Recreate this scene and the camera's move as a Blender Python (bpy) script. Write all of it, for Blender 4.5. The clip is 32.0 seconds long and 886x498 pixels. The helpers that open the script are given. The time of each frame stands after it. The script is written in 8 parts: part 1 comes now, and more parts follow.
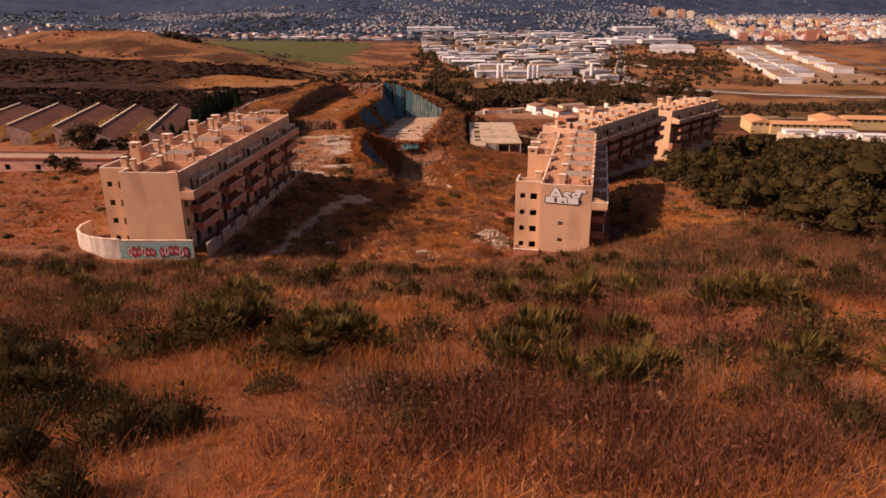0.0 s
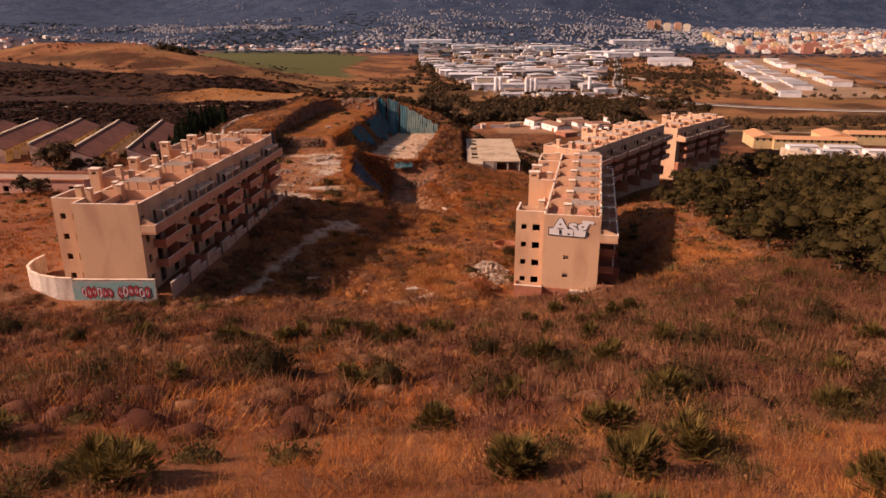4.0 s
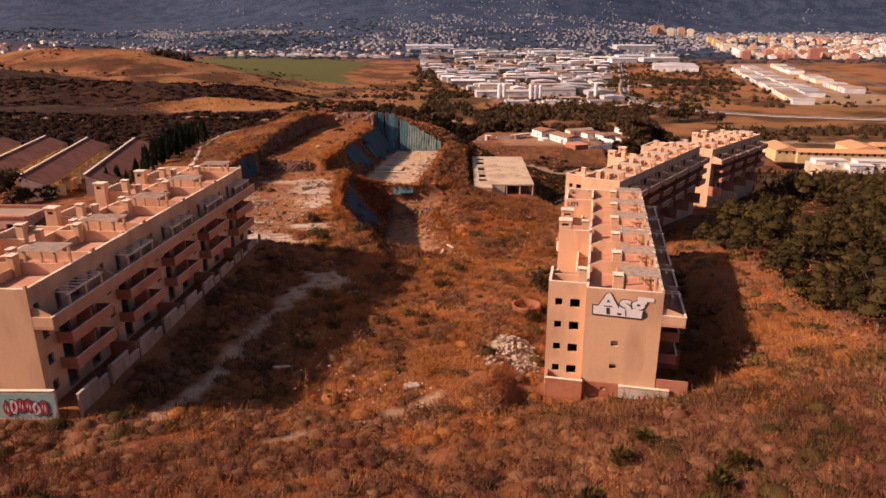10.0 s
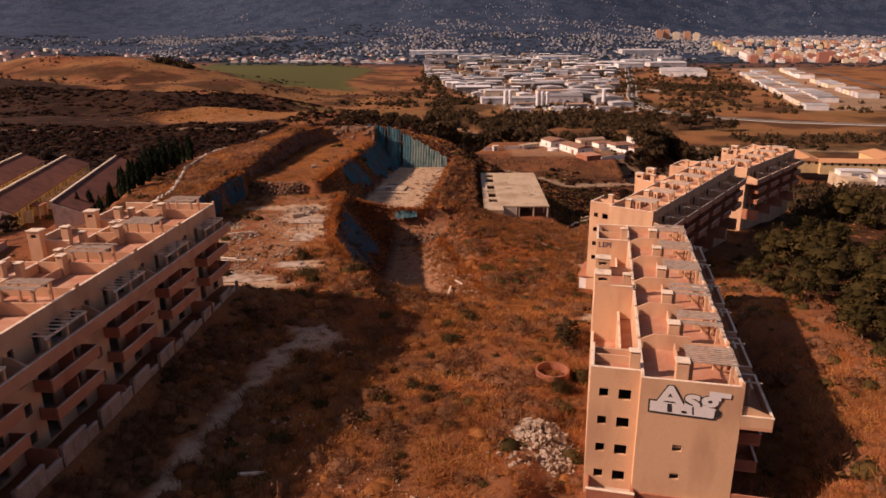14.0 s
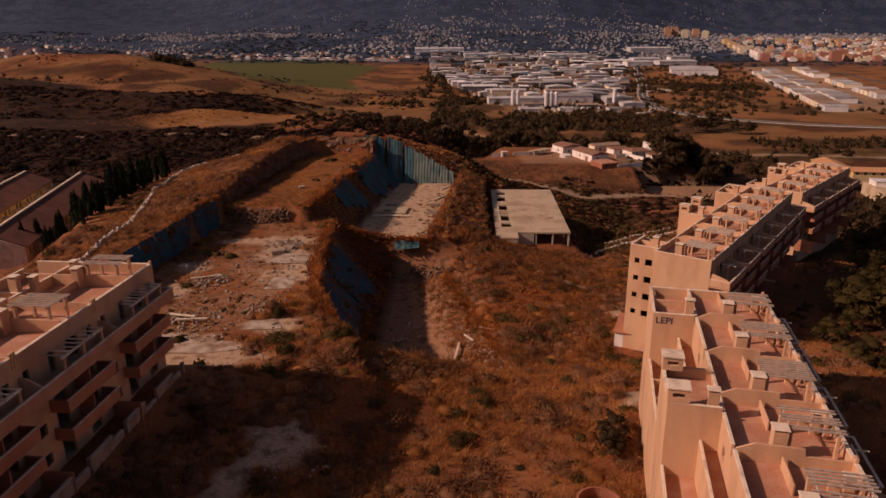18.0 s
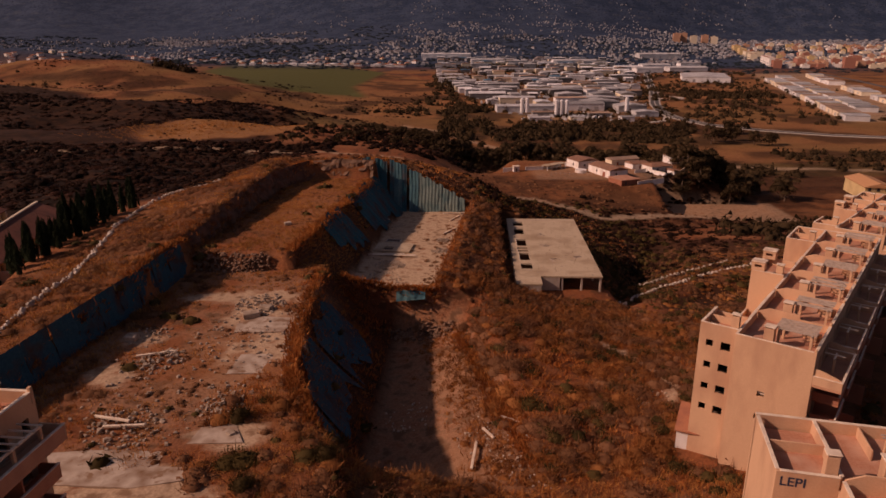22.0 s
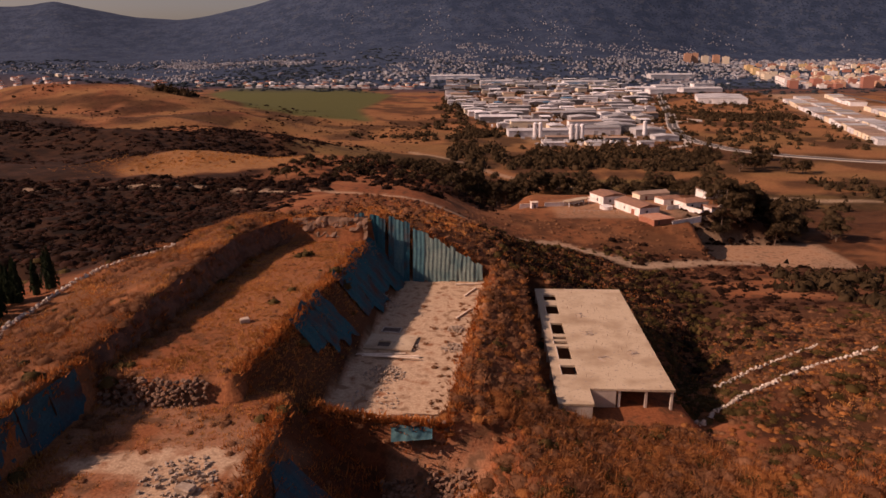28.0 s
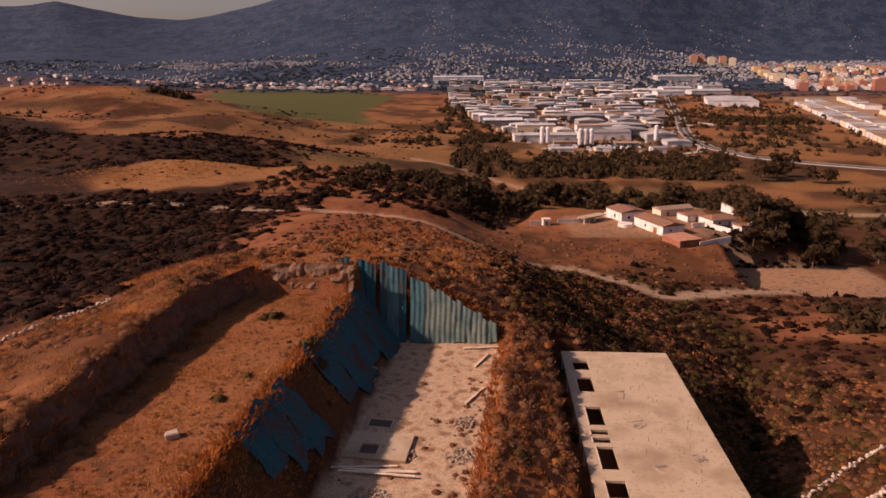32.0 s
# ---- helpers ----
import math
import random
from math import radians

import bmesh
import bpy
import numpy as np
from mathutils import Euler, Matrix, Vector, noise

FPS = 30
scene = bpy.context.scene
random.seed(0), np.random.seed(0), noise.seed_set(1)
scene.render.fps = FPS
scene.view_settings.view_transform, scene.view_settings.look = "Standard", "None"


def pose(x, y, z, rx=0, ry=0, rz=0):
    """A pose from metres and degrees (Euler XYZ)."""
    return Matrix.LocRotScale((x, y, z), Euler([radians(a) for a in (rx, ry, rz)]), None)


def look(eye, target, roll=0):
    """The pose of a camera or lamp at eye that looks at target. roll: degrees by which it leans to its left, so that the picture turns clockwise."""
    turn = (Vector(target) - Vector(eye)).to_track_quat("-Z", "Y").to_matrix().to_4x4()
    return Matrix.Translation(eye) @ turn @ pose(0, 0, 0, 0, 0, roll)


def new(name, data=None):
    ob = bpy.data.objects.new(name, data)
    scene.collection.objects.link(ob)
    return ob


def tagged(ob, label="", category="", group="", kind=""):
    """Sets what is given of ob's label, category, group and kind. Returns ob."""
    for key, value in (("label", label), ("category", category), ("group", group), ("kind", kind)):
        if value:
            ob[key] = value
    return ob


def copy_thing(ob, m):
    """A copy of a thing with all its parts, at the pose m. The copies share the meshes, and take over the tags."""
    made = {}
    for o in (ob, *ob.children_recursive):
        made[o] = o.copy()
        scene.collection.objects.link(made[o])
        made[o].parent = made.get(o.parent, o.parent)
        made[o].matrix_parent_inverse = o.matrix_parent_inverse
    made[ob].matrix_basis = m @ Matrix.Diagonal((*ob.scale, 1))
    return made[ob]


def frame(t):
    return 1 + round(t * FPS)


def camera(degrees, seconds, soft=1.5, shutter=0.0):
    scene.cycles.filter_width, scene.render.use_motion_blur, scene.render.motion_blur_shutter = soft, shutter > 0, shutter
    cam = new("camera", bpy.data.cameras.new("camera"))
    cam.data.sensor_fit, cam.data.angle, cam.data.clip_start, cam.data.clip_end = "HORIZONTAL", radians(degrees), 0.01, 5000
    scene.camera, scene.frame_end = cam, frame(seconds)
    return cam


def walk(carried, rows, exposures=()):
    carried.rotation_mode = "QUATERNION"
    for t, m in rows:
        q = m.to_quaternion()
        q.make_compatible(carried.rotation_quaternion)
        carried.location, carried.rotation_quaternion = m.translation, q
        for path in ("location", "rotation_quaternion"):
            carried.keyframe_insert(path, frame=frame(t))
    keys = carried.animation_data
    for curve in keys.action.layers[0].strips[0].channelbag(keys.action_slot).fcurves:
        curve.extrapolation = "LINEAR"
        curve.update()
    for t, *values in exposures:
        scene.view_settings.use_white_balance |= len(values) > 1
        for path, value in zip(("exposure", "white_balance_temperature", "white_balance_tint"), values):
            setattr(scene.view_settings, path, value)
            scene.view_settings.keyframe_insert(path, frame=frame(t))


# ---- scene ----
cam = camera(66.0, 32.0, soft=1.6)
PATH = [
    (0, (2.422, 10.452, 43.74), (2.401, 12.337, 43.071), -0.2),
    (0.5, (2.468, 11.52, 43.817), (2.448, 13.405, 43.15), -0.2),
    (1, (2.511, 12.585, 43.843), (2.492, 14.472, 43.179), -0.1),
    (1.5, (2.665, 13.719, 43.825), (2.647, 15.607, 43.165), -0.2),
    (2, (2.79, 15.166, 43.866), (2.772, 17.055, 43.21), -0.2),
    (2.5, (2.852, 16.576, 43.759), (2.836, 18.467, 43.109), -0.2),
    (3, (2.872, 18.234, 43.716), (2.857, 20.127, 43.071), -0.2),
    (3.5, (2.922, 19.97, 43.771), (2.908, 21.864, 43.13), -0.1),
    (5.5, (2.978, 27.922, 43.699), (2.966, 29.82, 43.069), -0.1),
    (6, (2.991, 30.104, 43.815), (2.978, 32.002, 43.185), -0.1),
    (7, (2.868, 34.659, 43.904), (2.853, 36.558, 43.277), -0.2),
    (8, (2.549, 39.363, 43.996), (2.535, 41.263, 43.371), -0.2),
    (9, (2.241, 43.899, 44.136), (2.225, 45.799, 43.511), -0.1),
    (10, (1.865, 48.473, 44.331), (1.848, 50.372, 43.706), -0.1),
    (11, (1.573, 52.745, 44.568), (1.553, 54.646, 43.946), -0.1),
    (12, (1.427, 57.379, 44.636), (1.404, 59.281, 44.017), -0.2),
    (13, (1.176, 62.062, 44.761), (1.15, 63.965, 44.148), -0.3),
    (14, (1.134, 67.134, 44.976), (1.103, 69.037, 44.364), -0.4),
    (14.5, (1.132, 70.032, 45.01), (1.099, 71.937, 44.399), -0.4),
    (16.5, (0.822, 82.521, 45.575), (0.782, 84.423, 44.957), -0.4),
    (17, (0.684, 85.651, 45.654), (0.642, 87.553, 45.035), -0.4),
    (18, (0.427, 92.099, 45.983), (0.382, 94.0, 45.363), -0.3),
    (19, (0.166, 98.433, 46.182), (0.117, 100.335, 45.565), -0.3),
    (20, (-0.172, 104.912, 46.38), (-0.225, 106.815, 45.766), -0.3),
    (21, (-0.676, 111.474, 46.598), (-0.733, 113.377, 45.987), -0.2),
    (22, (-1.18, 117.893, 46.781), (-1.241, 119.798, 46.174), -0.2),
    (23, (-1.752, 124.334, 46.922), (-1.817, 126.241, 46.322), -0.1),
    (24, (-2.175, 130.894, 47.058), (-2.245, 132.804, 46.467), -0.2),
    (25, (-2.495, 137.175, 47.202), (-2.57, 139.088, 46.624), -0.2),
    (25.5, (-2.57, 140.329, 47.252), (-2.647, 142.244, 46.68), -0.3),
    (27.5, (-2.972, 153.744, 47.538), (-3.057, 155.663, 46.984), -0.4),
    (28, (-3.13, 157.339, 47.692), (-3.217, 159.259, 47.14), -0.5),
    (29, (-3.378, 164.35, 47.876), (-3.467, 166.27, 47.326), -0.5),
    (30, (-3.739, 171.736, 48.157), (-3.829, 173.657, 47.608), -0.5),
    (31, (-4.229, 179.229, 48.657), (-4.321, 181.15, 48.107), -0.4),
    (32, (-4.754, 187.437, 48.671), (-4.849, 189.358, 48.12), -0.4),
]
walk(cam, [(t, look(eye, target, roll)) for t, eye, target, roll in PATH],
     exposures=[(0, 0.18, 7400, 41), (5, 0.25, 7300, 40), (9, 0.42, 7200, 38), (14, -0.06, 7300, 38), (17, -0.6, 7500, 42), (20, -0.92, 7750, 49), (25, -0.6, 7600, 46), (28, -0.2, 7350, 43), (32, -0.1, 7250, 43)])

# ---- light ----
SUN_EL, SUN_AZ = 33.5, 259.0          # degrees; azimuth of the sun, clockwise from +y
world = bpy.data.worlds.new("sky")
scene.world = world
world.use_nodes = True
wn = world.node_tree.nodes
sky = wn.new("ShaderNodeTexSky")
sky.sky_type = "NISHITA"
sky.sun_disc = False
sky.sun_elevation, sky.sun_rotation = radians(SUN_EL), radians(SUN_AZ)
sky.altitude, sky.dust_density = 50, 2.0
wn["Background"].inputs["Strength"].default_value = 0.066
world.node_tree.links.new(sky.outputs[0], wn["Background"].inputs["Color"])
sun = new("sun", bpy.data.lights.new("sun", "SUN"))
sun.data.energy, sun.data.angle, sun.data.color = 5.0, radians(0.6), (1.0, 0.83, 0.64)
to_sun = Vector((math.sin(radians(SUN_AZ)) * math.cos(radians(SUN_EL)), math.cos(radians(SUN_AZ)) * math.cos(radians(SUN_EL)), math.sin(radians(SUN_EL))))
sun.matrix_world = look(to_sun * 300, (0, 0, 0))


# ---- materials ----
def material(name, a, b, c=None, fine=6.0, broad=0.25, rough=0.9, bump=0.3, depth=0.03, streak=1.0, spots=None, metal=0.0, per_object=0.0, tint_at=0.5):
    """A matt surface: colours a and b in a fine grain, c in broad stains; streak stretches the stains upright."""
    m = bpy.data.materials.new(name)
    m.use_nodes = True
    t, n = m.node_tree, m.node_tree.nodes
    bsdf = n["Principled BSDF"]
    geo = n.new("ShaderNodeNewGeometry")

    def grain(scale, detail, sz=1.0):
        mp = n.new("ShaderNodeMapping")
        mp.inputs["Scale"].default_value = (1, 1, sz)
        no = n.new("ShaderNodeTexNoise")
        no.inputs["Scale"].default_value, no.inputs["Detail"].default_value = scale, detail
        t.links.new(geo.outputs["Position"], mp.inputs[0])
        t.links.new(mp.outputs[0], no.inputs["Vector"])
        return no.outputs["Fac"]

    def ramp(src, lo, hi):
        r = n.new("ShaderNodeMapRange")
        r.inputs[1].default_value, r.inputs[2].default_value = lo, hi
        t.links.new(src, r.inputs[0])
        return r.outputs[0]

    def mix(fac, one, two):
        x = n.new("ShaderNodeMix")
        x.data_type = "RGBA"
        if isinstance(fac, float):
            x.inputs[0].default_value = fac
        else:
            t.links.new(fac, x.inputs[0])
        for k, v in ((6, one), (7, two)):
            if isinstance(v, tuple):
                x.inputs[k].default_value = (*v, 1)
            else:
                t.links.new(v, x.inputs[k])
        return x.outputs[2]

    g = grain(fine, 6)
    col = mix(ramp(g, 0.3, 0.7), a, b)
    if c:
        col = mix(ramp(grain(broad, 4, streak), 0.45, 0.72), col, c)
    if spots:
        col = mix(ramp(grain(fine * 0.35, 3), 0.6, 0.68), col, spots)
    if per_object:
        info = n.new("ShaderNodeObjectInfo")
        hsv = n.new("ShaderNodeHueSaturation")
        r = n.new("ShaderNodeMapRange")
        r.inputs[3].default_value, r.inputs[4].default_value = 1 - per_object, 1 + per_object
        t.links.new(info.outputs["Random"], r.inputs[0])
        t.links.new(r.outputs[0], hsv.inputs["Value"])
        t.links.new(col, hsv.inputs["Color"])
        col = hsv.outputs[0]
    t.links.new(col, bsdf.inputs["Base Color"])
    bsdf.inputs["Roughness"].default_value, bsdf.inputs["Metallic"].default_value = rough, metal
    bsdf.inputs["Specular IOR Level"].default_value = 0.25
    if bump:
        bp = n.new("ShaderNodeBump")
        bp.inputs["Strength"].default_value, bp.inputs["Distance"].default_value = bump, depth
        t.links.new(g, bp.inputs["Height"])
        t.links.new(bp.outputs[0], bsdf.inputs["Normal"])
    return m


def leaf_material(name, a, b, rough=0.75):
    """Foliage: each leaf or blade takes its own shade, and some light passes through."""
    m = bpy.data.materials.new(name)
    m.use_nodes = True
    t, n = m.node_tree, m.node_tree.nodes
    bsdf, out = n["Principled BSDF"], n["Material Output"]
    geo = n.new("ShaderNodeNewGeometry")
    no = n.new("ShaderNodeTexNoise")
    no.inputs["Scale"].default_value = 0.35
    t.links.new(geo.outputs["Position"], no.inputs["Vector"])
    ad = n.new("ShaderNodeMath")
    ad.operation = "MULTIPLY_ADD"
    ad.inputs[1].default_value = 0.5
    t.links.new(geo.outputs["Random Per Island"], ad.inputs[0])
    t.links.new(no.outputs["Fac"], ad.inputs[2])
    r = n.new("ShaderNodeMapRange")
    r.inputs[1].default_value, r.inputs[2].default_value = 0.35, 1.15
    t.links.new(ad.outputs[0], r.inputs[0])
    x = n.new("ShaderNodeMix")
    x.data_type = "RGBA"
    x.inputs[6].default_value, x.inputs[7].default_value = (*a, 1), (*b, 1)
    t.links.new(r.outputs[0], x.inputs[0])
    wide = n.new("ShaderNodeTexNoise")
    wide.inputs["Scale"].default_value, wide.inputs["Detail"].default_value = 0.11, 3
    t.links.new(geo.outputs["Position"], wide.inputs["Vector"])
    value = n.new("ShaderNodeMapRange")
    value.inputs[1].default_value, value.inputs[2].default_value = 0.3, 0.7
    value.inputs[3].default_value, value.inputs[4].default_value = 0.72, 1.28
    t.links.new(wide.outputs["Fac"], value.inputs[0])
    tone = n.new("ShaderNodeHueSaturation")
    t.links.new(value.outputs[0], tone.inputs["Value"])
    t.links.new(x.outputs[2], tone.inputs["Color"])
    t.links.new(tone.outputs[0], bsdf.inputs["Base Color"])
    bsdf.inputs["Roughness"].default_value = rough
    bsdf.inputs["Specular IOR Level"].default_value = 0.06
    tr = n.new("ShaderNodeBsdfTranslucent")
    t.links.new(tone.outputs[0], tr.inputs["Color"])
    ms = n.new("ShaderNodeMixShader")
    ms.inputs[0].default_value = 0.25
    t.links.new(bsdf.outputs[0], ms.inputs[1])
    t.links.new(tr.outputs[0], ms.inputs[2])
    t.links.new(ms.outputs[0], out.inputs["Surface"])
    return m


RENDER = material("ochre_render", (0.60, 0.365, 0.215), (0.67, 0.42, 0.255), (0.48, 0.275, 0.165), fine=9, broad=0.35, bump=0.15, depth=0.01, streak=0.35)
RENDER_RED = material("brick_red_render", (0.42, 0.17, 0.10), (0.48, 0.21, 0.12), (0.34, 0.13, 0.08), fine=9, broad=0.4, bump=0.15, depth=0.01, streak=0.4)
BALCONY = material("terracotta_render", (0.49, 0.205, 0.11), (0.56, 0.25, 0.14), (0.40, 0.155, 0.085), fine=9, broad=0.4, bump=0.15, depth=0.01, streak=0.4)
FACADE = material("rust_ochre_render", (0.53, 0.265, 0.155), (0.60, 0.32, 0.19), (0.43, 0.20, 0.12), fine=9, broad=0.4, bump=0.15, depth=0.01, streak=0.4)
COPING = material("pale_coping", (0.76, 0.62, 0.46), (0.85, 0.72, 0.55), (0.55, 0.41, 0.30), fine=10, broad=0.8, bump=0.1, depth=0.01)
TERRACOTTA = material("roof_screed", (0.44, 0.19, 0.108), (0.53, 0.25, 0.15), (0.57, 0.34, 0.23), fine=5, broad=0.5, bump=0.15, depth=0.01)
CONCRETE = material("bare_concrete", (0.50, 0.42, 0.34), (0.58, 0.50, 0.41), (0.36, 0.29, 0.23), fine=7, broad=0.5, bump=0.25, depth=0.01, streak=0.5)
PALE_CONCRETE = material("weathered_concrete", (0.48, 0.37, 0.245), (0.57, 0.45, 0.305), (0.35, 0.245, 0.15), fine=5, broad=0.22, bump=0.25, depth=0.01, spots=(0.34, 0.27, 0.2))
WOOD = material("grey_timber", (0.42, 0.34, 0.27), (0.52, 0.43, 0.35), (0.30, 0.24, 0.19), fine=14, broad=2.0, bump=0.2, depth=0.005)
PAD = material("dirty_concrete", (0.42, 0.33, 0.25), (0.54, 0.44, 0.34), (0.22, 0.12, 0.065), fine=2.2, broad=0.55, bump=0.3, depth=0.02, spots=(0.26, 0.15, 0.085))
# shade of unlit rooms as a colour; also tyres, dark doors, car paint
DARK = material("room_shade_and_black", (0.10, 0.07, 0.055), (0.13, 0.09, 0.07), fine=4, bump=0)
BRICK = material("bare_brick", (0.40, 0.15, 0.08), (0.47, 0.19, 0.11), (0.32, 0.12, 0.07), fine=12, broad=0.8, bump=0.3, depth=0.01, per_object=0.18)
WHITEWASH = material("whitewash", (0.78, 0.74, 0.68), (0.84, 0.80, 0.75), (0.62, 0.55, 0.47), fine=8, broad=0.4, bump=0.1, depth=0.01, streak=0.4)
DIRTY_WHITE = material("stained_whitewash", (0.50, 0.43, 0.35), (0.64, 0.57, 0.48), (0.36, 0.27, 0.21), fine=3, broad=0.7, bump=0.1, depth=0.01, streak=0.35)
TILE = material("clay_roof_tile", (0.34, 0.13, 0.07), (0.44, 0.19, 0.10), (0.27, 0.11, 0.07), fine=9, broad=0.5, bump=0.3, depth=0.02, per_object=0.15)
TILE_ORANGE = material("orange_roof_tile", (0.52, 0.26, 0.12), (0.60, 0.32, 0.16), fine=9, bump=0.3, depth=0.02)
STONE = material("pale_stone", (0.38, 0.29, 0.21), (0.52, 0.42, 0.32), (0.26, 0.18, 0.12), fine=3, broad=0.8, bump=0.4, depth=0.05, per_object=0.25)
ROCK = material("cut_rock", (0.18, 0.10, 0.062), (0.28, 0.175, 0.115), (0.13, 0.075, 0.048), fine=2.2, broad=0.5, bump=0.6, depth=0.12)
# earth of the west bank, darkened in colour for the shade it lies in
SHADED_EARTH = material("shaded_cut_earth", (0.115, 0.052, 0.030), (0.19, 0.092, 0.054), (0.085, 0.042, 0.027), fine=2.2, broad=0.5, bump=0.6, depth=0.12)
TEAL = material("teal_sheeting", (0.006, 0.066, 0.090), (0.016, 0.112, 0.138), (0.085, 0.036, 0.026), fine=3, broad=0.30, bump=0.5, depth=0.08, rough=0.9)
# TEAL again, with the shade of the west and trench banks mixed in
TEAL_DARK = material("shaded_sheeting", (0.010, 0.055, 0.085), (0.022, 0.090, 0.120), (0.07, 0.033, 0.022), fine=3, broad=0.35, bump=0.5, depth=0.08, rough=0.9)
# lighter teals: fading, plus the sunlight on the hung sheets put into colour
TEAL_MID = material("mid_teal_sheeting", (0.04, 0.125, 0.145), (0.08, 0.18, 0.185), (0.02, 0.09, 0.125), fine=2.5, broad=0.35, bump=0.5, depth=0.08, rough=0.9)
TEAL_PALE = material("faded_sunlit_sheeting", (0.12, 0.185, 0.165), (0.21, 0.265, 0.225), (0.07, 0.14, 0.14), fine=2.5, broad=0.35, bump=0.5, depth=0.08, rough=0.9)


# ---- making things ----
def link_mesh(name, verts, faces, mat, parent=None, label="", smooth=False):
    me = bpy.data.meshes.new(name)
    me.from_pydata(verts, [], faces)
    me.materials.append(mat)
    if smooth:
        me.polygons.foreach_set("use_smooth", [True] * len(me.polygons))
    ob = new(name, me)
    ob.parent = parent
    return tagged(ob, label)


def part(name, bm, mat, parent, label=""):
    me = bpy.data.meshes.new(name)
    bm.to_mesh(me)
    bm.free()
    me.materials.append(mat)
    ob = new(name, me)
    ob.parent = parent
    return tagged(ob, label)


BOXES = {}


def box_mesh(name, sx, sy, sz, mat, edge):
    key = (round(sx, 3), round(sy, 3), round(sz, 3), mat.name, edge)
    if key not in BOXES:
        e = min(edge, sx * 0.3, sy * 0.3, sz * 0.3)
        hx, hy, hz = sx / 2, sy / 2, sz / 2
        verts, faces = [], []
        if e <= 0:
            verts = [(x, y, z) for x in (-hx, hx) for y in (-hy, hy) for z in (0, sz)]
            faces = [(0, 1, 3, 2), (4, 6, 7, 5), (0, 4, 5, 1), (2, 3, 7, 6), (0, 2, 6, 4), (1, 5, 7, 3)]
        else:
            # upright edges and the top edge are worn off; the foot stays square
            def ring(ax, ay, z):
                return [(-ax + e, -ay, z), (ax - e, -ay, z), (ax, -ay + e, z), (ax, ay - e, z), (ax - e, ay, z), (-ax + e, ay, z), (-ax, ay - e, z), (-ax, -ay + e, z)]
            verts = ring(hx, hy, 0) + ring(hx, hy, sz - e) + ring(hx - e, hy - e, sz)
            for k in (0, 8):
                faces += [(k + i, k + (i + 1) % 8, k + 8 + (i + 1) % 8, k + 8 + i) for i in range(8)]
            faces += [tuple(range(7, -1, -1)), tuple(range(16, 24))]
        me = bpy.data.meshes.new(name)
        me.from_pydata(verts, [], faces)
        me.materials.append(mat)
        BOXES[key] = me
    return BOXES[key]


def box(name, x0, x1, y0, y1, z0, z1, mat, parent=None, label="", edge=0.03, turn=0.0):
    """An upright block between two corners."""
    ob = new(name, box_mesh(name, x1 - x0, y1 - y0, z1 - z0, mat, edge))
    ob.location = ((x0 + x1) / 2, (y0 + y1) / 2, z0)
    ob.rotation_euler = (0, 0, radians(turn))
    ob.parent = parent
    return tagged(ob, label)


def base(name, x, y, z, turn=0.0, label="", category="", group=""):
    """The foot of a thing, which carries its parts; turn is clockwise from above."""
    ob = new(name)
    ob.empty_display_size = 0.5
    ob.location, ob.rotation_euler = (x, y, z), (0, 0, -radians(turn))
    return tagged(ob, label, category, group)


def wall(name, along, a0, a1, at, thick, z0, z1, holes, mat, parent, label=""):
    """A wall with openings right through it. along: 'x' or 'y'; at: its outer face; thick: to the inside (signed); holes: (a0, a1, z0, z1)."""
    cuts_a = sorted({a0, a1, *(h[0] for h in holes), *(h[1] for h in holes)})
    cuts_z = sorted({z0, z1, *(h[2] for h in holes), *(h[3] for h in holes)})
    na, nz = len(cuts_a), len(cuts_z)
    def solid(i, j):
        if not (0 <= i < na - 1 and 0 <= j < nz - 1):
            return False
        a, z = (cuts_a[i] + cuts_a[i + 1]) / 2, (cuts_z[j] + cuts_z[j + 1]) / 2
        return not any(h[0] < a < h[1] and h[2] < z < h[3] for h in holes)
    verts, faces = [], []
    for d in (0, thick):
        for a in cuts_a:
            for z in cuts_z:
                verts.append((a, at + d, z) if along == "x" else (at + d, a, z))
    v = lambda s, i, j: s * na * nz + i * nz + j  # noqa: E731
    for i in range(na - 1):
        for j in range(nz - 1):
            if not solid(i, j):
                continue
            faces.append((v(0, i, j), v(0, i + 1, j), v(0, i + 1, j + 1), v(0, i, j + 1)))
            faces.append((v(1, i, j), v(1, i, j + 1), v(1, i + 1, j + 1), v(1, i + 1, j)))
            if not solid(i - 1, j):
                faces.append((v(0, i, j), v(0, i, j + 1), v(1, i, j + 1), v(1, i, j)))
            if not solid(i + 1, j):
                faces.append((v(0, i + 1, j), v(1, i + 1, j), v(1, i + 1, j + 1), v(0, i + 1, j + 1)))
            if not solid(i, j - 1):
                faces.append((v(0, i, j), v(1, i, j), v(1, i + 1, j), v(0, i + 1, j)))
            if not solid(i, j + 1):
                faces.append((v(0, i, j + 1), v(0, i + 1, j + 1), v(1, i + 1, j + 1), v(1, i, j + 1)))
    bm = bmesh.new()
    vs = [bm.verts.new(p) for p in verts]
    for f in faces:
        bm.faces.new([vs[k] for k in f])
    loose = [w for w in bm.verts if not w.link_faces]
    bmesh.ops.delete(bm, geom=loose, context="VERTS")
    bmesh.ops.recalc_face_normals(bm, faces=bm.faces)
    return part(name, bm, mat, parent, label)


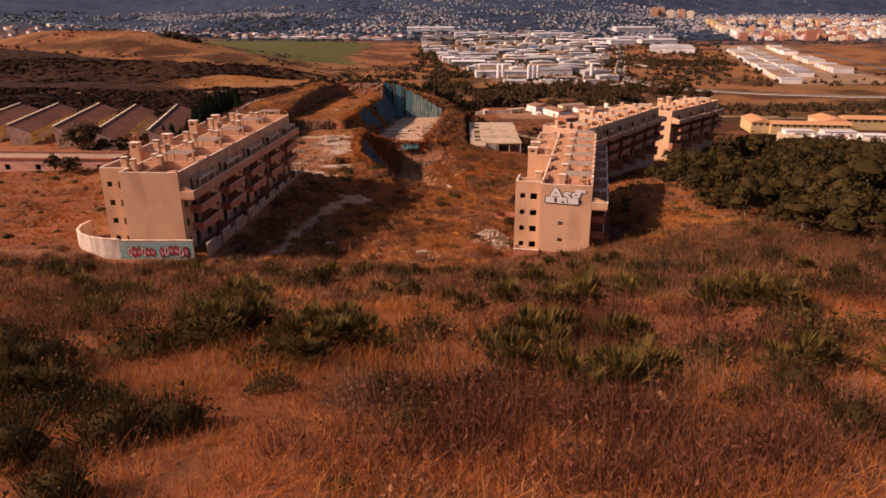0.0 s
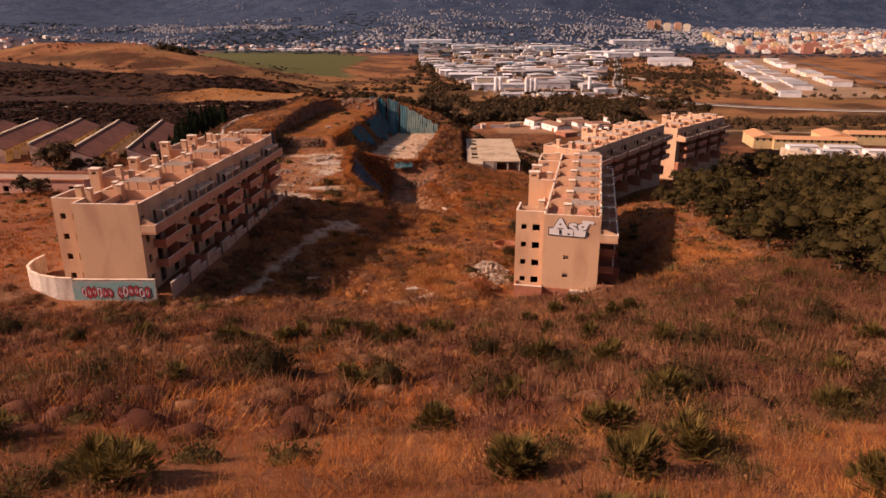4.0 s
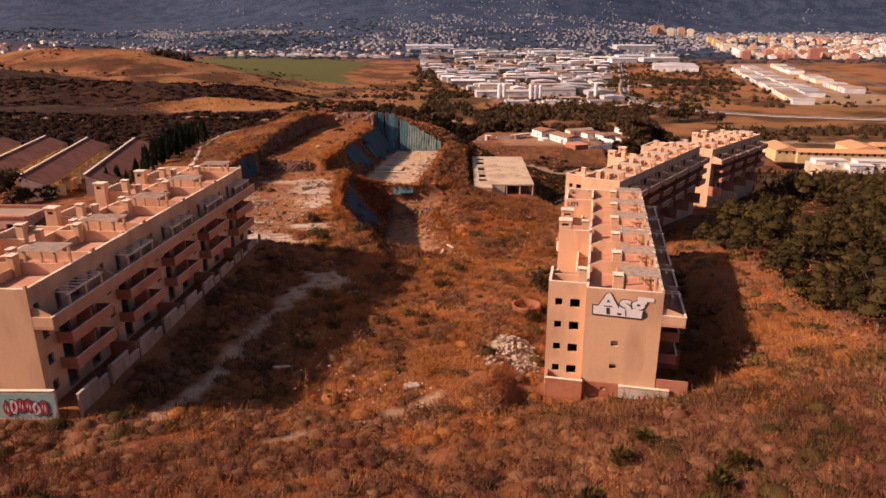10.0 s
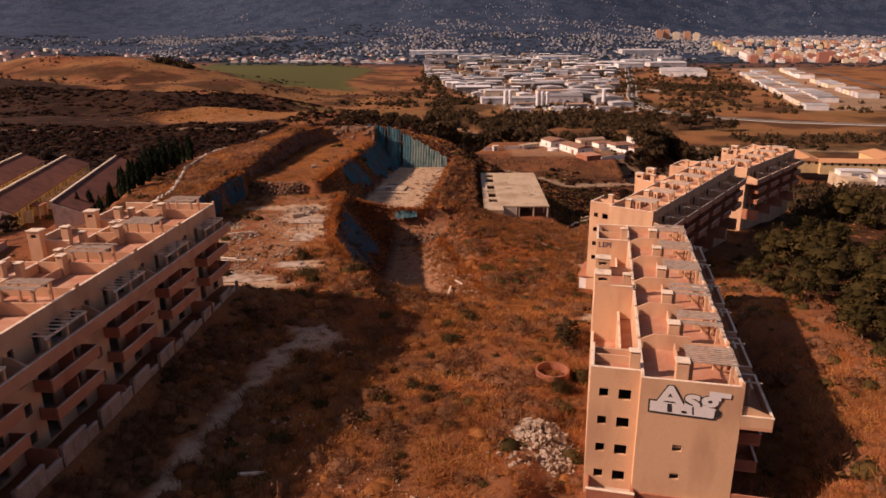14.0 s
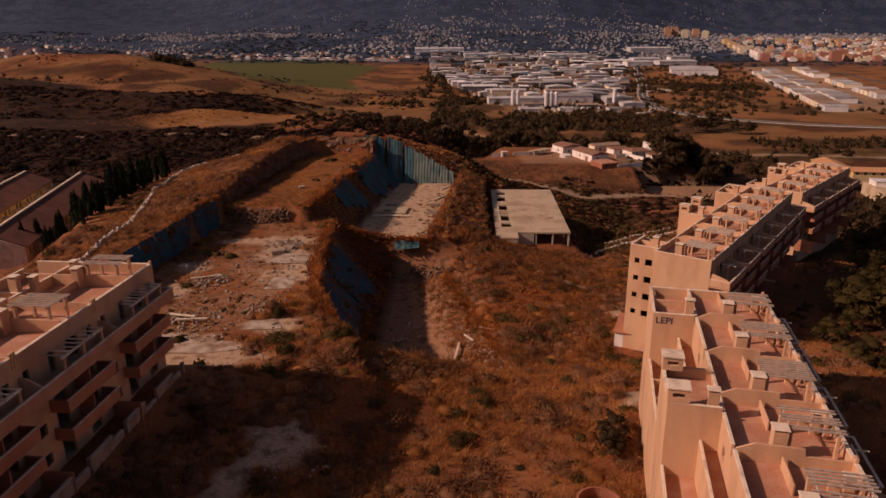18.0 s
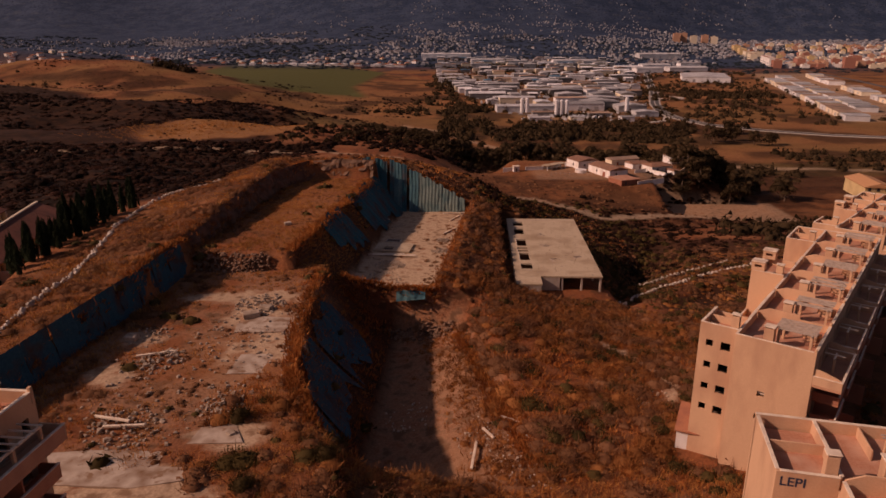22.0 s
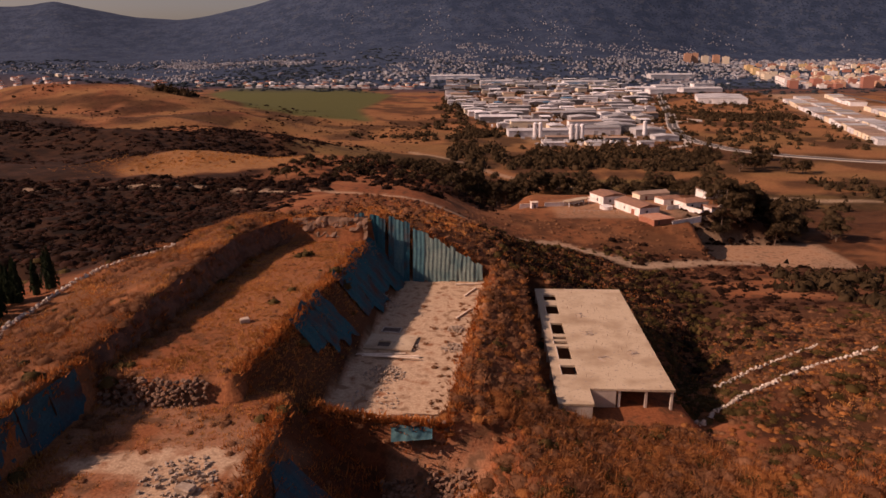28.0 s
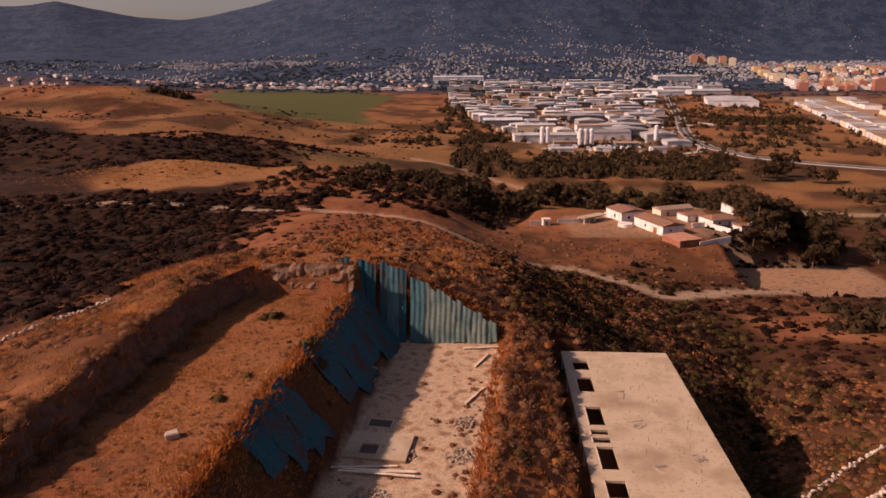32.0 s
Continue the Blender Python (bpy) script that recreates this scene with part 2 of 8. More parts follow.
# ---- noise for landforms ----
def _lattice(ix, iy, seed):
    h = (ix * 374761393 + iy * 668265263 + seed * 974634777) & 0xFFFFFFFF
    h = ((h ^ (h >> 13)) * 1274126177) & 0xFFFFFFFF
    return ((h ^ (h >> 16)) & 0xFFFF) / 65535.0


def rough(x, y, scale, seed=1):
    """Smooth value noise, -1 to 1."""
    x, y = np.asarray(x, float) / scale, np.asarray(y, float) / scale
    ix, iy = np.floor(x).astype(np.int64), np.floor(y).astype(np.int64)
    fx, fy = x - ix, y - iy
    fx, fy = fx * fx * (3 - 2 * fx), fy * fy * (3 - 2 * fy)
    n = [[_lattice(ix + i, iy + j, seed) for j in (0, 1)] for i in (0, 1)]
    return 2 * ((n[0][0] * (1 - fy) + n[0][1] * fy) * (1 - fx) + (n[1][0] * (1 - fy) + n[1][1] * fy) * fx) - 1


def step(lo, hi, v):
    """Smooth step from 0 at lo to 1 at hi (lo may exceed hi)."""
    w = np.clip((np.asarray(v, float) - lo) / (hi - lo), 0, 1)
    return w * w * (3 - 2 * w)


def ramp_at(v, pairs):
    return np.interp(v, [p[0] for p in pairs], [p[1] for p in pairs])


# ---- landform ----
# Long sections through the valley, west to east: heights along y.
HILL = [(-80, 62), (-20, 50), (10, 40.6), (28, 35.3), (42, 29.5), (55, 24)]
SECTIONS = [
    (-420, HILL[:2] + [(100, 12), (300, 0), (430, -4), (600, -12), (900, -16)]),
    (-150, HILL[:3] + [(80, 17), (110, 9), (180, 3), (260, 1), (330, -5), (430, -5), (520, -9), (700, -24), (900, -26)]),
    (-75, HILL + [(84, 16), (104, 9), (170, 5), (215, 8), (255, 9), (300, 7), (350, -3), (430, -6), (520, -10), (700, -32), (900, -34)]),
    (-58, HILL + [(84, 16.8), (104, 9), (170, 8.5), (200, 11), (255, 13), (300, 13), (340, 5), (430, -6), (520, -11), (700, -34), (900, -38)]),
    (-22, HILL + [(83, 15.5), (97, 8.7), (115, 5.2), (150, 6.3), (172, 5), (230, 8), (270, 12), (300, 14.5), (330, 9.5), (380, -3), (430, -8), (520, -14), (700, -38), (900, -42)]),
    (-8, HILL + [(85, 14.6), (97, 8.7), (113, 4.8), (130, 3.1), (150, 2.4), (172, 2.6), (185, 0.8), (230, 3.2), (262, 5.4), (270, 6.0), (300, 8.0), (328, 6.6), (380, -7.2), (430, -15.8), (470, -18.3), (550, -29), (700, -40), (900, -43)]),
    (5, HILL + [(88, 12.4), (97, 8.6), (112, 4.3), (130, 4.2), (150, 2), (185, -3.6), (235, -1), (262, 0), (300, 2), (325, 3.5), (370, -8), (430, -23), (470, -25), (550, -39), (800, -43)]),
    (30, HILL + [(81, 17.2), (96, 13.6), (106, 10.6), (118, 7.0), (150, 1), (190, -4.5), (240, -7), (270, -8), (300, -9), (350, -22), (430, -28), (480, -27), (550, -40), (800, -44)]),
    (50, HILL + [(96, 15), (122, 9.8), (152, 7.0), (176, 2.8), (220, -4), (262, -10), (285, -15), (320, -22), (400, -32), (440, -27), (490, -27), (560, -41), (800, -44)]),
    (90, HILL + [(96, 13.5), (150, 5), (200, -1), (260, -8), (300, -14), (350, -24), (400, -33), (440, -33), (490, -29), (560, -42), (800, -44)]),
    (140, HILL[:3] + [(55, 23), (100, 12), (162, 2), (236, -8), (300, -15), (360, -25), (430, -39), (560, -42), (800, -45)]),
    (420, HILL[:2] + [(100, 0), (300, -24), (420, -36), (560, -43), (800, -46)]),
]
GX, GY = np.arange(-420, 421, 3.0), np.arange(-80, 961, 3.0)
_columns = np.array([ramp_at(GY, knots) for _, knots in SECTIONS])
_rough_grid = np.array([np.interp(GX, [s[0] for s in SECTIONS], _columns[:, j]) for j in range(len(GY))])
for _ in range(3):
    for axis in (0, 1):
        padded = np.pad(_rough_grid, [(2, 2) if a == axis else (0, 0) for a in (0, 1)], mode="edge")
        _rough_grid = sum(np.take(padded, range(k, k + _rough_grid.shape[axis]), axis) for k in range(5)) / 5


def _near_land(x, y):
    fx, fy = np.clip((x + 420) / 3, 0, len(GX) - 1.001), np.clip((y + 80) / 3, 0, len(GY) - 1.001)
    ix, iy = fx.astype(int), fy.astype(int)
    fx, fy = fx - ix, fy - iy
    g = _rough_grid
    return (g[iy, ix] * (1 - fx) + g[iy, ix + 1] * fx) * (1 - fy) + (g[iy + 1, ix] * (1 - fx) + g[iy + 1, ix + 1] * fx) * fy


MOUNDS = [(-560, 1080, 190, 110, 34), (-430, 1010, 90, 60, 10), (-285, 800, 75, 60, 17), (-200, 690, 90, 55, 13), (-262, 905, 70, 45, 14), (-150, 540, 85, 32, 5), (-620, 760, 240, 110, 26), (-330, 610, 120, 50, 12), (-210, 605, 50, 40, 7), (-1250, 2000, 380, 160, 40)]


def _far_land(x, y):
    z = -44 + 7 * step(1300, 2300, y) + 24 * step(-40, -420, x) * step(2300, 900, y) - 3 * step(0, 400, x)
    for mx, my, rx, ry, h in MOUNDS:
        z = z + h * np.exp(-((x - mx) / rx) ** 2 - ((y - my) / ry) ** 2)
    a = x / np.maximum(y, 50.0)
    top = ramp_at(a, [(-1.2, 470), (-0.69, 352), (-0.62, 345), (-0.575, 378), (-0.53, 330), (-0.47, 278), (-0.40, 255), (-0.36, 278), (-0.30, 335), (-0.22, 440), (-0.03, 690), (0.3, 640), (0.62, 560), (1.2, 600)])
    east = step(0.12, 0.36, a)
    centre = 0.10 * step(2050, 3200, y) + 0.14 * step(2900, 3900, y) + 0.76 * step(3300, 4650, y) ** 1.5
    lift = centre * (1 - east) + east * (0.05 * step(2200, 3300, y) + 0.19 * step(3300, 4400, y) + 0.76 * step(3500, 4650, y) ** 1.5)
    folds = 0.5 * rough(x, 0.35 * y, 460, 5) + 0.25 * rough(x, 0.5 * y, 260, 6)
    return z + lift * (top + 44) * (1 + 0.10 * folds * step(4700, 3900, y) + 0.03 * folds)


def inside(v, lo, hi, soft):
    return step(lo - soft, lo, v) * step(hi + soft, hi, v)


def flat(z, level, mask):
    return z * (1 - mask) + level * mask


def skew(x, y):
    """Across the two cut platforms, which run a little east of north."""
    return x - 0.11 * (y - 235)


def bench_foot(y):
    """Across the upper terrace: where the foot of its west bank runs."""
    return ramp_at(y, [(230, -50.6), (238, -50.2), (259, -51.0), (280, -52.0), (289, -50.6), (296, -48.2)])


def land(x, y):
    """The height of the ground."""
    x, y = np.asarray(x, float), np.asarray(y, float)
    far = step(640, 900, y)
    z = _near_land(x, y) * (1 - far) + _far_land(x, y) * far
    for mx, my, rx, ry, h in MOUNDS[3:]:
        z = z + (1 - far) * h * np.exp(-((x - mx) / rx) ** 2 - ((y - my) / ry) ** 2)
    z = z + inside(y, 300, 440, 25) * step(-70, -110, x) * (2.6 * rough(x, y, 34, 16) + 1.3 * rough(x, y, 13, 17))
    z = z + step(430, 520, y) * step(1260, 1050, y) * step(20, -90, x) * (3.2 * rough(x, y, 60, 14) + 1.8 * rough(x, y, 24, 15))
    core = step(330, 250, np.abs(x)) * step(700, 520, y)
    z = z + core * (0.55 * rough(x, y, 17, 11) + 0.3 * rough(x, y, 6.5, 12)) + core * 0.10 * rough(x, y, 2.1, 13)
    fine = 0.12 * rough(x, y, 3.2, 21) + 0.06 * rough(x, y, 1.3, 22)
    # ledges for the blocks and tracks
    ax = x - 0.056 * (y - 105)
    z = flat(z, np.maximum(z, 8.5 - 0.36 * (ax + 33.4) + fine), inside(y, 105, 166, 3) * step(-36, -34, ax) * step(-24, -27, ax))
    z = flat(z, 9.0 + fine, step(-58, -55, ax) * step(-33.6, -34.4, ax) * step(105.7, 106.5, y) * step(168, 164.5, y))
    z = flat(z, 8.35 + 0.05 * np.maximum(98 - y, 0) + fine, step(-66, -57, x) * step(-24, -33, x) * step(88, 97, y) * step(106.3, 105.7, y))
    bx, by = (x - 25.6) * 0.978 - (y - 118.4) * 0.208, (x - 25.6) * 0.208 + (y - 118.4) * 0.978
    z = flat(z, 3.0 - 0.06 * np.maximum(by, 0) + fine, step(-19, -14.5, bx) * step(13, 6.0, bx) * step(-5.5, -2.0, by) * step(58, 50, by))
    apron = ramp_at(bx, [(-16, 1.9), (-9, 2.3), (-5, 2.9), (1, 4.7), (8, 7.5)]) + 0.42 * np.maximum(-by - 3, 0)
    z = flat(z, np.minimum(z, apron + fine), step(-19, -15, bx) * step(9, 4, bx) * step(-17, -10, by) * step(1.0, -0.6, by))
    u = skew(x, y)
    wob = 0.6 * rough(x, y, 7, 31) + 0.45 * rough(x, y, 2.7, 34)
    # lower terrace
    edge = ramp_at(y, [(160, -8), (184, -18), (193, -22), (208, -24.9), (235, -26.5)]) + wob
    lower = 5.9 + 0.012 * (y - 200) + fine
    z = z + 1.3 * step(-60, -53, x) * step(-47, -50, x) * inside(y, 222, 300, 14)
    z = flat(z, lower, step(-50.3, -49.3, u + 0.4 * wob) * step(1.0, 0, x - edge) * step(160, 172, y) * step(238, 236, y))
    # trench below it
    west = ramp_at(y, [(180, -10), (192, -13), (240, -14.5)])
    east = ramp_at(y, [(180, 9), (190, 7), (211, 3), (232, -0.5)]) + wob
    bank = np.clip((x - edge) / np.maximum(west - edge, 0.5), 0, 1) ** 0.72
    floor = ramp_at(x, [(-13, -7.4), (-6, -6.3), (-1, -4.4), (5, -3.6)]) + fine
    trench_y = step(178, 190, y) * step(237.0, 235.9, y)
    z = flat(z, lower * (1 - bank) + floor * bank, step(0, 0.4, x - edge) * step(0.1, -0.1, x - west) * trench_y)
    z = flat(z, floor, step(-0.3, 0.1, x - west) * step(4, 0, x - east) * trench_y)
    # upper terrace and the pit beside it
    upper = 9.4 + fine + 0.004 * (y - 260)
    up_y = step(231.6, 233.0, y + 0.8 * wob) * step(297.0, 295.6, y)
    foot = bench_foot(y)
    z = flat(z, upper, step(-1.5, 0.2, u - foot + 0.5 * wob) * step(-31.6, -32.2, u) * up_y)
    slope = np.clip((u + 32.2) / 7.7, 0, 1)
    z = flat(z, upper * (1 - slope) + 0.4 * slope + 0.5 * wob * np.sin(slope * 3.14), step(-32.3, -32.1, u) * step(-24.3, -24.6, u) * step(234.5, 236.5, y) * step(302.0, 298.2, y))
    pit_y = step(236.0, 237.3, y) * step(302.0, 297.6, y)
    z = flat(z, 0.4 + 0.5 * fine, step(-24.8, -24.4, u) * step(-5.0, -6.8, u + 0.5 * wob) * pit_y)
    gully = np.hypot((x - 36.5 - 0.36 * (y - 270)) / 7.5, (y - 300) / 46.0)
    z = z - 8.5 * np.exp(-gully ** 2) * step(29.5, 33.5, x)
    across, along = 0.833 * (y - 255.2) - 0.553 * (x - 32.6), 0.833 * (x - 32.6) + 0.553 * (y - 255.2)
    z = flat(z, -9 - 0.22 * across + fine, step(-9, -2, across) * step(16, 9, across) * step(0, 6, along) * step(72, 58, along))
    # deck on columns: the ground lies below it
    deck = inside(x - 0.012 * (y - 250), 8.6, 28.6, 1.6) * inside(y, 246, 301, 1.6)
    z = flat(z, np.minimum(z, -5.4), deck)
    z = flat(z, np.minimum(z, 2.4 + 0.5 * fine), inside(x + 0.22 * (y - 240), -215, -84.5, 4) * inside(y, 204, 288, 6))
    # farmyard and sports ground
    z = flat(z, -27.2 + 0.3 * fine, step(12, 30, x) * step(150, 124, x) * step(436, 474, y + 10 * rough(x, y, 25, 33)) * step(552, 524, y))
    z = flat(z, -27.2, inside(x, 72, 104, 4) * inside(y, 458, 474, 4))
    z = flat(z, -39.4, inside(x, 100, 158, 5) * inside(y, 432, 470, 5))
    return z


def axis(points):
    out = [points[0][0]]
    for (a, s0), (b, s1) in zip(points, points[1:]):
        while out[-1] < b - 0.6 * s1:
            w = (out[-1] - a) / (b - a)
            out.append(out[-1] + s0 * (1 - w) + s1 * w)
        out[-1] = b
    return np.array(out)


XS = axis([(-4700, 160), (-1400, 45), (-420, 9), (-130, 2.4), (-62, 1.05), (40, 1.05), (130, 2.4), (420, 9), (1400, 45), (4700, 160)])
YS = axis([(-260, 30), (-20, 2.0), (8, 1.2), (100, 1.1), (165, 0.98), (305, 0.98), (420, 2.8), (900, 9), (2000, 28), (4700, 60)])
PX, PY = np.meshgrid(XS, YS)
PZ = land(PX, PY)

# what covers the ground: bare pale rubble, green crop, straw-coloured grass, scrub
pale = np.zeros_like(PX)
straw = np.zeros_like(PX)
crop = np.zeros_like(PX)
# scrub also carries the painted shade of banks and the far haze
scrub = np.zeros_like(PX)


def blot(x, y, rx, ry, turn=0.0, ragged=0.5, seed=41):
    c, s = math.cos(radians(turn)), math.sin(radians(turn))
    dx, dy = PX - x, PY - y
    r = np.hypot((c * dx - s * dy) / rx, (s * dx + c * dy) / ry)
    return step(1.15, 0.85, r + ragged * (0.5 * rough(PX, PY, 5, seed) + 0.5 * rough(PX, PY, 1.9, seed + 1)))


def trail(points, width, seed=45):
    out = np.zeros_like(PX)
    for (x0, y0), (x1, y1) in zip(points, points[1:]):
        dx, dy = x1 - x0, y1 - y0
        w = np.clip(((PX - x0) * dx + (PY - y0) * dy) / (dx * dx + dy * dy), 0, 1)
        d = np.hypot(PX - x0 - w * dx, PY - y0 - w * dy)
        out = np.maximum(out, step(1.2, 0.6, d / width + 0.35 * rough(PX, PY, 2.6, seed)))
    return out


U = skew(PX, PY)
pit_floor = step(-25, -24, U) * step(-5.6, -7.4, U + 0.6 * rough(PX, PY, 4, 51)) * inside(PY, 237.5, 297, 1)
pale = np.maximum(pale, 0.95 * pit_floor)
for spot in ((-34, 171, 8.5, 3.4, -4), (-26, 181, 3.6, 2.6, 0), (-28, 203, 5, 7.5, 5), (-32, 212, 4.5, 4, 0), (-45, 193, 3.4, 2.6, 20), (-47, 204, 3.0, 2.0, 0), (-18, 154, 3.6, 5.0, 0), (-36, 219, 9, 3, 0), (24, 172, 1.6, 4, 30)):
    pale = np.maximum(pale, 0.85 * blot(*spot, ragged=0.7, seed=60 + int(spot[0]) % 7))
pale = np.maximum(pale, 0.8 * trail([(23, 227), (26.2, 224), (29.6, 217.5), (31, 213), (29, 206.5)], 0.9, 44))
pale = np.maximum(pale, 0.85 * trail([(-26.5, 108), (-25, 116), (-23.5, 130), (-21, 148), (-17, 156)], 1.5))
pale = np.maximum(pale, 0.6 * trail([(-14, 102.5), (-11, 104.5), (-7, 108), (-2.4, 111.5), (1, 116)], 0.9, 46))
pale = np.maximum(pale, 0.16 * trail([(-110, 112), (-70, 106), (-52, 102), (-30, 101)], 4.5, 47))
trench_floor = step(178, 190, PY) * step(238, 235, PY) * step(-15, -13, PX) * step(3, 0, PX - ramp_at(PY, [(180, 6.5), (190, 6), (200, 1.5), (215, 1), (232, -1.5)]) + 2.2 * rough(PX, PY, 5, 43) + 1.2 * rough(PX, PY, 2.2, 44))
pale = np.maximum(pale, 0.26 * trench_floor)
pale = np.maximum(pale, 0.65 * trail([(-330, 440), (-125, 434), (-74, 429), (-33, 424), (-2, 412), (30, 428), (62, 410), (92, 420), (120, 427)], 3.5, 48))
pale = np.maximum(pale, 0.42 * inside(PX, 101, 157, 2) * inside(PY, 433, 469, 2))
pale = np.maximum(pale, 0.3 * inside(PX, 40, 112, 6) * inside(PY, 474, 510, 5))
pale = np.maximum(pale, 0.55 * trail([(-60, 800), (0, 700), (30, 650), (80, 612), (200, 585), (420, 560)], 5, 49))
straw = np.maximum(straw, 0.85 * step(-0.5, 0.5, rough(PX, PY, 70, 52) + 0.6 * rough(PX, PY, 25, 66)) * step(560, 720, PY) * step(-20, -80, PX))
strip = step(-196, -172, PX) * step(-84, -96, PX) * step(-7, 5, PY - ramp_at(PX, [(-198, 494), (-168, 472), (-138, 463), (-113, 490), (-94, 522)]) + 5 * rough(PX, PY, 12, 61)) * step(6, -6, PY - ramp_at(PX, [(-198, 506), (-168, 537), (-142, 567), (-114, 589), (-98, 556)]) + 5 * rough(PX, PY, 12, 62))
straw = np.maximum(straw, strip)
straw = np.maximum(straw, 0.18 * step(-48, -52, U) * step(-74, -70, PX) * inside(PY, 178, 320, 10))
straw = np.maximum(straw, 0.35 * blot(-22, 322, 26, 16, 0, 0.5, 53))
straw = np.maximum(straw, 0.3 * inside(PX, 58, 130, 10) * inside(PY, 228, 330, 15) * step(-0.5, 0.4, rough(PX, PY, 11, 54) + 0.4))
straw = np.maximum(straw, 0.55 * inside(PX, -200, 30, 40) * inside(PY, 780, 1400, 60))
crop = np.maximum(crop, step(-12, 12, PX - ramp_at(PY, [(1050, -300), (1200, -375), (1587, -555), (2085, -640)])) * step(12, -12, PX - ramp_at(PY, [(1050, -130), (1241, -179), (1661, -174), (2085, -480)])) * step(1050, 1085, PY + 14 * rough(PX, PY, 40, 69)) * step(2090, 2060, PY))
crop = np.maximum(crop, 0.5 * inside(PX, -130, -30, 15) * inside(PY, 640, 760, 20))
crop = np.maximum(crop, 0.6 * inside(PX, 60, 140, 6) * inside(PY, 575, 655, 10))
crop = np.maximum(crop, 0.5 * inside(PX, 140, 420, 20) * inside(PY, 560, 600, 8))
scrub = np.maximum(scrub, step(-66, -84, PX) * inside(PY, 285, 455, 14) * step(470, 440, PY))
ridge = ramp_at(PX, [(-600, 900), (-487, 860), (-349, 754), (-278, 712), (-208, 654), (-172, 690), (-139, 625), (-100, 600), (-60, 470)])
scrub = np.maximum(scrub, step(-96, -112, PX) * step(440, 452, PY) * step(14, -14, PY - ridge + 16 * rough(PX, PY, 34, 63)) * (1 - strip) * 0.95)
scrub = np.maximum(scrub, 0.85 * inside(PX, -30, 72, 12) * inside(PY, 302, 418, 12) * step(-6, 10, PX + 0.12 * (PY - 300)))
scrub = np.maximum(scrub, 0.7 * inside(PX, 44, 330, 12) * inside(PY, 300, 432, 22) * step(-0.25, 0.15, rough(PX, PY, 22, 64) + 0.5 * rough(PX, PY, 8, 65)))
scrub = np.maximum(scrub, 0.8 * inside(PX, 98, 150, 6) * inside(PY, 470, 490, 5))
scrub = np.maximum(scrub, step(46, 60, PX - 0.15 * (PY - 130)) * inside(PY, 112, 300, 12) * step(112, 150, PY + 0.4 * PX) * 0.8)
# beyond here scrub turns into the haze-tinted colour of the far hills
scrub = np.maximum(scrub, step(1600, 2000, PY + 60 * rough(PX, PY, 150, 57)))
scrub = np.maximum(scrub, 0.7 * step(560, 640, PY) * step(0.05, 0.5, rough(PX, PY, 46, 58) + 0.5 * rough(PX, PY, 15, 59)) * step(1.0, 0.4, crop))
pale = np.maximum(pale, 0.18 * step(0, 12, PX - ramp_at(PY, [(840, 66), (963, 34), (1096, 6), (1403, -52), (1700, -72)])) * step(0, 12, ramp_at(PY, [(840, 175), (958, 222), (1125, 258), (1500, 345), (1700, 380)]) - PX) * inside(PY, 845, 1650, 20))
pale = np.maximum(pale, 0.5 * step(0, 15, PX - (400 + 0.27 * (PY - 870))) * step(0, 15, 560 + 0.27 * (PY - 870) - PX) * inside(PY, 880, 1700, 20))
scrub = np.maximum(scrub, 0.7 * inside(PX, -25, 420, 25) * inside(PY, 640, 800, 30) * step(0.1, 0.5, rough(PX, PY, 40, 55) + 0.2))

scrub = np.maximum(scrub, 0.7 * inside(PX, 112, 420, 8) * inside(PY, 476, 606, 8) * step(-0.3, 0.2, rough(PX, PY, 30, 67) + 0.5 * rough(PX, PY, 11, 68)))
straw = np.maximum(straw, 0.6 * step(540, 600, PY) * step(-40, 10, PX) * step(2000, 1700, PY))
straw = np.maximum(straw, 0.18 * inside(PX, 10, 330, 20) * inside(PY, 424, 560, 14))
# banks turned from the sun: their shade is put into the ground colour
bank_shade = np.maximum(step(-32.6, -31.6, U) * step(-24.0, -24.8, U) * inside(PY, 236, 298, 2), step(-0.5, 0.8, PX - ramp_at(PY, [(184, -18), (193, -22), (208, -24.9), (235, -26.5)])) * step(-12, -14, PX) * inside(PY, 190, 235, 3))
scrub = np.maximum(scrub, 0.7 * bank_shade)
scrub = np.maximum(scrub, inside(PX, -64, 92, 8) * inside(PY, 36, 112, 6) * step(-0.35, 0.35, rough(PX, PY, 8, 71) + 0.6 * rough(PX, PY, 2.6, 72) + 0.3 * step(10, 26, PX)) * (0.22 + 0.26 * step(8, 26, PX)))
pale = np.maximum(pale, 0.22 * inside(U, -47, -24, 3) * inside(PY, 166, 230, 5) * step(-0.5, 0.3, rough(PX, PY, 7, 76) + 0.5 * rough(PX, PY, 2.5, 77)))
crop = np.maximum(crop, 0.28 * inside(PX, -60, 700, 40) * inside(PY, 570, 980, 40) * step(-0.6, 0.5, rough(PX, PY, 60, 78)))
crop = np.maximum(crop, 0.16 * inside(PX, -640, -60, 40) * inside(PY, 600, 1100, 40) * step(-0.5, 0.5, rough(PX, PY, 45, 79)))
litter = step(-0.4, 0.4, rough(PX, PY, 9, 73) + 0.6 * rough(PX, PY, 3, 74))
scrub = np.maximum(scrub, (0.45 + 0.4 * litter) * inside(PX, 44, 150, 8) * inside(PY, 228, 350, 10))
scrub = np.maximum(scrub, (0.12 + 0.4 * litter) * step(-49, -52, U) * step(-76, -72, PX) * inside(PY, 178, 320, 10))
scrub = np.maximum(scrub, (0.45 + 0.4 * litter) * inside(PX, 112, 340, 8) * inside(PY, 340, 430, 10))
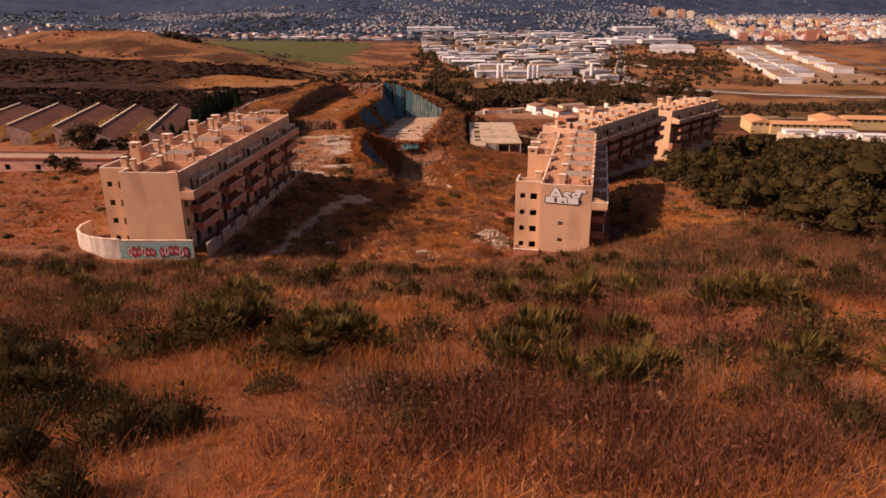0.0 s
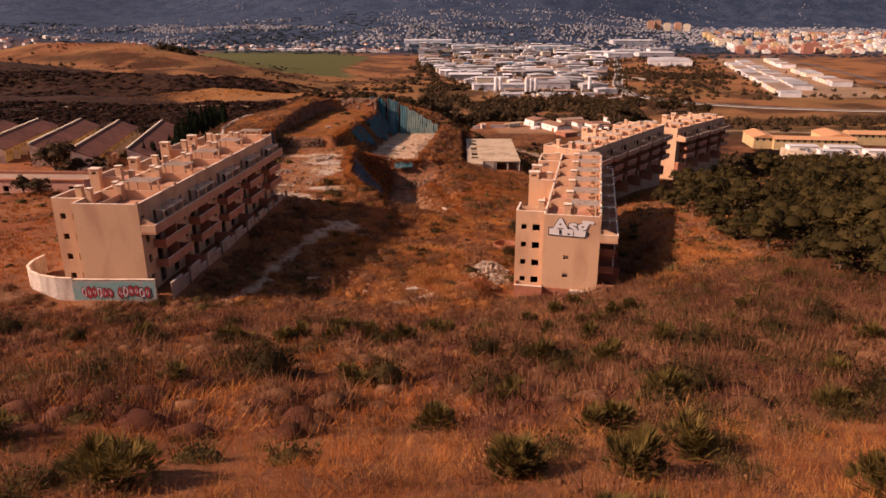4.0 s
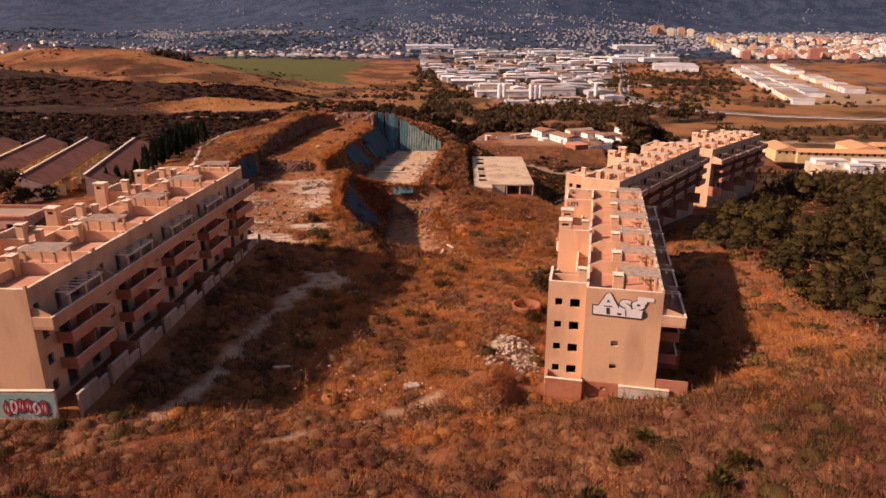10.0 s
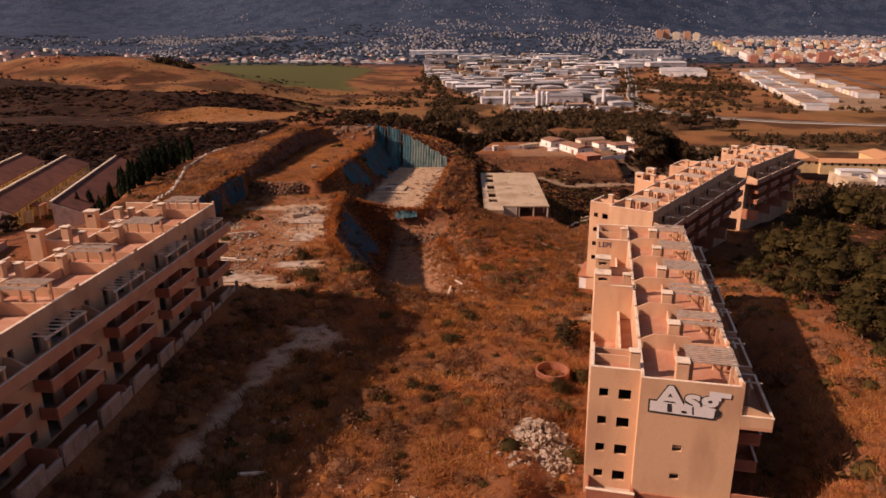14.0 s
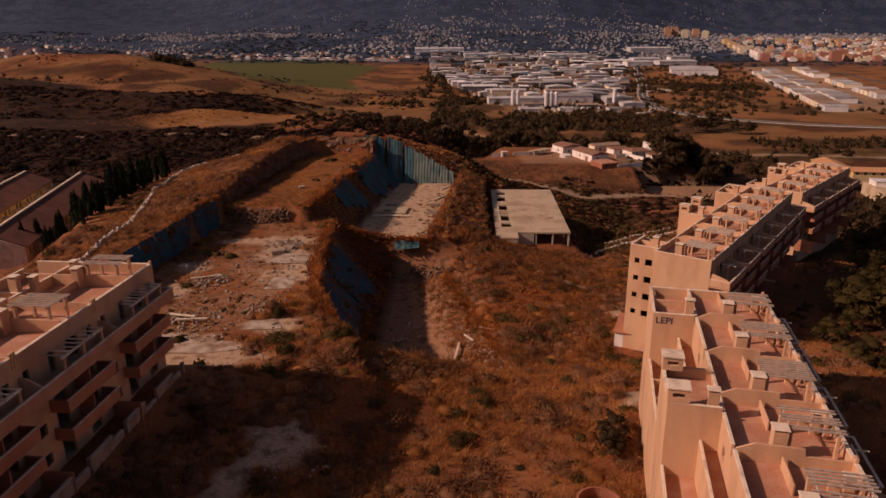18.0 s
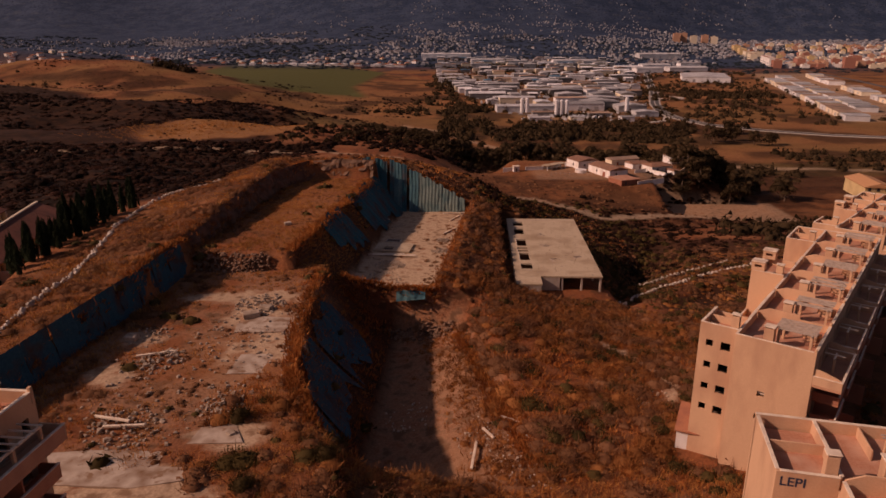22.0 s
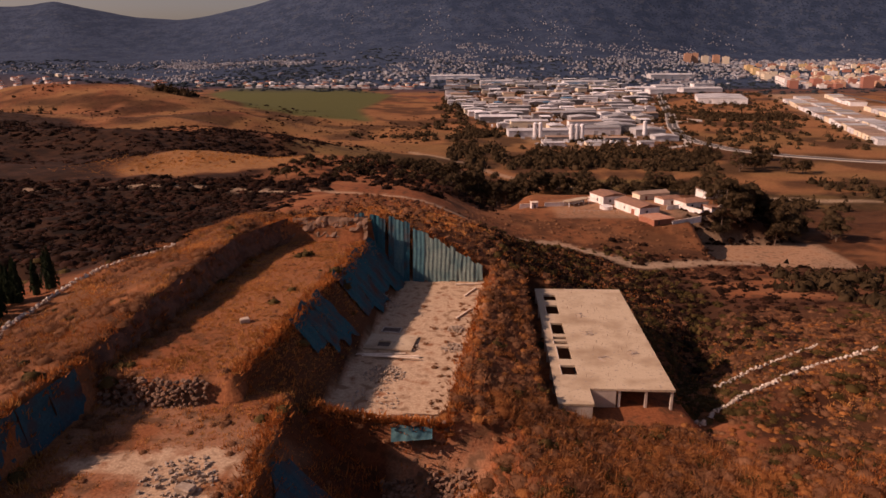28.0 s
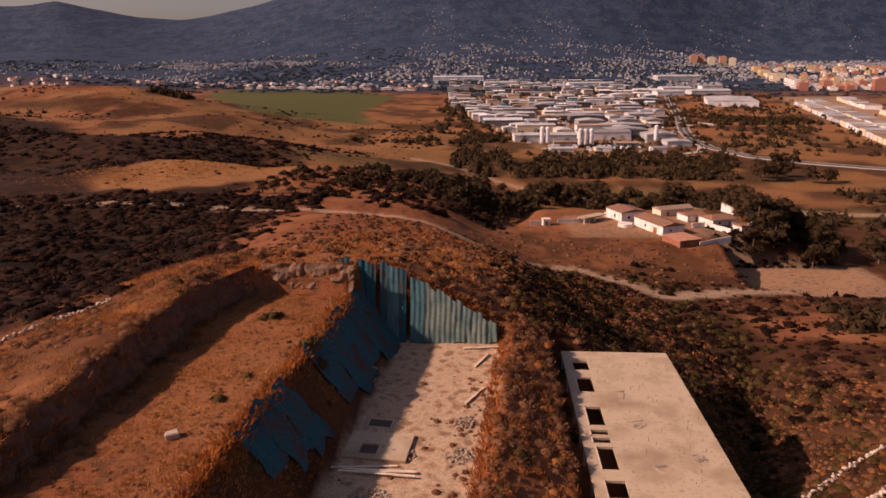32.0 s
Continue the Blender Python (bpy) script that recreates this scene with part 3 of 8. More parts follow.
scrub = np.maximum(scrub, (0.22 + 0.4 * litter) * inside(PX, 14, 100, 10) * inside(PY, 400, 476, 8) * step(0.5, 0.2, pale))
scrub = np.maximum(scrub, (0.3 + 0.45 * litter) * inside(PX, 158, 360, 8) * inside(PY, 426, 610, 10))
pale = np.maximum(pale, 0.4 * blot(10.8, 129.5, 3.0, 5.0, 0, 0.5, 75))
nx, ny = len(XS), len(YS)
index = np.arange(nx * ny).reshape(ny, nx)
quads = np.stack([index[:-1, :-1], index[:-1, 1:], index[1:, 1:], index[1:, :-1]], -1).reshape(-1, 4)
me = bpy.data.meshes.new("ground")
me.vertices.add(nx * ny)
me.vertices.foreach_set("co", np.stack([PX, PY, PZ], -1).astype(np.float32).ravel())
me.loops.add(quads.size)
me.loops.foreach_set("vertex_index", quads.astype(np.int32).ravel())
me.polygons.add(len(quads))
me.polygons.foreach_set("loop_start", np.arange(0, quads.size, 4, dtype=np.int32))
me.polygons.foreach_set("use_smooth", np.ones(len(quads), bool))
me.update(calc_edges=True)
cover = me.color_attributes.new("cover", "FLOAT_COLOR", "POINT")
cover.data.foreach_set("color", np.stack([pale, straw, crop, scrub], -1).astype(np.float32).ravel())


def ground_material():
    m = bpy.data.materials.new("dry_ground")
    m.use_nodes = True
    t, n = m.node_tree, m.node_tree.nodes
    bsdf = n["Principled BSDF"]
    bsdf.inputs["Roughness"].default_value, bsdf.inputs["Specular IOR Level"].default_value = 0.95, 0.1
    geo = n.new("ShaderNodeNewGeometry")
    at = n.new("ShaderNodeAttribute")
    at.attribute_name = "cover"
    sep = n.new("ShaderNodeSeparateColor")
    t.links.new(at.outputs["Color"], sep.inputs[0])

    def grain(scale, detail=5):
        no = n.new("ShaderNodeTexNoise")
        no.inputs["Scale"].default_value, no.inputs["Detail"].default_value = scale, detail
        t.links.new(geo.outputs["Position"], no.inputs["Vector"])
        return no.outputs["Fac"]

    def span(src, lo, hi):
        r = n.new("ShaderNodeMapRange")
        r.inputs[1].default_value, r.inputs[2].default_value = lo, hi
        t.links.new(src, r.inputs[0])
        return r.outputs[0]

    def mix(fac, one, two):
        x = n.new("ShaderNodeMix")
        x.data_type = "RGBA"
        t.links.new(fac, x.inputs[0])
        for k, v in ((6, one), (7, two)):
            if isinstance(v, tuple):
                x.inputs[k].default_value = (*v, 1)
            else:
                t.links.new(v, x.inputs[k])
        return x.outputs[2]

    def both(a, b):
        x = n.new("ShaderNodeMath")
        x.operation = "MULTIPLY"
        t.links.new(a, x.inputs[0])
        t.links.new(b, x.inputs[1])
        return x.outputs[0]

    fine, mid, broad = grain(3.2, 8), grain(0.45, 6), grain(0.05, 4)
    soil = mix(span(fine, 0.3, 0.7), (0.165, 0.052, 0.022), (0.30, 0.106, 0.042))
    soil = mix(span(mid, 0.5, 0.62), soil, (0.115, 0.05, 0.024))
    soil = mix(span(broad, 0.42, 0.65), soil, mix(span(fine, 0.3, 0.7), (0.24, 0.092, 0.040), (0.33, 0.142, 0.060)))
    grass = mix(span(mid, 0.35, 0.7), (0.33, 0.165, 0.062), (0.23, 0.098, 0.040))
    green = mix(span(mid, 0.3, 0.7), (0.075, 0.084, 0.026), (0.115, 0.108, 0.036))
    # scrub ground, made near-black with the shade of slopes facing off the sun
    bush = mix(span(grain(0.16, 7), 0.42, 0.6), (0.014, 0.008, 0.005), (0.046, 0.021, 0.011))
    xyz = n.new("ShaderNodeSeparateXYZ")
    t.links.new(geo.outputs["Position"], xyz.inputs[0])
    # far hills: the slate blue is distance haze put into the woods colour
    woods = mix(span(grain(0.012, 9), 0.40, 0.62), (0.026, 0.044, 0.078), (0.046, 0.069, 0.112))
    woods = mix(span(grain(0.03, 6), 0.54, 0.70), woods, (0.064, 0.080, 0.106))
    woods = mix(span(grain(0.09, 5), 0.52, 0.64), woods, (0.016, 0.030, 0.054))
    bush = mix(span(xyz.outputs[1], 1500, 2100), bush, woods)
    rubble = mix(span(fine, 0.32, 0.68), (0.42, 0.285, 0.175), (0.60, 0.445, 0.295))
    rubble = mix(span(mid, 0.55, 0.66), rubble, (0.28, 0.17, 0.10))
    col = mix(sep.outputs[1], soil, grass)
    col = mix(sep.outputs[2], col, green)
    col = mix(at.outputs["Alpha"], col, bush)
    col = mix(both(sep.outputs[0], span(mid, 0.25, 0.45)), col, rubble)
    t.links.new(col, bsdf.inputs["Base Color"])
    bp = n.new("ShaderNodeBump")
    bp.inputs["Strength"].default_value, bp.inputs["Distance"].default_value = 0.6, 0.15
    t.links.new(fine, bp.inputs["Height"])
    t.links.new(bp.outputs[0], bsdf.inputs["Normal"])
    return m


GROUND = ground_material()
me.materials.append(GROUND)
ground = tagged(new("ground", me), "dry red-brown hillside and valley floor with rubble and scrub", "ground", kind="structure")


# ---- apartment blocks ----
FLOOR = 2.8


def prism(name, outline, z0, z1, mat, parent, label="", plane="xy", at=0.0, thick=0.2):
    """A flat polygon drawn out to a thickness. plane 'xy': lying; 'xz' or 'yz': a wall shape that stands at y or x = at."""
    n = len(outline)
    if plane == "xy":
        verts = [(a, b, z) for z in (z0, z1) for a, b in outline]
    elif plane == "xz":
        verts = [(a, y, b) for y in (at, at + thick) for a, b in outline]
    else:
        verts = [(x, a, b) for x in (at, at + thick) for a, b in outline]
    faces = [tuple(range(n))[::-1], tuple(range(n, 2 * n))] + [(i, (i + 1) % n, n + (i + 1) % n, n + i) for i in range(n)]
    bm = bmesh.new()
    vs = [bm.verts.new(p) for p in verts]
    for f in faces:
        bm.faces.new([vs[k] for k in f])
    bmesh.ops.recalc_face_normals(bm, faces=bm.faces)
    return part(name, bm, mat, parent, label)


def chimney(b, x, y, z, tall, w=0.62, d=0.85):
    c = box("chimney", x - w / 2, x + w / 2, y - d / 2, y + d / 2, z, z + tall, RENDER, b)
    for sx in (-1, 1):
        box("cap_pier", sx * (w / 2 - 0.07) - 0.06, sx * (w / 2 - 0.07) + 0.06, -d / 2, d / 2, tall, tall + 0.18, RENDER, c, edge=0)
    box("cap", -w / 2 - 0.08, w / 2 + 0.08, -d / 2 - 0.08, d / 2 + 0.08, tall + 0.18, tall + 0.27, COPING, c, "pale concrete chimney cap")


def roof_pergola(b, x0, x1, y0, y1, z, slats, missing=()):
    """Four rendered posts, two beams and weathered slats."""
    wide = x1 - x0 > 3
    p = new("pergola")
    p.parent = b
    tagged(p, "weathered grey timber slats on rendered posts")
    for x in (x0, x1):
        for y in (y0, y1):
            box("post", x - 0.14, x + 0.14, y - 0.14, y + 0.14, z, z + 2.15, RENDER, p)
    for x in (x0, x1) if wide else ():
        box("beam", x - 0.06, x + 0.06, y0 - 0.35, y1 + 0.35, z + 2.15, z + 2.3, WOOD, p)
    for k in range(slats) if wide else ():
        if k not in missing:
            y = y0 - 0.2 + (y1 - y0 + 0.4) * k / (slats - 1)
            box("slat", x0 - 0.45, x1 + 0.45, y - 0.05, y + 0.05, z + 2.3, z + 2.41, WOOD, p, edge=0)
    if wide:
        return
    for y in (y0, y1):
        box("beam", x0 - 0.35, x1 + 0.35, y - 0.06, y + 0.06, z + 2.15, z + 2.3, WOOD, p)
    for k in range(slats):
        if k not in missing:
            x = x0 - 0.2 + (x1 - x0 + 0.4) * k / (slats - 1)
            box("slat", x - 0.05, x + 0.05, y0 - 0.45, y1 + 0.45, z + 2.3, z + 2.41, WOOD, p, edge=0)


def wall_pergola(b, y0, y1, z, reach):
    """The pergola of a terrace: posts at its edge, a beam, rafters back to the wall."""
    p = new("terrace_pergola")
    p.parent = b
    n = 3
    for k in range(n):
        y = y0 + (y1 - y0) * k / (n - 1)
        box("post", reach - 0.13, reach + 0.13, y - 0.13, y + 0.13, z, z + 1.95, RENDER, p)
    box("beam", reach - 0.1, reach + 0.1, y0 - 0.3, y1 + 0.3, z + 1.95, z + 2.13, COPING, p)
    m = int((y1 - y0) / 0.75)
    for k in range(m + 1):
        y = y0 + (y1 - y0) * k / m
        box("rafter", 0.02, reach + 0.3, y - 0.05, y + 0.05, z + 2.13, z + 2.25, COPING, p, edge=0)


def balcony(b, y0, y1, z, reach, divider=True):
    k = new("balcony")
    k.parent = b
    box("slab", 0.02, reach, y0, y1, z - 0.2, z, BALCONY, k)
    box("parapet", reach - 0.14, reach, y0, y1, z + 0.002, z + 0.98, BALCONY, k)
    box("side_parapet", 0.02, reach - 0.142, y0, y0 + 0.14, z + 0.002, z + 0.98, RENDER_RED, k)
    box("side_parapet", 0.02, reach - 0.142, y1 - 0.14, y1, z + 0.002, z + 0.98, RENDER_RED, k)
    box("coping", reach - 0.18, reach + 0.04, y0 - 0.03, y1 + 0.03, z + 0.98, z + 1.04, COPING, k)
    if divider:
        m = (y0 + y1) / 2
        box("divider", 0.02, reach - 0.142, m - 0.08, m + 0.08, z + 0.002, z + 2.3, RENDER_RED, k)


def south_openings(w, wing):
    """Window openings of an end wall: a small one in each storey, or the wing's two columns."""
    rows = [1.15, 3.95, 6.8, 9.65]
    if wing:
        return [(-w + 0.85, -w + 1.65, r - 0.45, r + 0.4) for r in rows] + [(-w + 2.55, -w + 3.65, r - 0.6, r + 0.45) for r in rows]
    return [(-w * 0.58 - 0.4, -w * 0.58 + 0.4, r - 0.32, r + 0.32) for r in (2.6, 5.5)]


def block(x, y, z, turn, units, unit, width, wing, label, basement=3.2, wing_from=0.0, wings=True, reach=2.2, pergolas=True):
    """An unfinished four-storey block. Its own axes: x to the east, y north along the roof, from the south-east corner of the attic wall."""
    b = base("apartment_block", x, y, z, turn, label, "apartment block", "unfinished apartment blocks")
    length, top, roof = units * unit, 4 * FLOOR + 0.9, 4 * FLOOR - 0.1
    att = 3 * FLOOR
    main = width - wing
    # end walls
    wall("south_wall", "x", -main, 0, 0, 0.3, -basement, top, south_openings(main, False) if turn > 10 else [], RENDER, b)
    wall("north_wall", "x", -width, 0, length, -0.3, -basement, top, [(-4.4, -3.2, r, r + 1.2) for r in (1.0, 3.8, 6.6)], RENDER, b)
    # east wall with the balcony doors
    holes = []
    for u in range(units):
        a = u * unit
        for s in range(3):
            f = s * FLOOR
            bw = unit * 0.66
            c = a + unit * 0.58
            holes += [(c - bw * 0.40, c - bw * 0.40 + 1.7, f + 0.02, f + 2.12), (c + bw * 0.40 - 1.7, c + bw * 0.40, f + 0.02, f + 2.12)]
            holes.append((a + unit * 0.10, a + unit * 0.10 + 0.95, f + 0.95, f + 2.05))
        holes += [(a + 0.6, a + 1.35, att + 0.9, att + 2.0), (a + unit * 0.34, a + unit * 0.34 + 0.95, att + 0.05, att + 2.1), (a + unit * 0.55, a + unit * 0.55 + 1.8, att + 0.05, att + 2.1), (a + unit * 0.84, a + unit * 0.84 + 0.8, att + 0.9, att + 2.0)]
    wall("east_wall", "y", 0.302, length - 0.302, 0, -0.25, -basement, roof, holes, RENDER, b)
    # west wall of the main range, and floors
    wall("west_wall", "y", 0.302, length - 0.302, -main, 0.25, -basement, roof, [(u * unit + 2.0, u * unit + 3.0, s * FLOOR + 0.9, s * FLOOR + 2.0) for u in range(units) for s in range(4)], RENDER, b)
    for s in range(4):
        box("floor_slab", -main + 0.252, -0.252, 0.302, length - 0.302, s * FLOOR - 0.25, s * FLOOR - 0.02, CONCRETE, b, edge=0)
    box("roof_deck", -main + 0.252, -0.252, 0.302, length - 0.302, roof - 0.3, roof, TERRACOTTA, b, "terracotta-coloured roof screed", edge=0)
    # inner walls take the dark colour that stands for unlit rooms
    for u in range(1, units):
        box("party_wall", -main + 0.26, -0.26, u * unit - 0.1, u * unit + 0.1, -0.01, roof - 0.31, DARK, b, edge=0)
    # long terrace of the attic with its parapet
    t = new("attic_terrace")
    t.parent = b
    spans = [(0.0, length)] if pergolas else [(u * unit + 0.16 * unit * (u > 0), (u + 1) * unit - 0.02 * unit) for u in range(units)]
    for t0, t1 in spans:
        box("slab", 0.02, reach, t0, t1, att - 0.28, att, FACADE, t)
        box("parapet", reach - 0.16, reach, t0 + 0.16, t1 - 0.16, att + 0.002, att + 0.98, FACADE, t)
        box("end_parapet", 0.02, reach, t0, t0 + 0.158, att + 0.002, att + 0.98, RENDER, t)
        box("end_parapet", 0.02, reach, t1 - 0.158, t1, att + 0.002, att + 0.98, RENDER, t)
        box("coping", reach - 0.2, reach + 0.05, t0 - 0.03, t1 + 0.03, att + 0.98, att + 1.04, COPING, t)
        if not pergolas:
            for e_ in (t0, t1 - 0.16):
                box("coping", 0.02, reach - 0.202, e_ - 0.03, e_ + 0.19, att + 0.98, att + 1.04, COPING, t)
    for u in range(units):
        a = u * unit
        for s in (1, 2):
            balcony(b, a + unit * 0.25, a + unit * 0.91, s * FLOOR, reach - 0.25)
        if pergolas:
            wall_pergola(b, a + unit * 0.30, a + unit * 0.80, att, reach - 0.35)
        else:
            q = box("terrace_post", 1.2, 1.46, a + unit * 0.5 - 0.13, a + unit * 0.5 + 0.13, att + 0.002, att + 1.95, RENDER, b)
            box("cross_beam", -0.1, 0.1, -0.9, 0.9, 1.95, 2.1, COPING, q)
            box("cross_beam", -1.1, 1.0, -0.08, 0.08, 2.102, 2.22, COPING, q)
        prism("terrace_screen", [(0.02, att + 0.002), (reach - 0.17, att + 0.002), (reach - 0.17, att + 1.1), (reach - 0.6, att + 1.3), (0.7, att + 1.75), (0.02, att + 1.8)], 0, 0, RENDER, b, "", "xz", a + 0.05 if u else a + 0.2, 0.14)
        # ground floor: cross walls of the gardens
        if u or turn > 10:
            box("garden_wall", 0.02, reach + 1.0, a + 0.05, a + 0.2, -1.2, 1.5, RENDER_RED, b)
    # roof walls
    cop = 0.06
    for u in range(units):
        a0, a1 = u * unit, (u + 1) * unit
        p = box("east_parapet", -0.24, 0.0, a0 + 0.34, a1 - 0.34, roof - 0.001, top, RENDER, b)
        box("coping", -0.17, 0.17, -unit / 2 + 0.32, unit / 2 - 0.32, top - roof + 0.001, top - roof + cop, COPING, p)
        for q in (a0 + 0.17, a1 - 0.17):
            box("parapet_pier", -0.26, 0.02, q - 0.14, q + 0.14, roof - 0.002, top + 0.38, RENDER, b)
    s = box("south_parapet", -main, -0.3, 0.0, 0.24, top + 0.001, top + 0.002 + cop, COPING, b)
    s.name = "coping"
    box("north_coping", -width, -0.3, length - 0.3, length, top + 0.001, top + 0.002 + cop, COPING, b)
    west = -main + 0.125
    for u in range(units):
        a0, a1 = u * unit, (u + 1) * unit
        w = box("west_parapet", west - 0.125, west + 0.125, a0 + 0.31, a1 - 0.31, roof - 0.001, roof + 1.0, RENDER, b)
        box("coping", -0.15, 0.15, -unit / 2 + 0.31, unit / 2 - 0.31, 1.001, 1.0 + cop, COPING, w)
        if u:
            prism("roof_screen", [(-main + 0.26, roof), (-0.27, roof), (-0.27, roof + 0.95), (-3.4, roof + 0.95), (-3.5, roof + 1.55), (-main + 1.5, roof + 1.55), (-main + 0.26, roof + 0.95)], 0, 0, RENDER, b, "", "xz", a0 - 0.09, 0.18)
        m = a0 + unit * 0.5
        gone = {(3 * u + k * 5) % 9 for k in range(u % 3)}
        if turn > 10:
            box("low_wall", -main * 0.30, -0.5, m + 1.5, m + 1.66, roof, roof + 0.85, RENDER, b)
            box("low_wall", -main * 0.60, -main * 0.60 + 0.16, a0 + unit * 0.55, a1 - 0.31, roof, roof + 0.9, RENDER, b)
            chimney(b, -main * 0.60, a0 + 1.05, roof, 2.3, 1.05, 1.0)
            chimney(b, -main * 0.18, m + 0.9, roof, 1.7, 0.7, 0.6)
            roof_pergola(b, -main * 0.50, -main * 0.50 + 3.3, a0 + 1.5, a0 + 4.3, roof, 9, gone)
        else:
            box("low_wall", -main * 0.62, -main * 0.62 + 0.16, a0 + 0.31, m, roof, roof + 0.95, RENDER, b)
            box("low_wall", -main + 0.3, -0.3, m + 0.9, m + 1.06, roof, roof + 1.25, RENDER, b)
            chimney(b, -main * 0.62 + 0.1, m + 0.5, roof, 2.0, 0.75, 1.0)
            chimney(b, -main + 1.1, a0 + unit * 0.82, roof, 1.6)
            chimney(b, -main + 0.8, a0 + unit * 0.28, roof, 2.1, 0.7, 0.7)
            roof_pergola(b, -main * 0.55, -main * 0.55 + 3.2, a0 + unit * 0.64, a0 + unit * 0.64 + 2.4, roof, 8, gone)
    # the west wing: end wing, then towers with sunk courts between
    wx0, wx1 = -width, -main - 0.002
    south_y = 1.2 + wing_from
    if wing > 0:
        wall("wing_south_wall", "x", wx0, wx1, south_y, 0.3, -basement, top, [h for h in south_openings(width, True)], RENDER, b)
        box("wing_coping", wx0, wx1, south_y, south_y + 0.26, top + 0.001, top + cop, COPING, b)
        plans = [((south_y if u == 0 else u * unit + unit * 0.15), u * unit + unit * 0.78, top if u % 2 == 0 else top + 0.6, "thin" if wings and u else "") for u in range(units)]
        if turn > 10:
            mid = 0.5 * length
            plans = [(south_y, 0.8 * unit, top, ""), (mid - 0.42 * unit, mid + 0.42 * unit, top + 0.4, "pair"), (length - 1.0 * unit, length - 0.302, top, "")]
        for k, (a0, a1, high, towers) in enumerate(plans):
            w = new("wing")
            w.parent = b
            last = turn > 10 and k == len(plans) - 1
            if k:
                box("wing_wall", wx0, wx1, a0, a0 + 0.3, -basement, high, RENDER, w)
            if not last:
                box("wing_back_wall", wx0, wx1, a1 - 0.3, a1, -basement, high - (0.0 if towers == "pair" else 0.5), RENDER, w)
            box("wing_side_wall", wx0, wx0 + 0.25, a0 + 0.302, a1 - 0.302, -basement, high, RENDER, w)
            box("wing_roof", wx0 + 0.252, wx1, a0 + 0.302, a1 - 0.302, high - 1.3, high - 1.0, TERRACOTTA, w)
            for s in range(4):
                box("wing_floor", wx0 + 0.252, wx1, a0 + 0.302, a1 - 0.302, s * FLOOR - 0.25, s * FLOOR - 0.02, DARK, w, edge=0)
            box("coping", wx0 - 0.03, wx0 + 0.28, a0 + 0.26, a1 - 0.2, high + 0.001, high + cop, COPING, w)
            if k:
                box("coping", wx0 + 0.3, wx1, a0 - 0.02, a0 + 0.27, high + 0.002, high + cop, COPING, w)
            if turn > 10 and not towers:
                box("wing_screen", wx0 + 0.252, wx1, a0 + 0.55 * (a1 - a0), a0 + 0.55 * (a1 - a0) + 0.16, high - 0.999, high - 0.1, RENDER, w)
            chimney(w, wx1 - (0.55 if not towers == "pair" else 0.7), a0 + (0.75 if turn > 10 else 0.55), high - 1.0, 2.4 if towers != "pair" else 2.1, 0.9, 0.7)
            ends = {"": (), "thin": ((a0 - 0.9, 1.5, 0.9),), "pair": ((a0 - 0.02, 1.7, 1.25), (a1 - 1.23, 1.7, 1.25))}[towers]
            for ty, tw, td in ends:
                low = -basement if towers == "thin" else high + cop + 0.01
                tower = new("stair_tower")
                tower.parent = b
                tx0, tx1 = wx0 + (0.002 if towers == "thin" else -0.04), wx0 + tw
                wall("tower_wall", "x", tx0, tx1, ty, 0.2, low, high + 1.3, [(tx0 + 0.4, tx1 - 0.4, high + 0.55, high + 0.95)], RENDER, tower)
                box("tower_side", tx0, tx0 + 0.2, ty + 0.202, ty + td - 0.002, low, high + 1.3, RENDER, tower)
                box("tower_side", tx1 - 0.2, tx1, ty + 0.202, ty + td - 0.002, low, high + 1.3, RENDER, tower)
                box("tower_back", tx0, tx1, ty + td, ty + td + 0.2, high + 0.07, high + 1.3, RENDER, tower)
                box("tower_cap", tx0 - 0.1, tx1 + 0.1, ty - 0.1, ty + td + 0.3, high + 1.302, high + 1.45, COPING, tower, "pale concrete tower cap")
            # court between this wing and the next
            if k < len(plans) - 1:
                b1 = plans[k + 1][0]
                box("court_wall", wx0, wx0 + 0.2, a1 + 0.002, b1 - 0.002, -basement, 2 * FLOOR + 0.9, RENDER, b)
                box("court_floor", wx0 + 0.202, wx1, a1 + 0.002, b1 - 0.002, 2 * FLOOR - 0.25, 2 * FLOOR, TERRACOTTA, b, edge=0)
                if turn > 10:
                    box("court_coping", wx0 - 0.02, wx0 + 0.24, a1 + 0.004, b1 - 0.004, 2 * FLOOR + 0.902, 2 * FLOOR + 0.96, COPING, b)
                    box("walkway_parapet", wx1 - 1.5, wx1 - 1.35, a1 + 0.004, b1 - 0.004, 2 * FLOOR + 0.002, 3 * FLOOR + 0.95, RENDER, b)
                    box("court_coping", wx1 - 1.55, wx1 - 1.3, a1 + 0.004, b1 - 0.004, 3 * FLOOR + 0.952, 3 * FLOOR + 1.01, COPING, b)
                    box("walkway", wx1 - 1.348, wx1, a1 + 0.004, b1 - 0.004, 3 * FLOOR - 0.2, 3 * FLOOR, TERRACOTTA, b, edge=0)
                    c0, c1 = a1 + 0.35 * (b1 - a1), a1 + 0.65 * (b1 - a1)
                    for q in (c0, c1):
                        box("court_cross_wall", wx0 + 0.202, wx1 - 1.502, q - 0.1, q + 0.1, 2 * FLOOR + 0.002, 2 * FLOOR + 0.9, RENDER, b)
    return b


block_a = block(-36.9, 106.3, 9.2, 3.6, 5, 11.24, 13.2, 4.4, "long ochre unfinished apartment block with roof pergolas and chimneys", basement=3.6, wing_from=1.4, wings=True, reach=2.05)
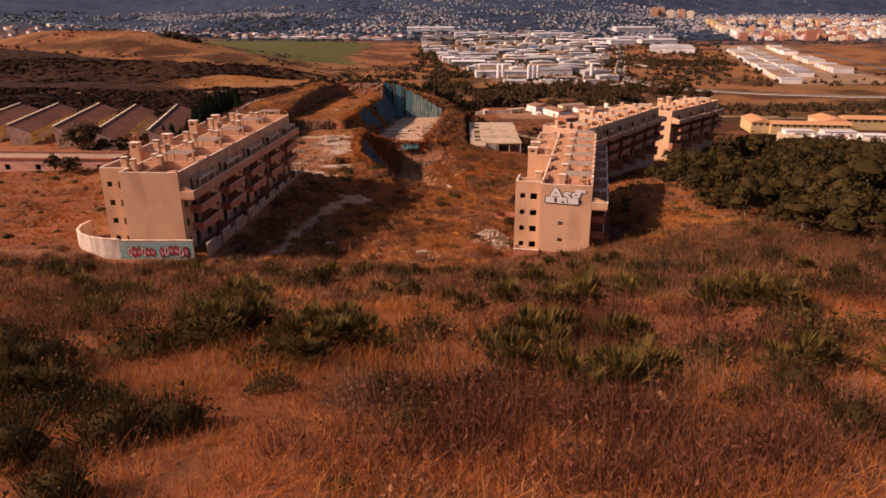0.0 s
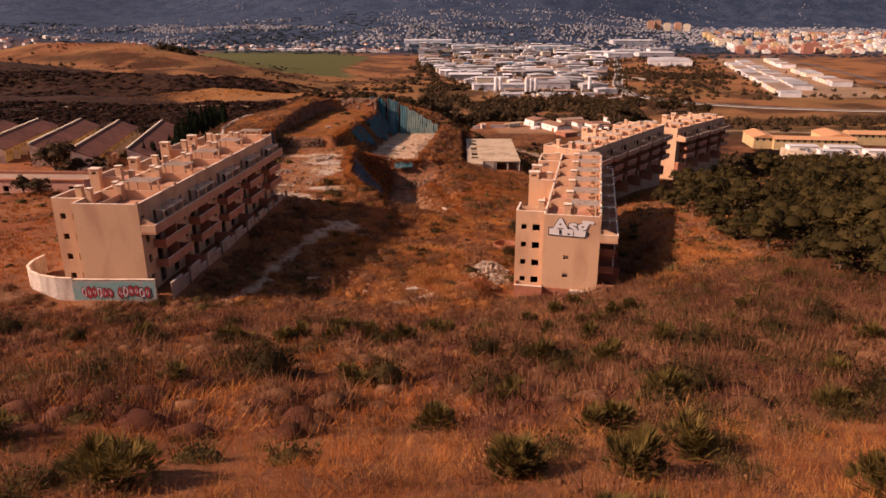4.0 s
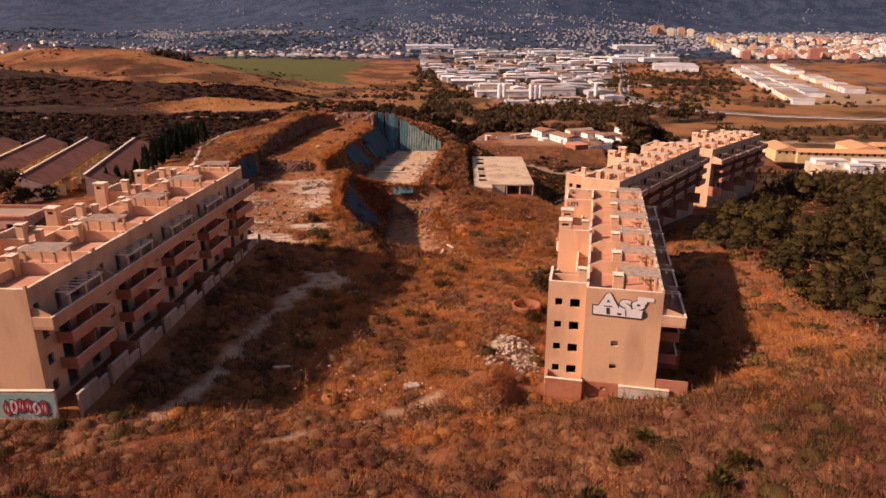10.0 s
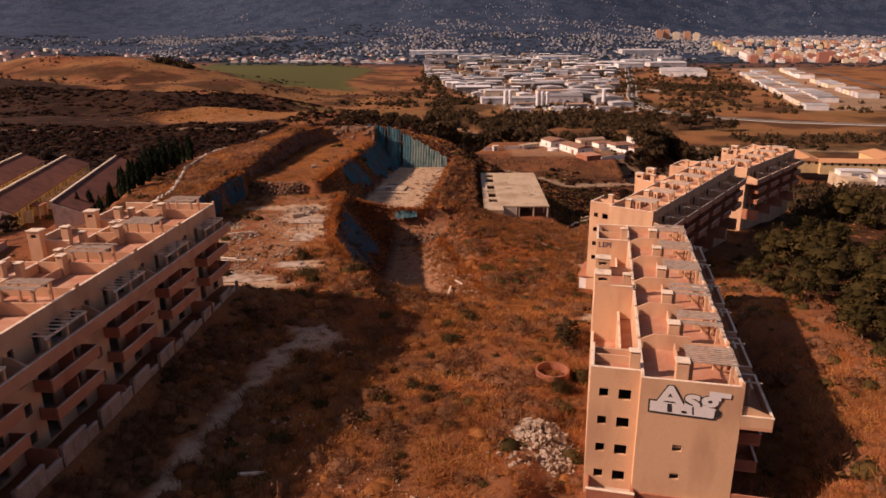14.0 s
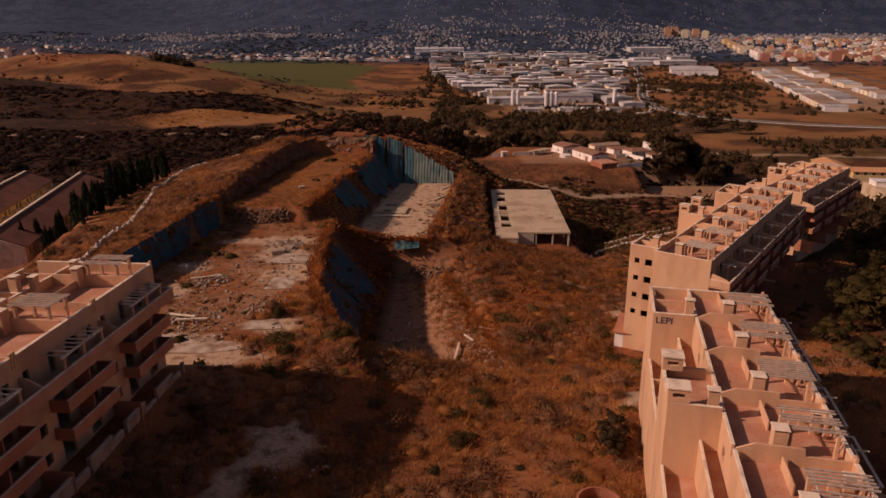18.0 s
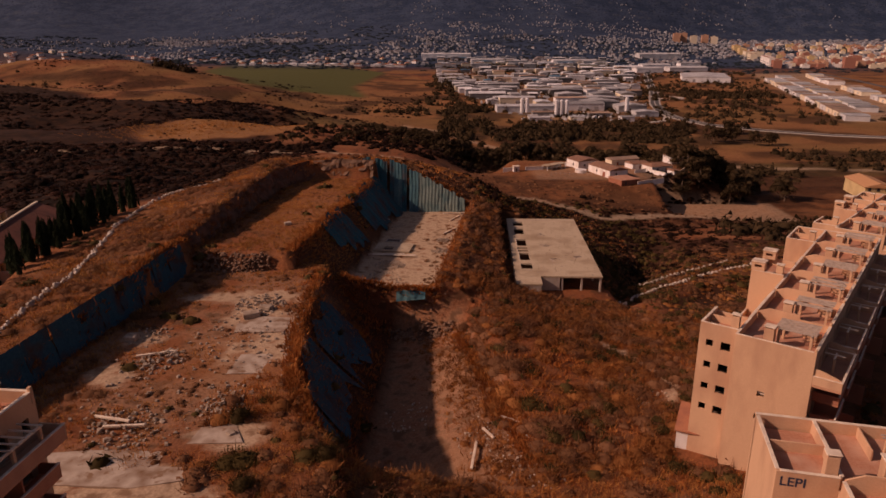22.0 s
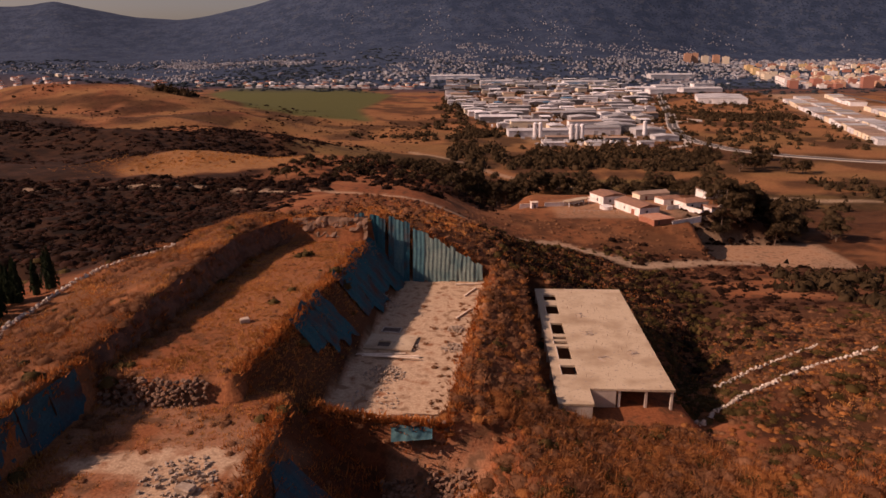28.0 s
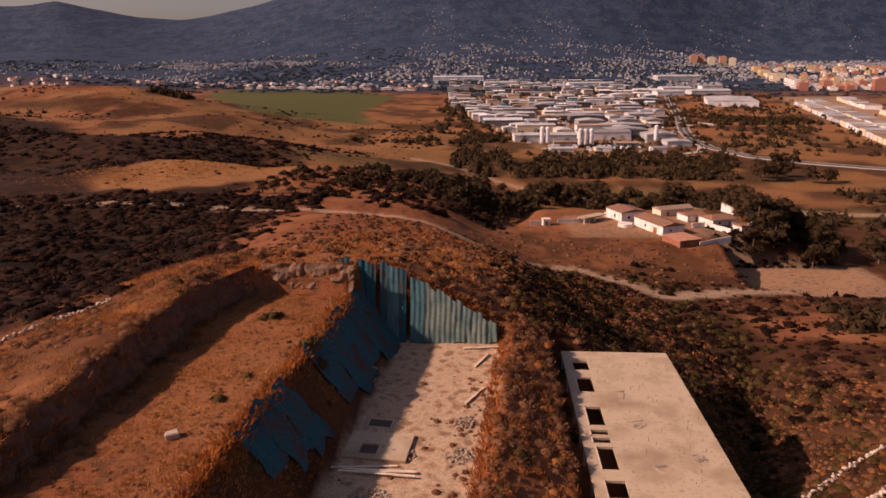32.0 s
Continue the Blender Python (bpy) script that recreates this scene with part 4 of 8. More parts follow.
block_b = block(25.6, 118.4, 4.1, 12, 6, 8.2, 12.7, 4.3, "ochre unfinished apartment block with painted lettering on its end wall", basement=4.5, reach=2.6, pergolas=False)
block_c = block(36.8, 185.5, 1.6, 36, 6, 8.95, 12.7, 4.3, "sunlit ochre unfinished apartment block stepping up a slope", basement=6.5, reach=2.9, pergolas=False)
block_d = block(76.5, 241.0, -1.5, 42, 4, 9.6, 12.7, 4.3, "ochre unfinished apartment block at the end of the row", basement=7, reach=2.9, pergolas=False)


# outworks of the first block: retaining wall with paint, garden wall, ramp
def painted_panels(parent, n, x0, x1, y, z0, z1, rng):
    """Sprayed lettering that cannot be read: short bars of paint on a wall facing south."""
    mats = [material("paint_" + c, k, tuple(min(1, v * 1.15) for v in k), fine=20, bump=0) for c, k in (("red", (0.5, 0.05, 0.06)), ("white", (0.75, 0.72, 0.7)), ("teal", (0.08, 0.42, 0.36)), ("black", (0.03, 0.03, 0.035)), ("pink", (0.62, 0.25, 0.28)))]
    for k in range(n):
        w, h = rng.uniform(0.15, 0.5), rng.uniform(0.25, (z1 - z0) * 0.75)
        x, z = rng.uniform(x0, x1 - w), rng.uniform(z0, z1 - h)
        lean = rng.uniform(-0.15, 0.15)
        prism("paint_mark", [(x, z), (x + w, z + 0.04), (x + w + lean, z + h), (x + lean, z + h - 0.05)], 0, 0, mats[k % 5], parent, "", "xz", y - 0.006 - 0.0006 * k, 0.004)


def sprayed_words(parent, runs, z0, z1, rng):
    """Two runs of swollen, outlined marks in red and white, too tangled to be read."""
    red = material("paint_crimson", (0.42, 0.035, 0.045), (0.52, 0.06, 0.06), fine=14, bump=0)
    rose = material("paint_rose", (0.60, 0.40, 0.40), (0.74, 0.62, 0.60), fine=9, bump=0)
    ink = material("paint_outline", (0.03, 0.03, 0.035), (0.05, 0.045, 0.05), fine=14, bump=0)
    k = 0
    for x0, x1 in runs:
        for i in range(6):
            w = (x1 - x0) / 6
            cx, cz = x0 + (i + 0.5) * w, (z0 + z1) / 2 + rng.uniform(-0.15, 0.15)
            tall = (z1 - z0) * rng.uniform(0.40, 0.52)
            knobs = [(rng.uniform(0.75, 1.15), 6.283 * j / 9 + 0.2 * rng.random()) for j in range(9)]
            for grow, mat in ((1.0, ink), (0.86, red if (i + int(x0)) % 3 else rose), (0.42, rose if (i + int(x0)) % 3 else red)):
                k += 1
                prism("paint_mark", [(cx + w * 0.62 * grow * q * math.cos(a), cz + tall * grow * q * math.sin(a)) for q, a in knobs], 0, 0, mat, parent, "", "xz", -0.008 - 0.0012 * k, 0.001)
            k += 1
            prism("paint_stroke", [(cx - 0.16, cz - tall * 0.6), (cx - 0.06, cz - tall * 0.6), (cx + 0.14, cz + tall * 0.5), (cx + 0.02, cz + tall * 0.5)], 0, 0, ink, parent, "", "xz", -0.008 - 0.0012 * k, 0.001)


rng = random.Random(4)
rw = base("retaining_wall", -46, 105.3, 8.3, 0, "curved whitewashed retaining wall covered with sprayed lettering", "wall")
arc = [(-9.6, 9.5), (-9.9, 7.2), (-9.3, 4.8), (-7.8, 2.8), (-5.6, 1.3), (-3.0, 0.35), (-0.6, 0.0), (2.0, 0.0), (4.6, 0.0), (7.2, 0.0), (10.4, 0.0)]
for k, ((ax, ay), (bx, by)) in enumerate(zip(arc, arc[1:])):
    dx, dy = bx - ax, by - ay
    ln = math.hypot(dx, dy)
    nx_, ny_ = -dy / ln * 0.28, dx / ln * 0.28
    high = 3.2 if k < 6 else 3.05
    prism("wall_length", [(ax, ay), (bx, by), (bx + nx_, by + ny_), (ax + nx_, ay + ny_)], -0.6, high, DIRTY_WHITE, rw)
    prism("coping", [(ax - nx_ * 0.15, ay - ny_ * 0.15), (bx - nx_ * 0.15, by - ny_ * 0.15), (bx + nx_ * 1.15, by + ny_ * 1.15), (ax + nx_ * 1.15, ay + ny_ * 1.15)], high + 0.002, high + 0.09, COPING, rw)
TEAL_PAINT = material("sprayed_teal", (0.20, 0.40, 0.38), (0.27, 0.46, 0.42), (0.45, 0.42, 0.38), fine=3, broad=0.8, bump=0)
prism("painted_ground", [(-0.6, 0.2), (10.3, 0.2), (10.3, 2.8), (-0.6, 2.8)], 0, 0, TEAL_PAINT, rw, "", "xz", -0.004, 0.003)
sprayed_words(rw, ((0.5, 4.6), (5.3, 9.6)), 0.35, 2.35, rng)
OLD_CONCRETE = material("stained_concrete", (0.30, 0.22, 0.165), (0.42, 0.32, 0.24), (0.19, 0.125, 0.09), fine=4, broad=0.6, bump=0.25, depth=0.01, streak=0.4)
gw = base("garden_wall", -33.7, 105.9, 8.0, 2.9, "stained concrete garden wall in stepped lengths along the block", "wall")
for k in range(9):
    y0 = k * 6.15
    hgt = 2.7 - 0.10 * k
    low_ = hgt - (0.55, 0.9, 0.7)[k % 3]
    box("wall_length", -0.12, 0.12, y0, y0 + 3.4, -2.4, hgt, OLD_CONCRETE, gw)
    box("coping", -0.17, 0.17, y0, y0 + 3.4, hgt + 0.002, hgt + 0.08, CONCRETE, gw)
    box("low_length", -0.12, 0.12, y0 + 3.402, y0 + 5.2 + 0.4 * (k % 2), -2.4, low_, OLD_CONCRETE, gw)
    box("coping", -0.17, 0.17, y0 + 3.402, y0 + 5.2 + 0.4 * (k % 2), low_ + 0.002, low_ + 0.08, CONCRETE, gw)
    box("gate_pier", -0.2, 0.2, y0 + 5.75, y0 + 6.148, -2.4, hgt + 0.05, OLD_CONCRETE, gw)

# outworks of the second block
an = base("brick_annex", 13.2, 120.0, 2.4, 12, "low bare-brick terrace against the end wall", "annex")
wall("front_wall", "x", 0.0, 4.25, 0.0, 0.22, -1.4, 2.5, [], BRICK, an)
box("coping", -0.05, 4.3, -0.05, 0.27, 2.502, 2.6, COPING, an)
box("side_wall", 0.0, 0.22, 0.222, 2.6, -1.4, 2.5, BRICK, an)
box("side_wall", 4.03, 4.25, 0.222, 1.9, -1.4, 2.5, BRICK, an)
box("floor", 0.222, 4.028, 0.222, 2.6, 1.2, 1.4, CONCRETE, an)
bb = base("basement_wall", 17.7, 119.9, 2.4, 12, "bare-brick basement wall under the end wall", "wall")
wall("brick_face", "x", 0.1, 4.0, 0.02, 0.2, -1.0, 2.15, [(1.9, 2.5, 1.1, 1.6)], BRICK, bb)
wall("concrete_face", "x", 4.002, 9.6, -0.25, 0.25, -1.0, 2.0, [], CONCRETE, bb)
box("concrete_coping", 4.0, 9.65, -0.32, 0.05, 2.002, 2.15, COPING, bb)
painted_panels(bb, 10, 4.4, 7.2, -0.25, 0.2, 1.3, random.Random(7))

# painted lettering high on the end wall
sign = base("wall_lettering", 17.4, 120.08, 5.15, 12, "large white sprayed block letters with black outlines", "graffiti")
INK = material("black_paint", (0.025, 0.024, 0.024), (0.04, 0.038, 0.036), fine=12, bump=0)
CHALK = material("white_paint", (0.66, 0.63, 0.60), (0.76, 0.73, 0.70), fine=8, bump=0)


def letters(text, size, x, z, y, mat, bold, stretch):
    cu = bpy.data.curves.new("letters", "FONT")
    cu.body, cu.size, cu.offset, cu.extrude = text, size, bold, 0.002
    tmp = bpy.data.objects.new("letters", cu)
    me_ = bpy.data.meshes.new_from_object(tmp)
    me_.materials.append(mat)
    bpy.data.objects.remove(tmp)
    ob = new("lettering", me_)
    ob.parent = sign
    ob.rotation_euler, ob.location, ob.scale = (radians(90), 0, 0), (x, y, z), (stretch, 1, 1)
    return ob


prism("outline", [(0.72, 7.85), (6.3, 7.7), (6.4, 8.95), (0.7, 9.15)], 0, 0, INK, sign, "", "xz", -0.012, 0.006)
letters("Asg", 2.75, 1.3, 8.62, -0.016, INK, 0.17, 1.28)
prism("fill", [(0.86, 8.0), (6.16, 7.85), (6.24, 8.82), (0.84, 9.0)], 0, 0, CHALK, sign, "", "xz", -0.021, 0.004)
letters("Asg", 2.75, 1.3, 8.62, -0.026, CHALK, 0.085, 1.28)
prism("bar", [(5.6, 9.95), (7.35, 9.9), (7.35, 10.35), (5.6, 10.45)], 0, 0, CHALK, sign, "", "xz", -0.024, 0.004)
for x0, x1, z0, z1 in ((2.35, 2.75, 8.05, 8.85), (3.55, 4.0, 8.05, 8.3), (4.4, 4.55, 8.0, 8.8)):
    prism("stroke", [(x0, z0), (x1, z0), (x1 - 0.08, z1), (x0 - 0.08, z1)], 0, 0, INK, sign, "", "xz", -0.028, 0.004)

tag = base("wall_tag", 25.6, 118.4, 4.1, 12, "small sprayed tag near the top of the wall", "graffiti")
cu = bpy.data.curves.new("letters", "FONT")
cu.body, cu.size, cu.offset, cu.extrude = "LEPI", 1.05, 0.02, 0.002
tmp = bpy.data.objects.new("letters", cu)
tag_mesh = bpy.data.meshes.new_from_object(tmp)
tag_mesh.materials.append(material("blue_black_paint", (0.03, 0.035, 0.06), (0.05, 0.055, 0.09), fine=12, bump=0))
bpy.data.objects.remove(tmp)
tag_text = new("lettering", tag_mesh)
tag_text.parent = tag
tag_text.rotation_euler, tag_text.location = (radians(90), 0, 0), (-12.4, 5 * 8.2 - 0.012, 4 * FLOOR - 0.25)


# ---- the building site: decks, cut faces, sheeting, rubble ----
def ground_z(x, y):
    return float(land(np.array([x]), np.array([y]))[0])


def stone_mesh(seed, mat, flatness=0.75):
    """A broken stone: a ball of few faces, knocked out of round."""
    r = random.Random(seed)
    bm = bmesh.new()
    bmesh.ops.create_icosphere(bm, subdivisions=1, radius=0.5)
    for v in bm.verts:
        v.co *= r.uniform(0.72, 1.18)
        v.co.z *= flatness
    me_ = bpy.data.meshes.new("stone")
    bm.to_mesh(me_)
    bm.free()
    me_.materials.append(mat)
    return me_


STONES = [stone_mesh(k, STONE) for k in range(6)]
PALE_STONE = material("limestone", (0.54, 0.46, 0.37), (0.66, 0.58, 0.48), (0.40, 0.32, 0.24), fine=3, broad=0.8, bump=0.4, depth=0.05, per_object=0.2)
PALE_STONES = [stone_mesh(40 + k, PALE_STONE) for k in range(6)]
DARK_STONES = [stone_mesh(20 + k, ROCK) for k in range(6)]


def stone(parent, x, y, z, size, rng, meshes):
    ob = new("stone", rng.choice(meshes))
    ob.location = (x, y, z)
    ob.rotation_euler = (rng.uniform(-0.5, 0.5), rng.uniform(-0.5, 0.5), rng.uniform(0, 6.28))
    ob.scale = (size * rng.uniform(0.8, 1.3), size * rng.uniform(0.8, 1.2), size)
    ob.parent = parent
    return ob


def rubble(name, spots, rng, label, mat, low=0.15, high=0.5):
    """A heap too small to pick apart: broken pieces in one mesh. spots: (x, y, radius, heap height, pieces)."""
    verts, faces = [], []
    for x, y, rad, heap, n in spots:
        for _ in range(n):
            a, d = rng.uniform(0, 6.28), math.sqrt(rng.random()) * rad
            px, py = x + d * math.cos(a), y + d * math.sin(a)
            s = rng.uniform(low, high)
            pz = ground_z(px, py) + heap * (1 - d / rad) * rng.random() + s * 0.2
            k = len(verts)
            t_ = rng.uniform(0, 6.28)
            c, sn = math.cos(t_), math.sin(t_)
            for dx, dy, dz in ((-1, -0.7, -0.5), (1, -0.6, -0.5), (0.8, 0.8, -0.5), (-0.9, 0.6, -0.5), (-0.7, -0.6, 0.5), (0.8, -0.5, 0.4), (0.6, 0.6, 0.55), (-0.6, 0.5, 0.4)):
                dx, dy, dz = (v * s * rng.uniform(0.4, 0.65) for v in (dx, dy, dz))
                verts.append((px + c * dx - sn * dy, py + sn * dx + c * dy, pz + dz + rng.uniform(-0.1, 0.1) * s))
            faces += [(k, k + 3, k + 2, k + 1), (k + 4, k + 5, k + 6, k + 7), (k, k + 1, k + 5, k + 4), (k + 1, k + 2, k + 6, k + 5), (k + 2, k + 3, k + 7, k + 6), (k + 3, k, k + 4, k + 7)]
    return tagged(link_mesh(name, verts, faces, mat), label, "rubble", kind="stuff")


def cut_face(name, line, tops, feet, lean, mat, label, ripple=0.35, grain=1.6, cell=0.6, fold=0.0, seed=1, parent=None):
    """A cut bank along a line on the plan: from its foot up to its top, leaning back by `lean` metres to its left side, with a broken surface."""
    pts = [Vector(p) for p in line]
    lens = [0.0]
    for a, b in zip(pts, pts[1:]):
        lens.append(lens[-1] + (b - a).length)
    nu = max(2, int(lens[-1] / cell))
    verts, faces = [], []
    rows = 0
    for i in range(nu + 1):
        d = lens[-1] * i / nu
        j = max(k for k in range(len(lens) - 1) if lens[k] <= d + 1e-6)
        w = (d - lens[j]) / max(lens[j + 1] - lens[j], 1e-6)
        p = pts[j].lerp(pts[j + 1], w)
        way = (pts[j + 1] - pts[j]).normalized()
        left = Vector((-way.y, way.x))
        zt, zf = np.interp(d / lens[-1], np.linspace(0, 1, len(tops)), tops), np.interp(d / lens[-1], np.linspace(0, 1, len(feet)), feet)
        rows = 9
        for k in range(rows):
            h = k / (rows - 1)
            z = zf + (zt - zf) * h
            n_ = float(rough(d + seed * 31, z * 1.3 + k * 0.2, grain, seed)) * ripple + float(rough(d, z, grain * 0.35, seed + 3)) * ripple * 0.5
            f = fold * math.sin(d * 5.2 + 1.3 * math.sin(d * 0.9)) * (0.4 + 0.6 * h)
            off = left * (lean * h) - left * (n_ * min(1, 4 * h * (1 - h) + 0.35) + f)
            verts.append((p.x + off.x, p.y + off.y, z + (0.25 * n_ if k == rows - 1 else 0)))
    for i in range(nu):
        for k in range(rows - 1):
            a = i * rows + k
            faces.append((a, a + rows, a + rows + 1, a + 1))
    ob = link_mesh(name, verts, faces, mat, parent, smooth=fold > 0)
    return ob


def skew_x(u, y):
    return u + 0.11 * (y - 235)


# upper terrace: rock at its west side and back, dry-laid stones at its front
for name, line, tops, feet, lean, mat, label, seed in (
    ("rock_face_west", [(skew_x(float(bench_foot(v)) + 0.7, v), v) for v in (231, 238, 248, 259, 270, 280, 288, 296)], [11.6, 13.0, 13.9, 14.2, 14.3, 14.3], [9.2, 9.2, 9.3], 1.7, SHADED_EARTH, "rough cut earth and rock bank, its shade put into the colour", 3),
    ("rock_face_north", [(-41.4, 295.7), (-34, 295.9), (-25.4, 295.6)], [14.2, 14.6, 14.2], [9.2, 9.2], 1.5, ROCK, "broken pale rock face at the end of the terrace", 5),
    ("rock_face_step", [(-24.2, 236.3), (-14, 237.2), (-6.0, 237.2)][::-1], [0.9, 0.6, 0.9], [-4.2, -4.0, -3.0], -2.6, ROCK, "rough rock step below the concrete floor", 9),
):
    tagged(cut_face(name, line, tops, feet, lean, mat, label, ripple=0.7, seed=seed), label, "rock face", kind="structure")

rng = random.Random(11)
rev = base("stone_revetment", -41, 232, 6, 0, "dry-laid grey stones holding up the front of the terrace", "stone wall")
for k in range(230):
    w = rng.random()
    x = -49.2 + 15.6 * w
    h = rng.random()
    z = 5.7 + 3.6 * h
    y = 230.4 + 2.1 * h + 1.0 * math.sin(w * 9) * 0.35 + (2.4 if w > 0.86 else 0)
    stone(rev, x + 41, y - 232, z - 6, rng.uniform(0.45, 0.85), rng, DARK_STONES)

# sheeting on the banks
sl = base("slope_sheeting", -28, 265, 0.4, 0, "torn teal sheeting pinned to the bank above the pit", "sheeting")
bands = [(298.2, 288.05), (288, 283.05), (283, 276.55), (276.5, 271.5), (264.0, 259.05), (259, 254.6), (254.5, 250.4)]
for k, (ya, yb) in enumerate(bands):
    n = max(2, int(abs(ya - yb) / 0.45))
    verts, faces = [], []
    low = (0.0, 0.16, 0.05, 0.22, 0.20, 0.30, 0.45)[k]
    for i in range(n + 1):
        y = ya + (yb - ya) * i / n
        for j in range(11):
            s_ = low + 0.10 * float(rough(y, k, 2.2, 77)) * (j < 3) + (1.03 + 0.05 * float(rough(y, k, 2.4, 79)) - low) * j / 10
            u_ = -24.5 - 7.7 * s_ + 0.12
            x = skew_x(u_, y)
            z = 0.4 + 9.05 * s_ + 0.34 + 0.14 * math.sin(y * 3.1 + s_ * 2) + 0.1 * float(rough(x, y, 1.1, 71)) + 0.5 * float(rough(x, y, 7, 31)) * math.sin((1 - s_) * 3.14)
            verts.append((x + 28, y - 265 + 0.5 * float(rough(x * 3, j, 2.0, 72)) * (1 if i in (0, n) else 0), z - 0.4))
    faces = [(i * 11 + j, (i + 1) * 11 + j, (i + 1) * 11 + j + 1, i * 11 + j + 1) for i in range(n) for j in range(10)]
    link_mesh("sheet", verts, faces, TEAL, sl, smooth=True)
bw = base("bank_sheeting", -14, 297, 0.4, 0, "faded teal pleated sheeting hung down the bank, coloured darker where shaded", "sheeting")
tops_ = [(-29, 14.2), (-27, 14.3), (-19, 13.2), (-12, 9.6), (-6, 6.4), (-1.2, 3.6)]
x = -28.7
k = 0
while x < -1.4:
    w = 1.25 if k % 4 else 0.85
    if k in (6, 10):
        x += 0.7
    verts, faces = [], []
    n = 9
    for i in range(n + 1):
        xx = x + w * i / n
        zt = ramp_at(xx, tops_) + 0.35 * math.sin(k * 2.3) + 0.15
        zf = 0.2 + (0.5 if k % 5 == 2 else 0)
        for j in range(8):
            z = zf + (zt - zf) * j / 7
            y = 296.35 + 0.27 * (z - 0.3) + 0.05 * math.sin(xx * 7.0 + 0.8 * math.sin(z * 0.7)) + 0.12 * float(rough(xx * 2, z, 1.5, 75))
            verts.append((xx + 14, y - 297, z - 0.4))
    faces = [(i * 8 + j, (i + 1) * 8 + j, (i + 1) * 8 + j + 1, i * 8 + j + 1) for i in range(n) for j in range(7)]
    # tone follows the bank's shadow: dark teal inside it, paler sheets in sun
    link_mesh("sheet", verts, faces, TEAL if x < -20.5 or k in (9,) else (TEAL_MID if x < -14 else TEAL_PALE), bw, smooth=True)
    x += w
    k += 1
lw = base("west_bank_sheeting", -53, 208, 6, 0, "dark blue sheeting along the shaded bank of the terrace", "sheeting")
for k in range(12):
    y0 = 172 + k * 4.8
    ln = [(skew_x(-48.7, y0), y0), (skew_x(-48.7, y0 + 4.78), y0 + 4.78)]
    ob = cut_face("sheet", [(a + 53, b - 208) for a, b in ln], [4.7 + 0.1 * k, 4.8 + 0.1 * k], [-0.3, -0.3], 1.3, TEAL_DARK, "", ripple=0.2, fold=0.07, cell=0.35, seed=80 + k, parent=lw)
tb = base("trench_bank_sheeting", -20, 210, -4, 0, "dark teal sheeting and bare earth on the trench bank", "sheeting")
for k in range(7):
    y0 = 190 + k * 5.2
    y1 = y0 + (5.15 if k % 3 else 4.2)
    e0, e1 = (float(ramp_at(v, [(184, -18), (193, -22), (208, -24.9), (235, -26.5)])) for v in (y0, y1))
    w0, w1 = (float(ramp_at(v, [(180, -10), (192, -13), (240, -14.5)])) for v in (y0, y1))
    verts, faces = [], []
    n = 14
    for i in range(n + 1):
        y = y0 + (y1 - y0) * i / n
        e, w = e0 + (e1 - e0) * i / n, w0 + (w1 - w0) * i / n
        for j in range(17):
            s_ = 0.10 + 0.05 * math.sin(y * 0.9) + (0.55 + 0.2 * float(rough(y, k, 3.0, 78))) * j / 16
            x = e + (w - e) * s_
            z = ground_z(x, y) + 0.42 + 0.05 * math.sin(y * 4)
            verts.append((x + 20, y - 210, z + 4))
    faces = [(i * 17 + j, i * 17 + j + 1, (i + 1) * 17 + j + 1, (i + 1) * 17 + j) for i in range(n) for j in range(16)]
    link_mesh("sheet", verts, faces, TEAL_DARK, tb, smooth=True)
st = base("loose_sheeting", -9.5, 235.3, -0.8, 0, "scrap of bright teal sheeting hanging over the rock step", "sheeting")
cut_face("sheet", [(1.2, 0.2), (-4.2, 0.2)], [1.5, 1.8], [0.3, -0.2], -0.9, TEAL_MID, "", ripple=0.25, fold=0.1, cell=0.3, seed=95, parent=st)

# concrete deck on columns
dk = base("concrete_deck", 9.6, 248.5, -2.2, 1.0, "weathered concrete parking deck with square openings on columns", "deck")


def slab(name, x0, x1, y0, y1, z, thick, holes, mat, parent, label=""):
    ob = wall(name, "x", x0, x1, 0, -thick, y0, y1, holes, mat, parent, label)
    ob.rotation_euler = (radians(90), 0, 0)
    for v in ob.data.vertices:
        a, d, c = v.co
        v.co = (a, d, c)
    ob.rotation_euler = (0, 0, 0)
    for v in ob.data.vertices:
        a, d, c = v.co
        v.co = (a, c, d + z)
    ob.data.flip_normals()
    return ob


wells = [(1.5, 4.1, 43.9, 47.2), (1.45, 3.9, 36.2, 41.1), (1.6, 3.9, 26.2, 31.4), (1.5, 3.9, 23.7, 24.9), (1.5, 3.9, 21.6, 22.8), (1.7, 3.9, 15.4, 20.6), (1.6, 4.1, 9.6, 13.0)]
slab("slab", 0.0, 18.3, 0.0, 51.2, 0.0, 0.36, wells + [(5.3, 18.31, -0.01, 4.95)], PALE_CONCRETE, dk)
for cx in (5.6, 9.9, 14.0, 17.9):
    for cy in (5.3, 14.5, 24, 33.5, 43, 50.6):
        box("column", cx - 0.2, cx + 0.2, cy - 0.2, cy + 0.2, -4.4, -0.362, CONCRETE, dk)
for cx in (0.3, 4.9):
    for cy in (0.4, 9.2, 14.2, 21, 25.4, 32, 42, 50.6):
        box("column", cx - 0.2, cx + 0.2, cy - 0.2, cy + 0.2, -4.4, -0.362, CONCRETE, dk)
box("front_wall", 5.302, 9.4, 5.0, 5.2, -4.4, -0.364, CONCRETE, dk)
box("front_wall", 0.2, 5.1, 0.05, 0.25, -4.4, -0.364, CONCRETE, dk)
